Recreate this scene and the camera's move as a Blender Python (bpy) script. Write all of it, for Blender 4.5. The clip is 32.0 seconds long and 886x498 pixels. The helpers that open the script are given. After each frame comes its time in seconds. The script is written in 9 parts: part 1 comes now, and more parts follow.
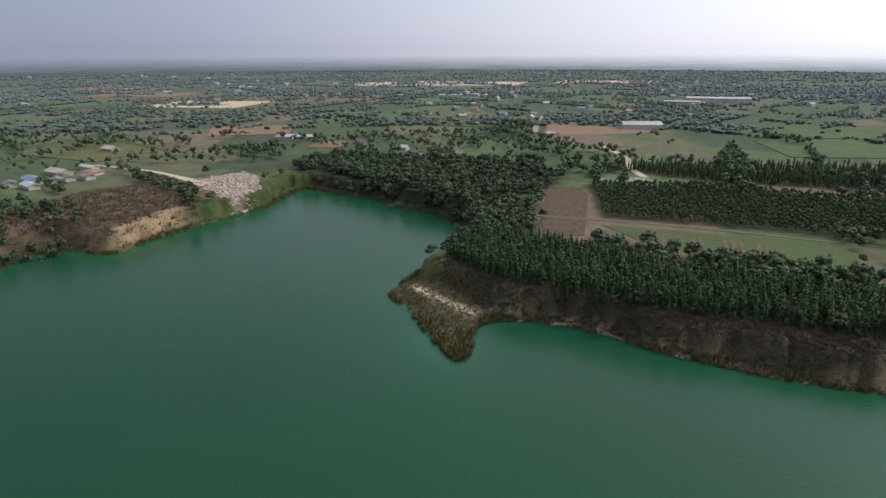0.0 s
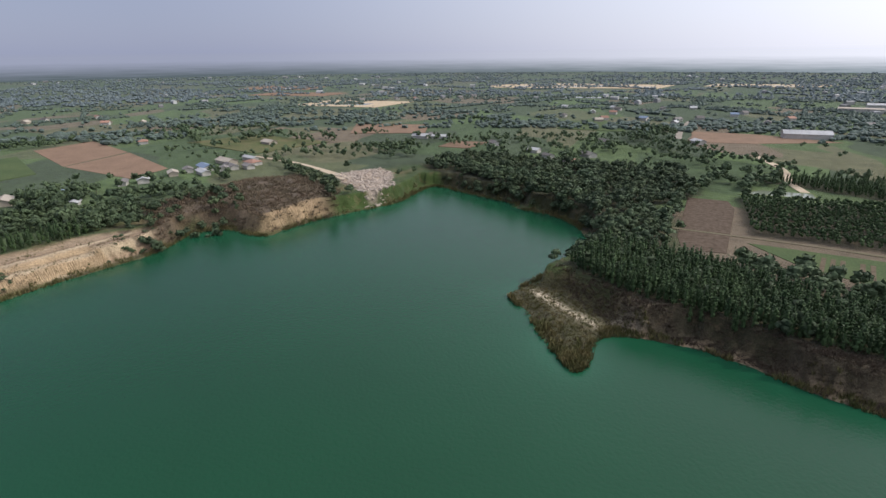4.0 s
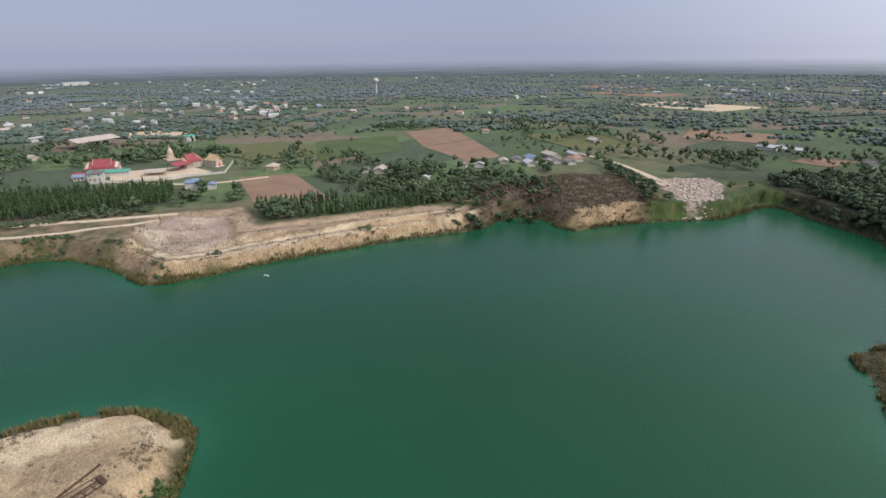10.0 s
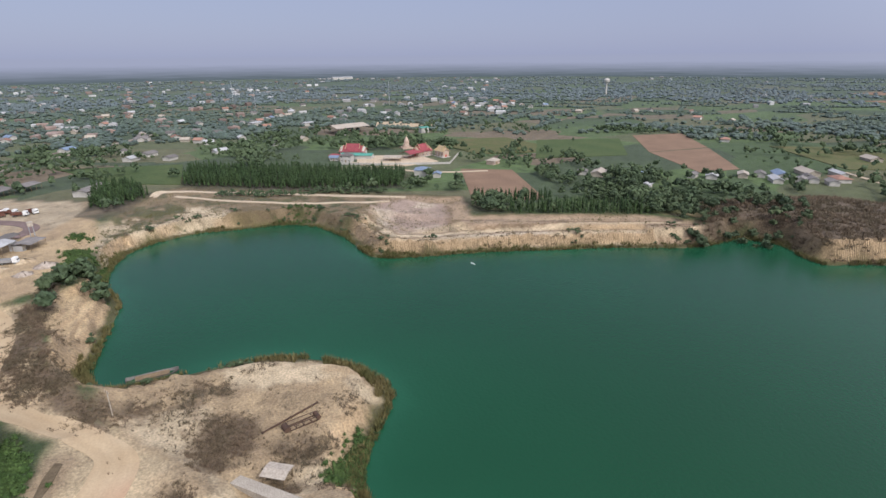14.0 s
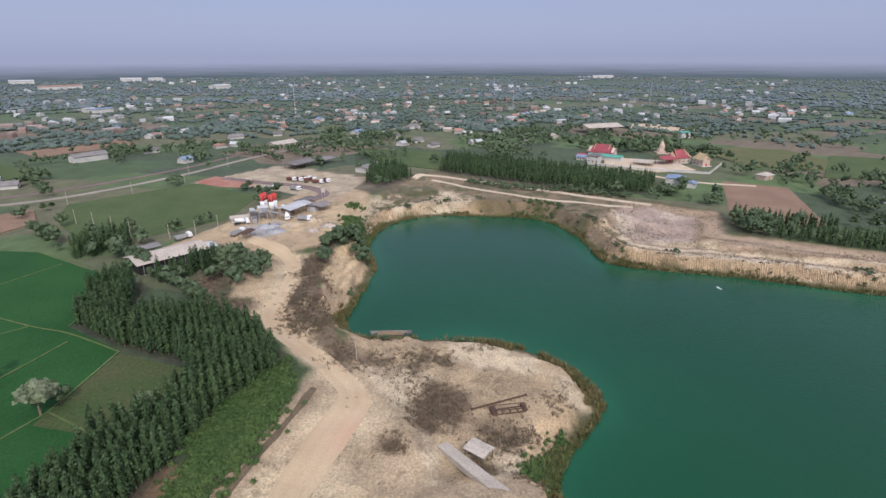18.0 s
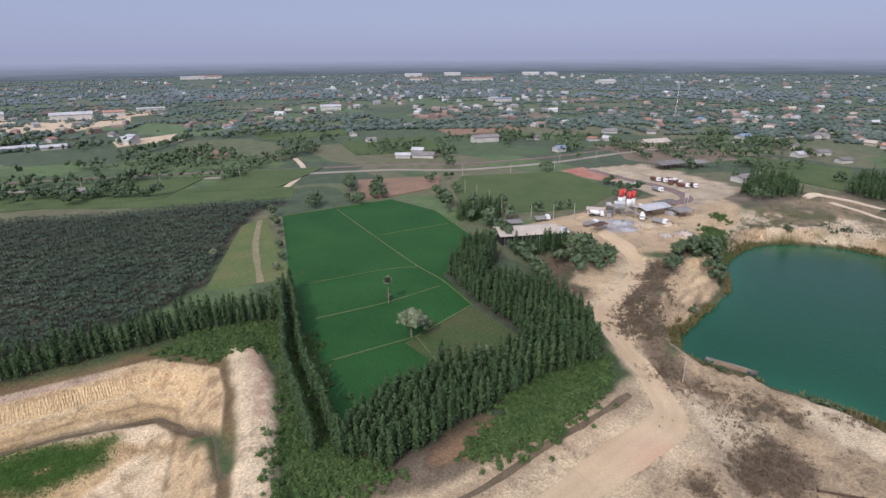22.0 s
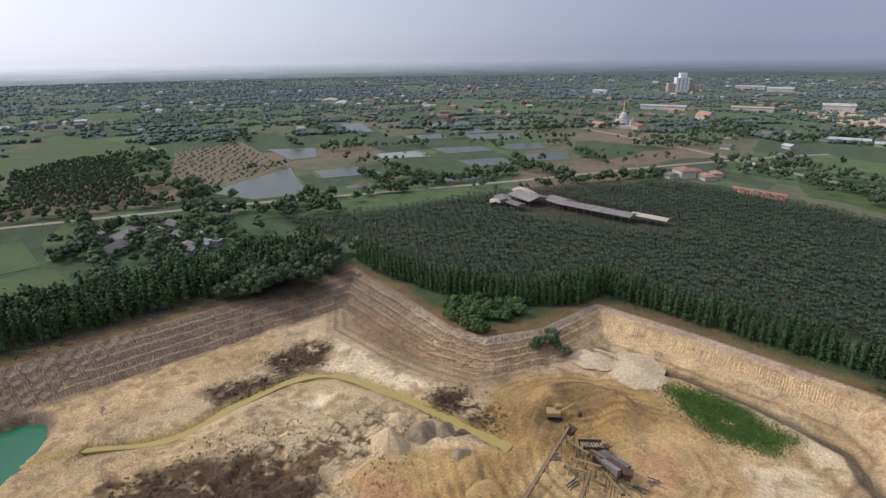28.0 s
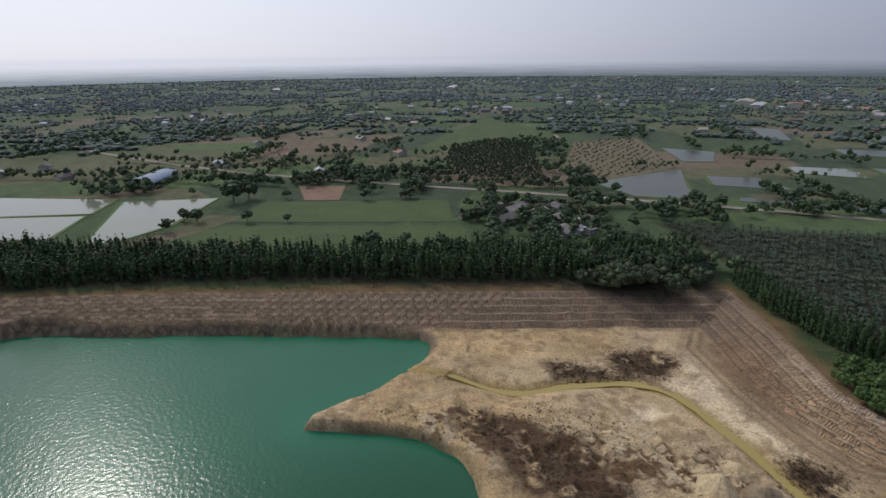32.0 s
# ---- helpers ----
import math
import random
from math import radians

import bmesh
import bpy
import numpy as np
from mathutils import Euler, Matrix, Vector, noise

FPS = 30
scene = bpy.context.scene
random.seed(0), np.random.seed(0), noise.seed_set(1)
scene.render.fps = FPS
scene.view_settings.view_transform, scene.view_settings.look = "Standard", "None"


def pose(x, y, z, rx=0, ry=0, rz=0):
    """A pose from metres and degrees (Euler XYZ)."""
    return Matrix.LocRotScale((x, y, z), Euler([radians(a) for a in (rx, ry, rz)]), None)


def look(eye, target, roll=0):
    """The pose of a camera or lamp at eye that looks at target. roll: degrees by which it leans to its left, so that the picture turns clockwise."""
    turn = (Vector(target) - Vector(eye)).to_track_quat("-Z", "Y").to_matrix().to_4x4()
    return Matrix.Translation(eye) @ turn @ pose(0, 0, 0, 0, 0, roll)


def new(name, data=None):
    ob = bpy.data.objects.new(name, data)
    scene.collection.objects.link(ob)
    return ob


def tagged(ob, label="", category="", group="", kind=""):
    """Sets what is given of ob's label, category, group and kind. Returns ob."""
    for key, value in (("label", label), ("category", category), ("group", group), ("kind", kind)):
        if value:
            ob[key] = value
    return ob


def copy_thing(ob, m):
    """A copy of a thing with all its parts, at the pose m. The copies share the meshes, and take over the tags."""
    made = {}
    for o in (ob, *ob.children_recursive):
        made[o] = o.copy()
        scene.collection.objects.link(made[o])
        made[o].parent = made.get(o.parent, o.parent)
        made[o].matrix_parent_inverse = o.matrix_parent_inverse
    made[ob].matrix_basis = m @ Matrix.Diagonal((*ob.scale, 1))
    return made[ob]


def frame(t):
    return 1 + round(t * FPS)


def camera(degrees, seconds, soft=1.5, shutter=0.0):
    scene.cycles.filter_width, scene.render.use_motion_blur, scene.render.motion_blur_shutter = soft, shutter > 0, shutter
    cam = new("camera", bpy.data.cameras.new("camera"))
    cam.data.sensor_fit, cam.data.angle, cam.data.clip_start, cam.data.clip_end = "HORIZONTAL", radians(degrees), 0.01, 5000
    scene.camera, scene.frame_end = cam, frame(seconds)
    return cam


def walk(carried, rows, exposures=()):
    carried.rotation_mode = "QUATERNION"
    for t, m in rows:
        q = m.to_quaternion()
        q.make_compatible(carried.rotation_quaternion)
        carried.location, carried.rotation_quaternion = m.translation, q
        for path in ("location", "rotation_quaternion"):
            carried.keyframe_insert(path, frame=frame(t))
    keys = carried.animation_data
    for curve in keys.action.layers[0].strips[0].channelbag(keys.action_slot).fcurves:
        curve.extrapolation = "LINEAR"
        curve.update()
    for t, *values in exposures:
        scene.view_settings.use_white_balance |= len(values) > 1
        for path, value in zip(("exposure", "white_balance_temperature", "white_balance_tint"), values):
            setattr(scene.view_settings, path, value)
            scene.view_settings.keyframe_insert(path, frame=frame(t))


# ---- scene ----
# the drone hangs still over the lake and turns on the spot
PATH = [
    (0, pose(0, 0, 80, 69.71, 0.27, -3.89)),
    (0.5, pose(0, 0, 80, 69.73, 0.33, -2.03)),
    (1, pose(0, 0, 80, 69.76, 0.37, -0.49)),
    (1.5, pose(0, 0, 80, 69.81, 0.40, 0.73)),
    (2, pose(0, 0, 80, 69.84, 0.41, 2.38)),
    (2.5, pose(0, 0, 80, 69.86, 0.39, 4.84)),
    (3, pose(0, 0, 80, 69.90, 0.42, 6.51)),
    (3.5, pose(0, 0, 80, 69.96, 0.52, 8.08)),
    (5.5, pose(0, 0, 80, 70.03, 0.56, 16.80)),
    (6, pose(0, 0, 80, 70.05, 0.62, 19.38)),
    (6.5, pose(0, 0, 80, 70.07, 0.68, 21.86)),
    (7, pose(0, 0, 80, 70.10, 0.72, 24.68)),
    (7.5, pose(0, 0, 80, 70.13, 0.72, 27.55)),
    (8, pose(0, 0, 80, 70.16, 0.71, 30.47)),
    (8.5, pose(0, 0, 80, 70.19, 0.70, 33.84)),
    (9, pose(0, 0, 80, 70.22, 0.67, 37.25)),
    (9.5, pose(0, 0, 80, 70.25, 0.66, 40.41)),
    (10, pose(0, 0, 80, 70.27, 0.66, 43.30)),
    (10.5, pose(0, 0, 80, 70.29, 0.62, 46.08)),
    (11, pose(0, 0, 80, 70.31, 0.60, 48.78)),
    (11.5, pose(0, 0, 80, 70.32, 0.63, 51.29)),
    (12, pose(0, 0, 80, 70.34, 0.63, 53.79)),
    (12.5, pose(0, 0, 80, 70.36, 0.61, 56.54)),
    (13, pose(0, 0, 80, 70.38, 0.58, 59.64)),
    (13.5, pose(0, 0, 80, 70.39, 0.51, 62.89)),
    (14, pose(0, 0, 80, 70.41, 0.42, 66.37)),
    (14.5, pose(0, 0, 80, 70.44, 0.37, 69.88)),
    (16.5, pose(0, 0, 80, 70.40, 0.09, 82.65)),
    (17, pose(0, 0, 80, 70.38, 0.14, 85.65)),
    (17.5, pose(0, 0, 80, 70.35, 0.15, 88.87)),
    (18, pose(0, 0, 80, 70.33, 0.12, 92.33)),
    (18.5, pose(0, 0, 80, 70.32, 0.09, 95.94)),
    (19, pose(0, 0, 80, 70.29, 0.09, 99.81)),
    (19.5, pose(0, 0, 80, 70.26, 0.14, 104.35)),
    (20, pose(0, 0, 80, 70.21, 0.20, 109.61)),
    (20.5, pose(0, 0, 80, 70.16, 0.28, 115.09)),
    (21, pose(0, 0, 80, 70.12, 0.34, 120.05)),
    (21.5, pose(0, 0, 80, 70.11, 0.37, 125.16)),
    (22, pose(0, 0, 80, 70.11, 0.42, 130.13)),
    (22.5, pose(0, 0, 80, 70.11, 0.47, 135.23)),
    (23, pose(0, 0, 80, 70.12, 0.52, 140.73)),
    (23.5, pose(0, 0, 80, 70.14, 0.57, 146.75)),
    (24, pose(0, 0, 80, 70.17, 0.61, 153.23)),
    (24.5, pose(0, 0, 80, 70.17, 0.63, 159.82)),
    (26.5, pose(0, 0, 80, 70.23, 0.71, 185.31)),
    (27, pose(0, 0, 80, 70.25, 0.71, 192.20)),
    (27.5, pose(0, 0, 80, 70.27, 0.69, 199.11)),
    (28, pose(0, 0, 80, 70.30, 0.69, 205.43)),
    (28.5, pose(0, 0, 80, 70.32, 0.70, 211.18)),
    (29, pose(0, 0, 80, 70.33, 0.70, 216.45)),
    (29.5, pose(0, 0, 80, 70.33, 0.69, 221.47)),
    (30, pose(0, 0, 80, 70.34, 0.69, 226.32)),
    (30.5, pose(0, 0, 80, 70.37, 0.68, 231.23)),
    (31, pose(0, 0, 80, 70.39, 0.66, 235.97)),
    (31.5, pose(0, 0, 80, 70.40, 0.64, 240.82)),
    (32, pose(0, 0, 80, 70.41, 0.65, 245.47)),
]
cam = camera(79.02, 32.0)
EXPOSURES = [(0, -0.32, 6550, 10), (3, -0.23, 6500, 10), (6, -0.19, 6500, 10), (10, -0.12, 6500, 10), (14, -0.12, 6350, 12), (18, -0.12, 6150, 15), (24, -0.16, 6150, 16), (26.5, -0.27, 6350, 12), (28, -0.38, 6400, 12), (30, -0.62, 6350, 11), (32, -0.9, 6300, 10)]
walk(cam, PATH, EXPOSURES)

# ---------------------------------------------------------------- sky and sun
SUN_AZ, SUN_EL = 74.0, 42.0          # degrees clockwise from +y, and above the horizon
world = bpy.data.worlds.new("sky")
scene.world = world
world.use_nodes = True
wn = world.node_tree.nodes
wl = world.node_tree.links
sky = wn.new("ShaderNodeTexSky")
sky.sky_type = "NISHITA"
sky.sun_disc = False
sky.sun_elevation, sky.sun_rotation = radians(SUN_EL), radians(SUN_AZ)
sky.altitude, sky.air_density, sky.dust_density, sky.ozone_density = 60, 1.0, 1.5, 1.5
# a milky veil over the clear sky: even dry-season haze light
veil = wn.new("ShaderNodeMix")
veil.data_type = "RGBA"
veil.inputs["Factor"].default_value = 0.8
veil.inputs["B"].default_value = (3.95, 4.4, 6.35, 1)
wl.new(sky.outputs["Color"], veil.inputs["A"])
wn["Background"].inputs["Strength"].default_value = 0.105
# the wide bright aureole that dust gives the sun
wt = wn.new("ShaderNodeTexCoord")
dot = wn.new("ShaderNodeVectorMath")
dot.operation = "DOT_PRODUCT"
wl.new(wt.outputs["Generated"], dot.inputs[0])
dot.inputs[1].default_value = (math.sin(radians(SUN_AZ)) * math.cos(radians(SUN_EL)), math.cos(radians(SUN_AZ)) * math.cos(radians(SUN_EL)), math.sin(radians(SUN_EL)))
pos = wn.new("ShaderNodeMath")
pos.operation = "MAXIMUM"
wide = wn.new("ShaderNodeMath")
wide.operation = "MULTIPLY_ADD"
wide.inputs[1].default_value, wide.inputs[2].default_value = 0.8, 0.2
wl.new(dot.outputs["Value"], wide.inputs[0])
wl.new(wide.outputs["Value"], pos.inputs[0])
pos.inputs[1].default_value = 0.0
aur = wn.new("ShaderNodeMath")
aur.operation = "POWER"
wl.new(pos.outputs["Value"], aur.inputs[0])
aur.inputs[1].default_value = 1.6
glow = wn.new("ShaderNodeMix")
glow.data_type, glow.blend_type = "RGBA", "ADD"
glow.inputs["B"].default_value = (13.2, 13.0, 12.8, 1)
wl.new(aur.outputs["Value"], glow.inputs["Factor"])
wl.new(veil.outputs["Result"], glow.inputs["A"])
wl.new(glow.outputs["Result"], wn["Background"].inputs["Color"])
sun = new("sun", bpy.data.lights.new("sun", "SUN"))
sun.data.energy, sun.data.angle, sun.data.color = 2.5, radians(0.6), (1.0, 0.94, 0.84)
sd = Vector((math.sin(radians(SUN_AZ)) * math.cos(radians(SUN_EL)), math.cos(radians(SUN_AZ)) * math.cos(radians(SUN_EL)), math.sin(radians(SUN_EL))))
sun.matrix_world = look(sd * 300, (0, 0, 0))

# ---------------------------------------------------------------- numbers
WATER = -9.0
rng = np.random.default_rng(7)


def vnoise(x, y, seed=0):
    xi, yi = np.floor(x).astype(np.int64), np.floor(y).astype(np.int64)
    u, v = x - xi, y - yi
    u, v = u * u * (3 - 2 * u), v * v * (3 - 2 * v)

    def h(a, b):
        n = (a * 374761393 + b * 668265263 + seed * 144665) & 0xFFFFFFFF
        n = ((n ^ (n >> 13)) * 1274126177) & 0xFFFFFFFF
        return ((n ^ (n >> 16)) & 0xFFFF) / 65535.0
    return (h(xi, yi) * (1 - u) + h(xi + 1, yi) * u) * (1 - v) + (h(xi, yi + 1) * (1 - u) + h(xi + 1, yi + 1) * u) * v


def fbm(x, y, size, octaves=4, seed=0):
    out, amp, tot = 0, 1.0, 0.0
    for k in range(octaves):
        out = out + amp * vnoise(x / size * 2 ** k + 17.3 * k, y / size * 2 ** k - 9.1 * k, seed + k)
        tot += amp
        amp *= 0.5
    return out / tot


def sstep(a, b, x):
    t = np.clip((x - a) / (b - a), 0, 1)
    return t * t * (3 - 2 * t)


def sdf(poly, X, Y):
    """Signed distance to a closed outline, negative inside."""
    p = np.asarray(poly, float)
    if X.size > 20000:
        (x0, y0), (x1, y1) = p.min(0) - 75, p.max(0) + 75
        m = (X > x0) & (X < x1) & (Y > y0) & (Y < y1)
        out = np.full(X.shape, 999.0)
        for i in np.array_split(np.flatnonzero(m), 1 + m.sum() // 19000):
            out.flat[i] = sdf(poly, X.flat[i], Y.flat[i])
        return out
    d = np.full(X.shape, 1e18)
    inside = np.zeros(X.shape, bool)
    for a, b in zip(p, np.roll(p, -1, 0)):
        e = b - a
        wx, wy = X - a[0], Y - a[1]
        t = np.clip((wx * e[0] + wy * e[1]) / (e @ e + 1e-12), 0, 1)
        d = np.minimum(d, (wx - e[0] * t) ** 2 + (wy - e[1] * t) ** 2)
        if a[1] != b[1]:
            inside ^= ((Y >= min(a[1], b[1])) & (Y < max(a[1], b[1])) & (X < a[0] + (Y - a[1]) * e[0] / e[1]))
    return np.where(inside, -1, 1) * np.sqrt(d)


def along(poly, X, Y):
    """Distance round an outline to the nearest point of it."""
    p = np.asarray(poly, float)
    d, s, run = np.full(X.shape, 1e18), np.zeros(X.shape), 0.0
    for a, b in zip(p, np.roll(p, -1, 0)):
        e = b - a
        L = math.hypot(*e)
        wx, wy = X - a[0], Y - a[1]
        t = np.clip((wx * e[0] + wy * e[1]) / (L * L + 1e-12), 0, 1)
        q = (wx - e[0] * t) ** 2 + (wy - e[1] * t) ** 2
        s = np.where(q < d, run + t * L, s)
        d = np.minimum(d, q)
        run += L
    return s


def line_dist(pts, X, Y):
    p = np.asarray(pts, float)
    d = np.full(X.shape, 1e18)
    for a, b in zip(p[:-1], p[1:]):
        e = b - a
        wx, wy = X - a[0], Y - a[1]
        t = np.clip((wx * e[0] + wy * e[1]) / (e @ e + 1e-12), 0, 1)
        d = np.minimum(d, (wx - e[0] * t) ** 2 + (wy - e[1] * t) ** 2)
    return np.sqrt(d)


def smooth_line(pts, n=6, closed=False):
    """Catmull-Rom through control points."""
    p = np.asarray(pts, float)
    m = len(p)
    out = []
    for i in range(m if closed else m - 1):
        if closed:
            a, b, c, d = p[i - 1], p[i], p[(i + 1) % m], p[(i + 2) % m]
        else:
            a, b, c, d = p[max(i - 1, 0)], p[i], p[i + 1], p[min(i + 2, m - 1)]
        for k in range(n):
            t = k / n
            out.append(0.5 * (2 * b + (c - a) * t + (2 * a - 5 * b + 4 * c - d) * t * t + (3 * b - a - 3 * c + d) * t ** 3))
    if not closed:
        out.append(p[-1])
    return np.array(out)


# ---------------------------------------------------------------- the plan (metres)
SHORE_NORTH = [(203, 88), (180, 98), (150, 107), (122, 117), (102, 125), (77, 141), (54, 159), (32, 165), (22, 160), (19, 146), (13, 141), (5, 157),
               (-2, 178), (-9, 191), (-5, 202), (12, 227), (23, 241), (26, 266), (20, 289), (9, 305), (-14, 319), (-13, 327), (-42, 347), (-70, 367)]
SHORE_WEST = [(-79, 346), (-87, 318), (-117, 284), (-131, 259), (-136, 246), (-150, 247), (-164, 253), (-178, 242), (-178, 214), (-197, 171),
              (-206, 143), (-215, 119), (-223, 84), (-230, 67), (-240, 62), (-262, 60), (-287, 52), (-302, 38), (-305, 8), (-306, -15), (-292, -38)]
SHORE_SOUTH = [(-270, -46), (-245, -46), (-226, -39), (-204, -39), (-180, -41), (-165, -40), (-159, -33), (-160, -10), (-159, 9), (-151, 25), (-138, 36), (-124, 39),
               (-112, 32), (-100, 24), (-90, 22), (-70, 26), (-40, 16), (-10, 4), (25, -12), (55, -30), (80, -43), (95, -43), (107, -33), (118, -13),
               (122, -18), (125, -33), (132, -48), (138, -56), (148, -58), (162, -34), (180, 1), (195, 36), (210, 66)]
LAKE = smooth_line(SHORE_NORTH + SHORE_WEST + SHORE_SOUTH, 3, True)
LX, LY, LSTEP = -420.0, -160.0, 1.5
_lx, _ly = np.meshgrid(np.arange(LX, 320, LSTEP), np.arange(LY, 470, LSTEP), indexing="ij")
LAKE_GRID = sdf(LAKE, _lx, _ly)


def lake_d(X, Y):
    """Signed distance to the shore, read off an even grid."""
    X, Y = np.asarray(X, float), np.asarray(Y, float)
    u, v = np.clip((X - LX) / LSTEP, 0, LAKE_GRID.shape[0] - 1.001), np.clip((Y - LY) / LSTEP, 0, LAKE_GRID.shape[1] - 1.001)
    i, j = u.astype(int), v.astype(int)
    u, v = u - i, v - j
    return (LAKE_GRID[i, j] * (1 - u) + LAKE_GRID[i + 1, j] * u) * (1 - v) + (LAKE_GRID[i, j + 1] * (1 - u) + LAKE_GRID[i + 1, j + 1] * u) * v


# upper rim of the dig in the south and east
RIM = [(232, 82), (227, 73), (205, 17), (161, -76), (119, -166), (90, -152), (64, -137), (51, -135), (37, -147), (25, -172), (-5, -163), (-48, -147),
       (-57, -129), (-52, -117), (-31, -83), (-14, -60), (10, -40), (45, -22), (80, 0), (140, 40), (190, 80)]
PENINSULA = [(-90, 24), (-86, -8), (-104, -12), (-120, -24), (-136, -34), (-158, -34), (-160, 0), (-155, 20), (-138, 36), (-120, 38)]
HAUL = [(-60, -58), (-92, -46), (-117, -38), (-127, -41), (-150, -62), (-165, -70), (-186, -72), (-206, -77), (-228, -96), (-214, -66), (-182, -58), (-150, -48),
        (-136, -38), (-118, -22), (-100, -14), (-84, -8), (-60, 10), (-20, -10), (10, -40), (-20, -60), (-35, -76)]
SPIT = [(34, 172), (20, 150), (13, 140), (-10, 188), (-4, 203), (14, 200)]
LEDGE = [(-374, -40), (-393, -24), (-310, 108), (-290, 138), (-251, 125), (-212, 208), (-180, 236), (-170, 210), (-200, 140), (-222, 70), (-262, 55), (-300, 45), (-318, 0), (-318, -30), (-280, -60)]
LEDGE_LOW = [(-282, 84), (-262, 104), (-236, 120), (-200, 200), (-190, 196), (-210, 140), (-226, 96), (-236, 74), (-268, 70)]
WEST_SAND = [(-262, -40), (-278, -66), (-317, -56), (-346, -12), (-316, 6), (-308, 0), (-304, -30)]
YARD = [(-222, -134), (-263, -121), (-300, -110), (-298, -80), (-262, -58), (-226, -66), (-216, -84), (-226, -110)]
YARD_B = [(-263, -121), (-300, -112), (-345, -92), (-330, -62), (-300, -56), (-262, -56), (-240, -60), (-222, -72), (-216, -90)]
RED_PLOT = [(-350, -186), (-415, -146), (-372, -66), (-306, -78), (-338, -135)]
RUBBLE = [(-141, 359), (-131, 371), (-115, 383), (-103, 369), (-90, 332), (-95, 311), (-102, 305), (-128, 335)]
CLIFF_HILL = [(-177, 210), (-220, 262), (-198, 333), (-163, 352), (-121, 312), (-116, 284), (-140, 250), (-165, 256), (-182, 244)]
OCHRE = [(40, -108), (41, -121), (35, -127), (24, -136), (4, -136), (-8, -126), (-16, -110), (-19, -89), (-18, -74), (20, -66), (50, -74), (50, -88), (34, -97)]


DIG_ROUGH = [(118, -40), (107, -52), (99, -64), (88, -74), (70, -100), (58, -101), (50, -92), (62, -76), (62, -62), (76, -50), (90, -46), (104, -36)]
DIG_RAMP = [(114, -150), (101, -132), (77, -123.5), (61.5, -120.5), (48.5, -121), (36, -131)]
SUBSLOPE = [(102, -143), (84, -141), (67, -131), (61, -125), (73, -124), (92, -130)]
TERRACE = [(59, -80), (50, -87), (36, -93), (33, -84), (44, -74), (60, -71)]
SAND_PATCH = [(-197, -93), (-214, -90), (-210, -77), (-184, -68), (-154, -63), (-152, -69), (-170, -75), (-170, -82)]
SPUR = [(-194, -58), (-222, -58), (-230, -50), (-213, -40), (-201, -38), (-188, -42), (-172, -42), (-176, -50), (-188, -52)]


def dig_w(x):
    """Plan width of the dig's benched wall, wider in the east."""
    return 11.0 + 6.0 * sstep(55, 95, x)


def wallish(u):
    return sstep(0.05, 0.2, u) * (1 - sstep(0.85, 1.0, u))


EAST_BANK = [(232, 82), (205, 17), (161, -76), (119, -166), (100, -130), (140, -62), (170, -10), (205, 70)]


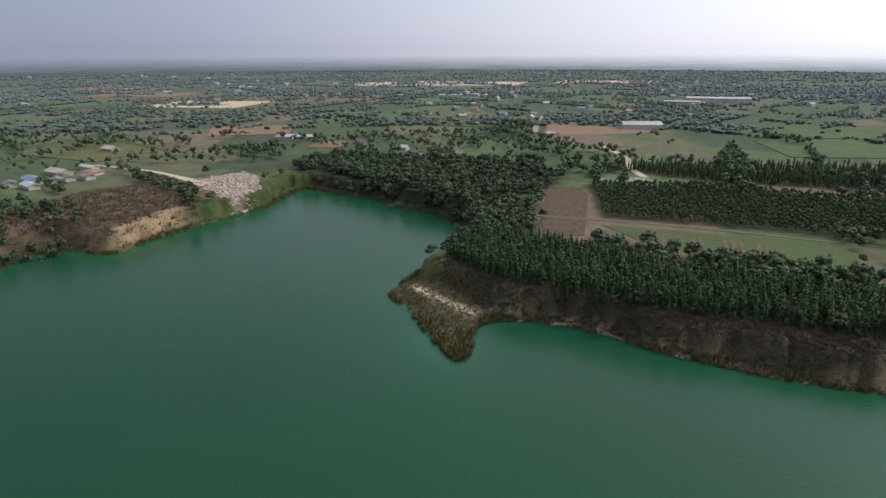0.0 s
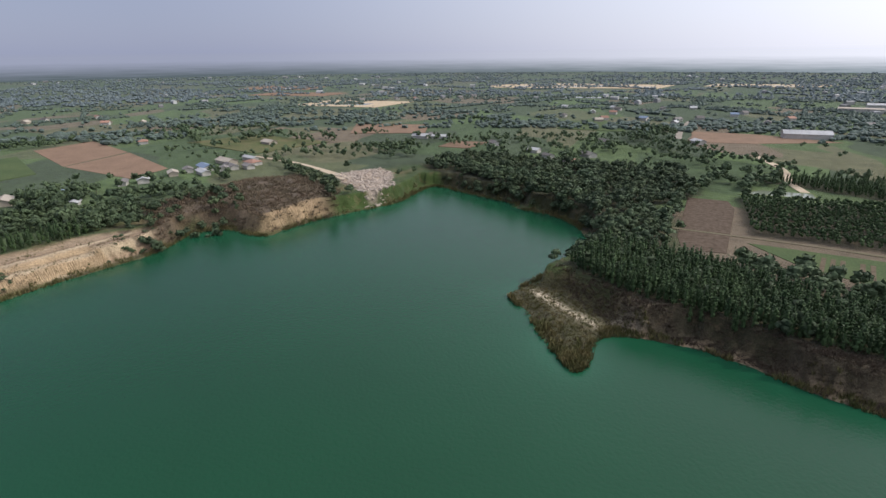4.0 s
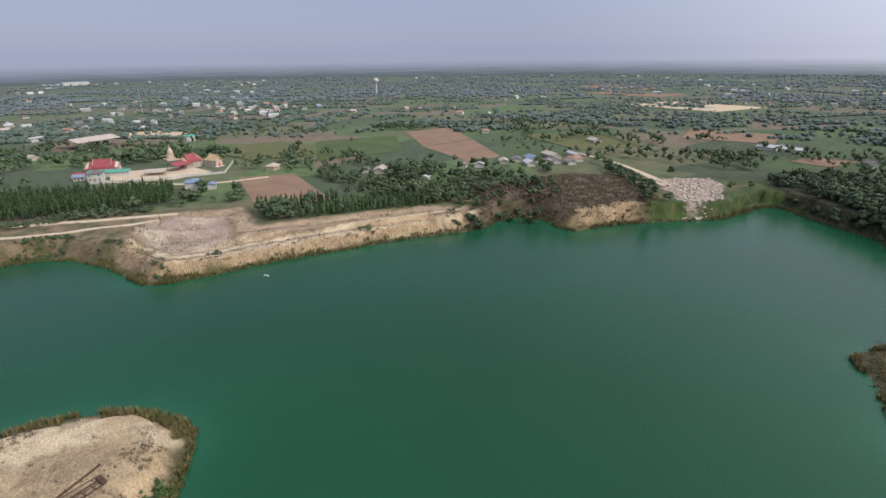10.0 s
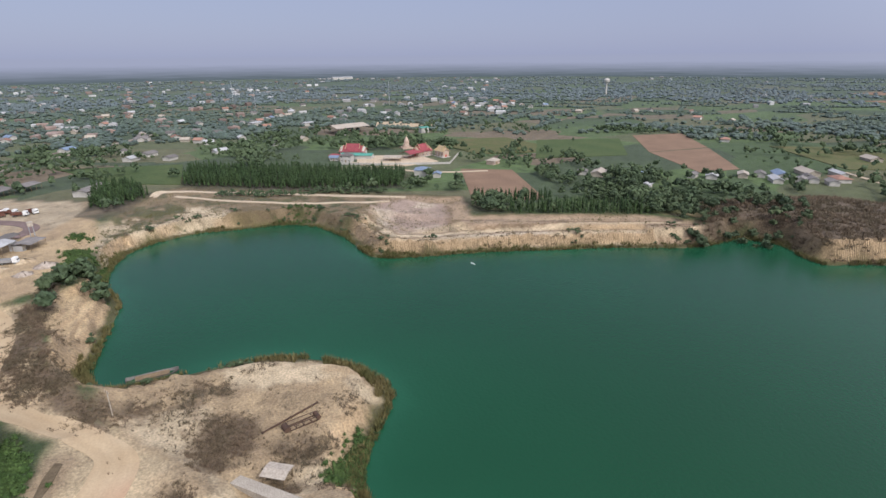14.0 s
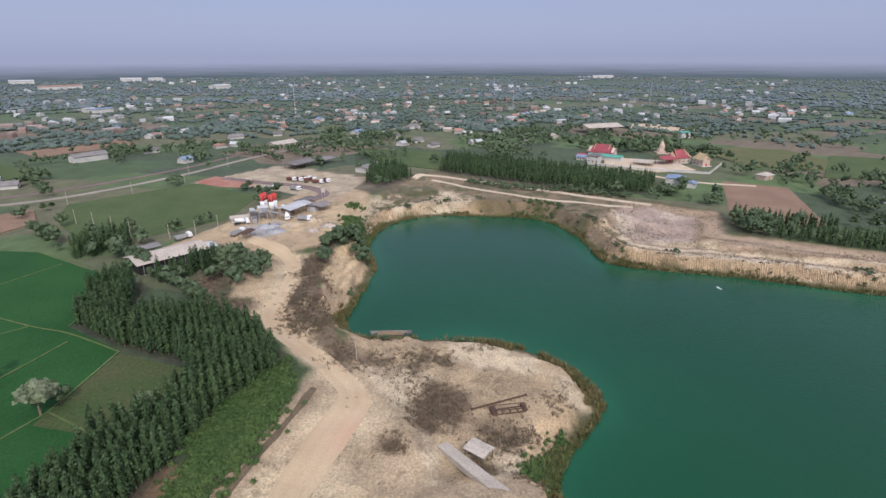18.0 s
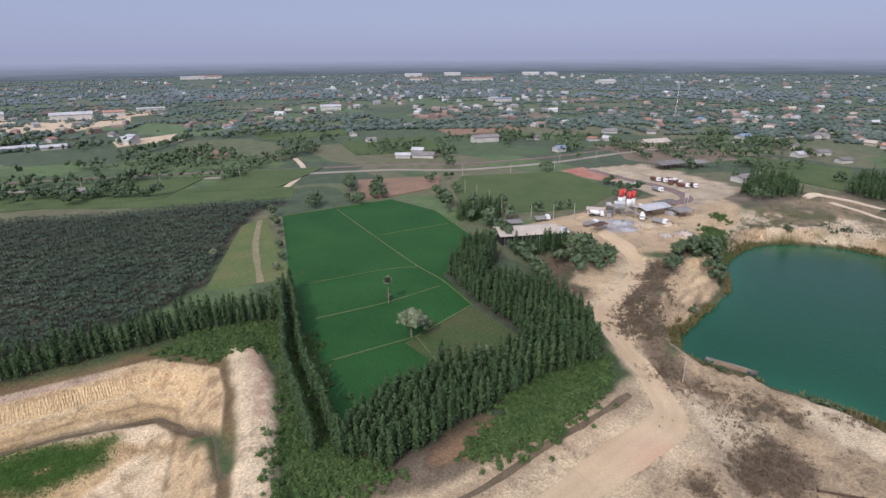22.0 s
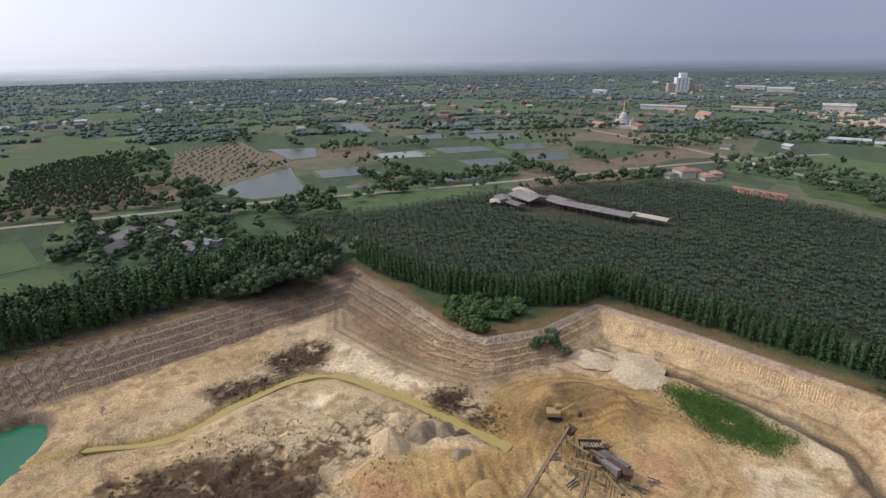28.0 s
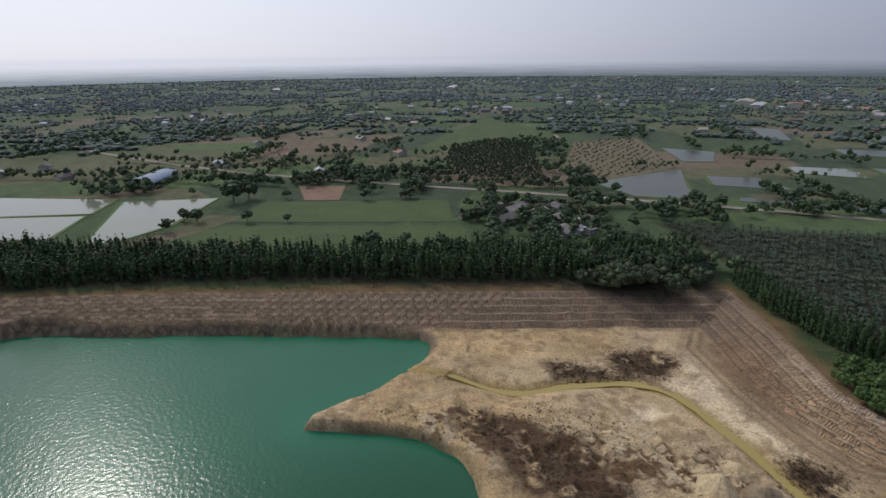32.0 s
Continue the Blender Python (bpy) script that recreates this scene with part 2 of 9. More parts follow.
def height(X, Y, detail=True):
    """Height of the ground sheet."""
    X, Y = np.asarray(X, float), np.asarray(Y, float)
    z = 0.10 * (fbm(X, Y, 60, 2, 3) - 0.5)
    j = (fbm(X, Y, 9, 3, 11) - 0.5)
    near = (np.abs(X) < 460) & (np.abs(Y) < 460)
    if not near.any():
        return z
    x, y, jj = X[near], Y[near], j[near]
    g = z[near]
    # sunken shelves
    for poly, level, w in ((HAUL, -2.2, 10), (PENINSULA, -5.0, 18), (SPIT, -7.2, 8), (LEDGE, -1.2, 5), (LEDGE_LOW, -3.6, 3), (WEST_SAND, -2.5, 8)):
        d = sdf(poly, x, y) + jj * 3
        k = 1 - sstep(-w * 0.5, w * 0.5, d)
        g = g * (1 - k) + (level + 1.2 * (fbm(x, y, 14, 3, 21) - 0.5)) * k
    # low hill over the north-west cliff
    d = sdf(CLIFF_HILL, x, y)
    g = g + 3.5 * (1 - sstep(-22, 2, d))
    # the dig: straight benches from the rim down to the floor
    d = sdf(RIM, x, y) + jj * 0.7
    u = np.clip(-d / dig_w(x), 0, 1)
    smooth = np.interp(u, (0, 0.05, 0.24, 0.62, 0.74, 0.80, 0.94, 1), (0, 0.05, 0.12, 0.74, 0.78, 0.80, 0.98, 1))
    fifth = 5 * u + 0.35 * (fbm(x, y, 12, 2, 66) - 0.5) * wallish(u)
    step = np.clip((np.floor(fifth) + np.minimum((fifth - np.floor(fifth)) / 0.66, 1)) / 5, 0, 1)
    kb = sstep(16, 34, x)
    b = smooth * (1 - kb) + step * kb
    rag = fbm(x, y, 3.2, 3, 63) - 0.5
    lumps = (1 - np.abs(2 * vnoise(x / 4.6, y / 4.6, 67) - 1)) + 0.6 * (1 - np.abs(2 * vnoise(x / 1.9, y / 1.9, 68) - 1))
    rough = 1 - sstep(-4, 4, sdf(DIG_ROUGH, x, y) + jj * 6)
    floor = -6.2 + 1.1 * (fbm(x, y, 24, 3, 5) - 0.5) + 0.9 * rag * sstep(0.42, 0.58, fbm(x, y, 18, 2, 64)) + rough * (1.5 * lumps - 1.5)
    wall = sstep(0.03, 0.15, u) * (1 - sstep(0.9, 1.0, u))
    g = np.where(d < 0, g * (1 - b) + floor * b + wall * 0.6 * rag, g)
    # ochre heaps: a crescent ridge with a dug bowl, and the rutted pan before it
    k = (1 - sstep(-3, 3, sdf(OCHRE, x, y)))
    rr, aa = np.hypot(x - 18, (y + 118) * 1.1), np.arctan2(y + 118, x - 18)
    g = g + k * 3.4 * np.exp(-((rr - 9.5) / 4.2) ** 2) * sstep(0.75, 0.1, np.sin(aa)) * (0.75 + 0.5 * vnoise(x / 5, y / 5, 69))
    rr = np.hypot(x - 4, (y + 106) * 1.15)
    g = g + k * (1.4 * np.exp(-((rr - 21) / 3.6) ** 2) * sstep(-112, -118, y) + 0.16 * np.sin(rr * 2.1 + 3 * jj) * sstep(10, 14, rr) + 0.5 * np.abs(rag))
    for cx, cy, r, hgt in ((33, -112, 8, 2.2), (8, -145, 9, 1.5), (19, -147, 8, 1.5), (26, -103, 5, 0.9), (75, -78, 9, 1.2), (92, -62, 10, 0.8)):
        q = np.hypot(x - cx, y - cy) + jj * 2
        g = g + hgt * (1 - sstep(0.1, 1.0, q / r))
    k = 1 - sstep(-2, 2, sdf(TERRACE, x, y))
    g = g + k * (1.2 + 0.12 * np.sin(np.hypot(x - 50, y + 76) * 3.1))
    g = g - 1.5 * np.exp(-(line_dist(CHANNEL, x, y) / 2.4) ** 2) - 1.1 * np.exp(-(line_dist(TRENCH, x, y) / 1.5) ** 2)
    g = g + 0.22 * np.sin(line_dist(DIG_RAMP, x, y) * 2.3) * np.exp(-(line_dist(DIG_RAMP, x, y) / 5.5) ** 4)
    berm = line_dist(BERM, x, y)
    g = g + 2.6 * np.exp(-(berm / 4.6) ** 4) * (0.85 + 0.3 * vnoise(x / 4, y / 4, 70))
    # eroded sand terraces above the west water
    k = 1 - sstep(-2, 2.5, sdf(SPUR, x, y) + jj * 3)
    lk_ = lake_d(x, y)
    tier = np.clip((20 - lk_ + 5 * (fbm(x, y, 8, 2, 71) - 0.5)) / 4.2, 0, 5)
    g = g * (1 - k) + k * (-1.6 - 1.25 * (np.floor(tier) + sstep(0.55, 1.0, tier - np.floor(tier))))
    # banks down to the water
    d = lk_ + jj * 3.0
    east = np.maximum(1 - sstep(0, 14, sdf(EAST_BANK, x, y)), 1 - sstep(-6, 2, sdf(RIM, x, y)))
    gully = 2.6 * np.abs(vnoise(x / 3.1, y / 3.1, 61) - 0.5) + 3.0 * (vnoise(x / 9, y / 9, 62) - 0.5)
    reed = np.where(d < 4, WATER - 0.35 + 0.28 * np.clip(d, 0, 4), WATER + 0.75 + (g - WATER - 0.75) * sstep(4, 8.5, d + 1.3 * gully - 1.0))
    cut = np.where(d < 3.0, np.minimum(g, WATER - 0.4 + 3.4 * sstep(0.2, 2.2, d)), np.maximum(g, WATER + 3.0))
    g = np.where(d > 0, np.where(d < 13, reed * (1 - east) + cut * east, g), WATER - 0.4 + np.maximum(d * 0.35, -3.5))
    z[near] = g
    return z


CHANNEL = [(130, -47), (121, -57), (107, -69), (103, -86), (97, -101), (86, -108), (66, -107), (47, -103), (31, -100)]
BERM = [(-65, -130), (-59, -114), (-49, -97), (-37, -78), (-26, -66)]
TRENCH = [(20, -152), (-6, -147), (-22, -140), (-40, -129), (-42, -117), (-43, -106), (-37, -91)]


def at(x, y):
    return float(height(np.array([x]), np.array([y]))[0])


# ---------------------------------------------------------------- materials
def mat(name, c1, c2, rough=0.9, big=8.0, fine=0.6, bump=0.3, spec=0.2, metal=0.0, attr=None, island=0.0, objrand=0.0, bands=None):
    """Two-scale mottled surface; c1 and c2 are its two colours."""
    m = bpy.data.materials.new(name)
    m.use_nodes = True
    n, l = m.node_tree.nodes, m.node_tree.links
    b = n["Principled BSDF"]
    tc = n.new("ShaderNodeTexCoord")
    no = n.new("ShaderNodeTexNoise")
    no.inputs["Scale"].default_value, no.inputs["Detail"].default_value = 1.0 / big, 5
    nf = n.new("ShaderNodeTexNoise")
    nf.inputs["Scale"].default_value, nf.inputs["Detail"].default_value = 1.0 / fine, 3
    for q in (no, nf):
        l.new(tc.outputs["Object"], q.inputs["Vector"])
    r = n.new("ShaderNodeMapRange")
    r.inputs["From Min"].default_value, r.inputs["From Max"].default_value = 0.32, 0.68
    l.new(no.outputs["Fac"], r.inputs["Value"])
    mx = n.new("ShaderNodeMix")
    mx.data_type = "RGBA"
    l.new(r.outputs["Result"], mx.inputs["Factor"])
    mx.inputs["A"].default_value, mx.inputs["B"].default_value = (*c1, 1), (*c2, 1)
    hv = n.new("ShaderNodeHueSaturation")
    l.new(mx.outputs["Result"], hv.inputs["Color"])
    v = n.new("ShaderNodeMapRange")
    v.inputs["From Min"].default_value, v.inputs["From Max"].default_value = 0.25, 0.75
    v.inputs["To Min"].default_value, v.inputs["To Max"].default_value = 0.72, 1.28
    l.new(nf.outputs["Fac"], v.inputs["Value"])
    last = v.outputs["Result"]
    for amount, node, sock in ((island, "ShaderNodeNewGeometry", "Random Per Island"), (objrand, "ShaderNodeObjectInfo", "Random")):
        if amount:
            g = n.new(node)
            q = n.new("ShaderNodeMapRange")
            q.inputs["To Min"].default_value, q.inputs["To Max"].default_value = 1 - amount, 1 + amount
            l.new(g.outputs[sock], q.inputs["Value"])
            mu = n.new("ShaderNodeMath")
            mu.operation = "MULTIPLY"
            l.new(last, mu.inputs[0])
            l.new(q.outputs["Result"], mu.inputs[1])
            last = mu.outputs["Value"]
    l.new(last, hv.inputs["Value"])
    l.new(hv.outputs["Color"], b.inputs["Base Color"])
    b.inputs["Roughness"].default_value, b.inputs["Metallic"].default_value = rough, metal
    b.inputs["Specular IOR Level"].default_value = spec
    if bump:
        bp = n.new("ShaderNodeBump")
        bp.inputs["Strength"].default_value, bp.inputs["Distance"].default_value = bump, fine * 0.3
        l.new(nf.outputs["Fac"], bp.inputs["Height"])
        l.new(bp.outputs["Normal"], b.inputs["Normal"])
    return m


def leafmat(name, c1, c2, big=7.0, island=0.35, haze_sheen=0.0):
    """Foliage; the last argument is a bluish sheen that stands in for haze."""
    m = mat(name, c1, c2, 0.75, big, 1.2, 0, 0.25, island=island)
    b = m.node_tree.nodes["Principled BSDF"]
    b.inputs["Sheen Weight"].default_value, b.inputs["Sheen Roughness"].default_value = haze_sheen, 0.7
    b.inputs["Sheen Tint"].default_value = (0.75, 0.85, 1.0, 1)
    return m


def ground_material():
    """Field patchwork over the plain; the near ground takes its soil colours from the sheet."""
    m = bpy.data.materials.new("ground")
    m.use_nodes = True
    n, l = m.node_tree.nodes, m.node_tree.links
    b = n["Principled BSDF"]
    tc = n.new("ShaderNodeTexCoord")
    warp = n.new("ShaderNodeTexNoise")
    warp.inputs["Scale"].default_value = 0.006
    l.new(tc.outputs["Object"], warp.inputs["Vector"])
    ws = n.new("ShaderNodeVectorMath")
    ws.operation = "SCALE"
    ws.inputs["Scale"].default_value = 90
    l.new(warp.outputs["Color"], ws.inputs[0])
    add = n.new("ShaderNodeVectorMath")
    l.new(tc.outputs["Object"], add.inputs[0])
    l.new(ws.outputs["Vector"], add.inputs[1])
    rot = n.new("ShaderNodeMapping")
    rot.inputs["Rotation"].default_value = (0, 0, 0.45)
    rot.inputs["Scale"].default_value = (1 / 70, 1 / 120, 0)
    l.new(add.outputs["Vector"], rot.inputs["Vector"])
    vo = n.new("ShaderNodeTexVoronoi")
    vo.distance = "CHEBYCHEV"
    vo.inputs["Scale"].default_value = 1.0
    l.new(rot.outputs["Vector"], vo.inputs["Vector"])
    sep = n.new("ShaderNodeSeparateColor")
    l.new(vo.outputs["Color"], sep.inputs["Color"])
    ramp = n.new("ShaderNodeValToRGB")
    ramp.color_ramp.interpolation = "CONSTANT"
    stops = ((0.0, (0.062, 0.086, 0.036)), (0.16, (0.088, 0.128, 0.040)), (0.34, (0.066, 0.100, 0.034)), (0.46, (0.135, 0.128, 0.062)),
             (0.60, (0.058, 0.078, 0.036)), (0.72, (0.185, 0.135, 0.088)), (0.82, (0.112, 0.122, 0.052)), (0.92, (0.100, 0.150, 0.046)))
    els = ramp.color_ramp.elements
    els[0].position, els[0].color = 0, (*stops[0][1], 1)
    els[1].position, els[1].color = stops[1][0], (*stops[1][1], 1)
    for p, c in stops[2:]:
        els.new(p).color = (*c, 1)
    l.new(sep.outputs["Red"], ramp.inputs["Fac"])
    # haze put into the colour: fields fade to a muted green with distance
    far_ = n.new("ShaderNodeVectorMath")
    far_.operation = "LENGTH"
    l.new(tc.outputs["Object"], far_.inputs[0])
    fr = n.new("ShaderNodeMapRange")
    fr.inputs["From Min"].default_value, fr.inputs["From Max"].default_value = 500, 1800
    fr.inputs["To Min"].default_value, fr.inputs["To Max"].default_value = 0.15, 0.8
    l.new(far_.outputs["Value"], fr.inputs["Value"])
    far_haze = n.new("ShaderNodeMix")
    far_haze.data_type = "RGBA"
    l.new(fr.outputs["Result"], far_haze.inputs["Factor"])
    l.new(ramp.outputs["Color"], far_haze.inputs["A"])
    far_haze.inputs["B"].default_value = (0.080, 0.108, 0.078, 1)
    at_ = n.new("ShaderNodeVertexColor")
    at_.layer_name = "soil"
    mx = n.new("ShaderNodeMix")
    mx.data_type = "RGBA"
    l.new(at_.outputs["Alpha"], mx.inputs["Factor"])
    l.new(far_haze.outputs["Result"], mx.inputs["A"])
    l.new(at_.outputs["Color"], mx.inputs["B"])
    n1 = n.new("ShaderNodeTexNoise")
    n1.inputs["Scale"].default_value, n1.inputs["Detail"].default_value = 0.09, 8
    n1.inputs["Roughness"].default_value = 0.65
    n2 = n.new("ShaderNodeTexNoise")
    n2.inputs["Scale"].default_value, n2.inputs["Detail"].default_value = 1.6, 9
    n2.inputs["Roughness"].default_value = 0.68
    for q in (n1, n2):
        l.new(tc.outputs["Object"], q.inputs["Vector"])
    v1 = n.new("ShaderNodeMapRange")
    v1.inputs["From Min"].default_value, v1.inputs["From Max"].default_value = 0.3, 0.7
    v1.inputs["To Min"].default_value, v1.inputs["To Max"].default_value = 0.72, 1.25
    l.new(n1.outputs["Fac"], v1.inputs["Value"])
    v2 = n.new("ShaderNodeMapRange")
    v2.inputs["From Min"].default_value, v2.inputs["From Max"].default_value = 0.36, 0.64
    v2.inputs["To Min"].default_value, v2.inputs["To Max"].default_value = 0.68, 1.26
    l.new(n2.outputs["Fac"], v2.inputs["Value"])
    mu = n.new("ShaderNodeMath")
    mu.operation = "MULTIPLY"
    l.new(v1.outputs["Result"], mu.inputs[0])
    l.new(v2.outputs["Result"], mu.inputs[1])
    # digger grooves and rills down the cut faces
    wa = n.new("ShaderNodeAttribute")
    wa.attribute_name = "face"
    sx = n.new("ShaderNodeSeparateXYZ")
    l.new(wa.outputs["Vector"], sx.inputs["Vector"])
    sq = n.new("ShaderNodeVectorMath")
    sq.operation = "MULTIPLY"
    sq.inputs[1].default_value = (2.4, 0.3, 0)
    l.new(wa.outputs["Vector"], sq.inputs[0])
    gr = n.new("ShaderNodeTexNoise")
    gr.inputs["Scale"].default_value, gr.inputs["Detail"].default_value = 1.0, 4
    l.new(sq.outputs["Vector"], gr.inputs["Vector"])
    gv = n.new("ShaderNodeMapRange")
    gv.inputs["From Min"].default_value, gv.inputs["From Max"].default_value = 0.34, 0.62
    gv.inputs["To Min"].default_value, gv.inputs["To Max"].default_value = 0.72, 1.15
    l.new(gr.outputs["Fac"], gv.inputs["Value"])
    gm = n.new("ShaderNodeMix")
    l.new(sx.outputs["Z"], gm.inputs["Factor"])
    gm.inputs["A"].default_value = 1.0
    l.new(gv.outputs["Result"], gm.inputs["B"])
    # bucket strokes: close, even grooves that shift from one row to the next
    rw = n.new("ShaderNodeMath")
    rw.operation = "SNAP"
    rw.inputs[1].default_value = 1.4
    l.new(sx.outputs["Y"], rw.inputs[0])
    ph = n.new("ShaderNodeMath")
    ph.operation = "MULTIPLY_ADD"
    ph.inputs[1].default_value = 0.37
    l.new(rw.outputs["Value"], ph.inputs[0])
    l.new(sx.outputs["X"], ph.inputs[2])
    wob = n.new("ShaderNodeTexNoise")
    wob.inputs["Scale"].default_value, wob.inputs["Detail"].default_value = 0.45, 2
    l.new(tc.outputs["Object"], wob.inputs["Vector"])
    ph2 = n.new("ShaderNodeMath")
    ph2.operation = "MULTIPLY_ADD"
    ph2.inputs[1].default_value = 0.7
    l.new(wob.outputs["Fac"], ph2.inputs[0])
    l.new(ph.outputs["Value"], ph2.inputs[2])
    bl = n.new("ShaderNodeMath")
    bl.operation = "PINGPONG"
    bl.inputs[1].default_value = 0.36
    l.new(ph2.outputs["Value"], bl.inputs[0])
    # groove lines also darken the base colour, down to about half
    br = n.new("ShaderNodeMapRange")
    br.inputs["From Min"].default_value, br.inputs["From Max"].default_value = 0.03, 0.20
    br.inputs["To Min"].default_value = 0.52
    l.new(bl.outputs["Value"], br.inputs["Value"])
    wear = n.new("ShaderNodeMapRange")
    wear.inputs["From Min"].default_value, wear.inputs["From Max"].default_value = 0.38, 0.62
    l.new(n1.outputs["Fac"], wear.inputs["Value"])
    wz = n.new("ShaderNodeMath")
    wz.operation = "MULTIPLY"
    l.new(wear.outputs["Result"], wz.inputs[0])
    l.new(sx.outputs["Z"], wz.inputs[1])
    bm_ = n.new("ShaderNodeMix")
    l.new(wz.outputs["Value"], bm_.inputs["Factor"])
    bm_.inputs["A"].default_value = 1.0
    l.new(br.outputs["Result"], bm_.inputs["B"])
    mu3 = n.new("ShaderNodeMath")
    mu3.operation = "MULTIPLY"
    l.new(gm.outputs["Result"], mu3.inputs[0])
    l.new(bm_.outputs["Result"], mu3.inputs[1])
    mu2 = n.new("ShaderNodeMath")
    mu2.operation = "MULTIPLY"
    l.new(mu.outputs["Value"], mu2.inputs[0])
    l.new(mu3.outputs["Value"], mu2.inputs[1])
    # dry brush and stains over bare soil
    n3 = n.new("ShaderNodeTexNoise")
    n3.inputs["Scale"].default_value, n3.inputs["Detail"].default_value, n3.inputs["Roughness"].default_value = 0.16, 9, 0.72
    n3.inputs["Distortion"].default_value = 0.6
    l.new(tc.outputs["Object"], n3.inputs["Vector"])
    st = n.new("ShaderNodeMapRange")
    st.inputs["From Min"].default_value, st.inputs["From Max"].default_value = 0.545, 0.60
    st.inputs["To Max"].default_value = 0.42
    l.new(n3.outputs["Fac"], st.inputs["Value"])
    sa = n.new("ShaderNodeMath")
    sa.operation = "MULTIPLY"
    l.new(st.outputs["Result"], sa.inputs[0])
    l.new(at_.outputs["Alpha"], sa.inputs[1])
    mx2 = n.new("ShaderNodeMix")
    mx2.data_type = "RGBA"
    l.new(sa.outputs["Value"], mx2.inputs["Factor"])
    l.new(mx.outputs["Result"], mx2.inputs["A"])
    mx2.inputs["B"].default_value = (0.17, 0.125, 0.075, 1)
    hv = n.new("ShaderNodeHueSaturation")
    l.new(mx2.outputs["Result"], hv.inputs["Color"])
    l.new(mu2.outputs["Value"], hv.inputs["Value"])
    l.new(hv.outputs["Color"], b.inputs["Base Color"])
    b.inputs["Roughness"].default_value = 0.95
    b.inputs["Specular IOR Level"].default_value = 0.15
    # haze put into the surface as a bluish sheen at grazing angles
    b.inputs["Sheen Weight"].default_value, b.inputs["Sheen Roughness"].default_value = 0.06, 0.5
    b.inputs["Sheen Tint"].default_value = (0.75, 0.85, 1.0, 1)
    bp = n.new("ShaderNodeBump")
    bp.inputs["Strength"].default_value, bp.inputs["Distance"].default_value = 0.9, 0.9
    hm = n.new("ShaderNodeMix")
    l.new(sx.outputs["Z"], hm.inputs["Factor"])
    l.new(n2.outputs["Fac"], hm.inputs["A"])
    l.new(mu3.outputs["Value"], hm.inputs["B"])
    l.new(hm.outputs["Result"], bp.inputs["Height"])
    l.new(bp.outputs["Normal"], b.inputs["Normal"])
    return m


def water_material(name, deep, shallow, rough=0.12, ripple=0.06, spec=0.5):
    m = bpy.data.materials.new(name)
    m.use_nodes = True
    n, l = m.node_tree.nodes, m.node_tree.links
    b = n["Principled BSDF"]
    at_ = n.new("ShaderNodeVertexColor")
    at_.layer_name = "soil"
    mx = n.new("ShaderNodeMix")
    mx.data_type = "RGBA"
    l.new(at_.outputs["Color"], mx.inputs["Factor"])
    mx.inputs["A"].default_value, mx.inputs["B"].default_value = (*deep, 1), (*shallow, 1)
    tc = n.new("ShaderNodeTexCoord")
    cl = n.new("ShaderNodeTexNoise")
    cl.inputs["Scale"].default_value, cl.inputs["Detail"].default_value = 0.012, 3
    l.new(tc.outputs["Object"], cl.inputs["Vector"])
    v = n.new("ShaderNodeMapRange")
    v.inputs["To Min"].default_value, v.inputs["To Max"].default_value = 0.8, 1.2
    l.new(cl.outputs["Fac"], v.inputs["Value"])
    hv = n.new("ShaderNodeHueSaturation")
    l.new(mx.outputs["Result"], hv.inputs["Color"])
    l.new(v.outputs["Result"], hv.inputs["Value"])
    l.new(hv.outputs["Color"], b.inputs["Base Color"])
    b.inputs["Roughness"].default_value, b.inputs["IOR"].default_value = rough, 1.33
    b.inputs["Specular IOR Level"].default_value = spec
    w = n.new("ShaderNodeTexNoise")
    w.inputs["Scale"].default_value, w.inputs["Detail"].default_value = 0.9, 4
    l.new(tc.outputs["Object"], w.inputs["Vector"])
    bp = n.new("ShaderNodeBump")
    bp.inputs["Strength"].default_value, bp.inputs["Distance"].default_value = 1.0, ripple
    l.new(w.outputs["Fac"], bp.inputs["Height"])
    l.new(bp.outputs["Normal"], b.inputs["Normal"])
    return m


def lane_material():
    m = mat("rutted_sand", (1, 1, 1), (1, 1, 1), 0.95, 6, 0.5, 0.08)
    n, l = m.node_tree.nodes, m.node_tree.links
    for k in n:
        if k.bl_idname == "ShaderNodeMapRange" and k.inputs["To Max"].default_value > 1.2:
            k.inputs["To Min"].default_value, k.inputs["To Max"].default_value = 0.9, 1.1
    vc = n.new("ShaderNodeVertexColor")
    vc.layer_name = "soil"
    hv = next(k for k in n if k.bl_idname == "ShaderNodeHueSaturation")
    l.new(vc.outputs["Color"], hv.inputs["Color"])
    return m


GROUND = ground_material()
LANES = lane_material()
LAKE_WATER = water_material("lake_water", (0.0050, 0.049, 0.0205), (0.028, 0.155, 0.088), 0.21, 0.10, 0.40)
POND = water_material("pond_water", (0.062, 0.074, 0.064), (0.09, 0.105, 0.08), 0.3, 0.02, 0.3)
POND_PALE = water_material("pale_pond_water", (0.16, 0.18, 0.13), (0.2, 0.22, 0.15), 0.1, 0.02)
YELLOW_WATER = water_material("muddy_water", (0.34, 0.265, 0.085), (0.36, 0.28, 0.10), 0.3, 0.01)
EUC_LEAF = leafmat("eucalyptus_leaf", (0.029, 0.055, 0.021), (0.047, 0.079, 0.028), 9, 0.4)
TREE_LEAF = leafmat("broad_leaf", (0.052, 0.080, 0.042), (0.078, 0.108, 0.052), 14, 0.25)
BRIGHT_LEAF = leafmat("bright_leaf", (0.042, 0.082, 0.021), (0.070, 0.110, 0.032), 5)
GRASS_BLADE = leafmat("grass_blade", (0.075, 0.15, 0.028), (0.11, 0.185, 0.045), 4, 0.2)
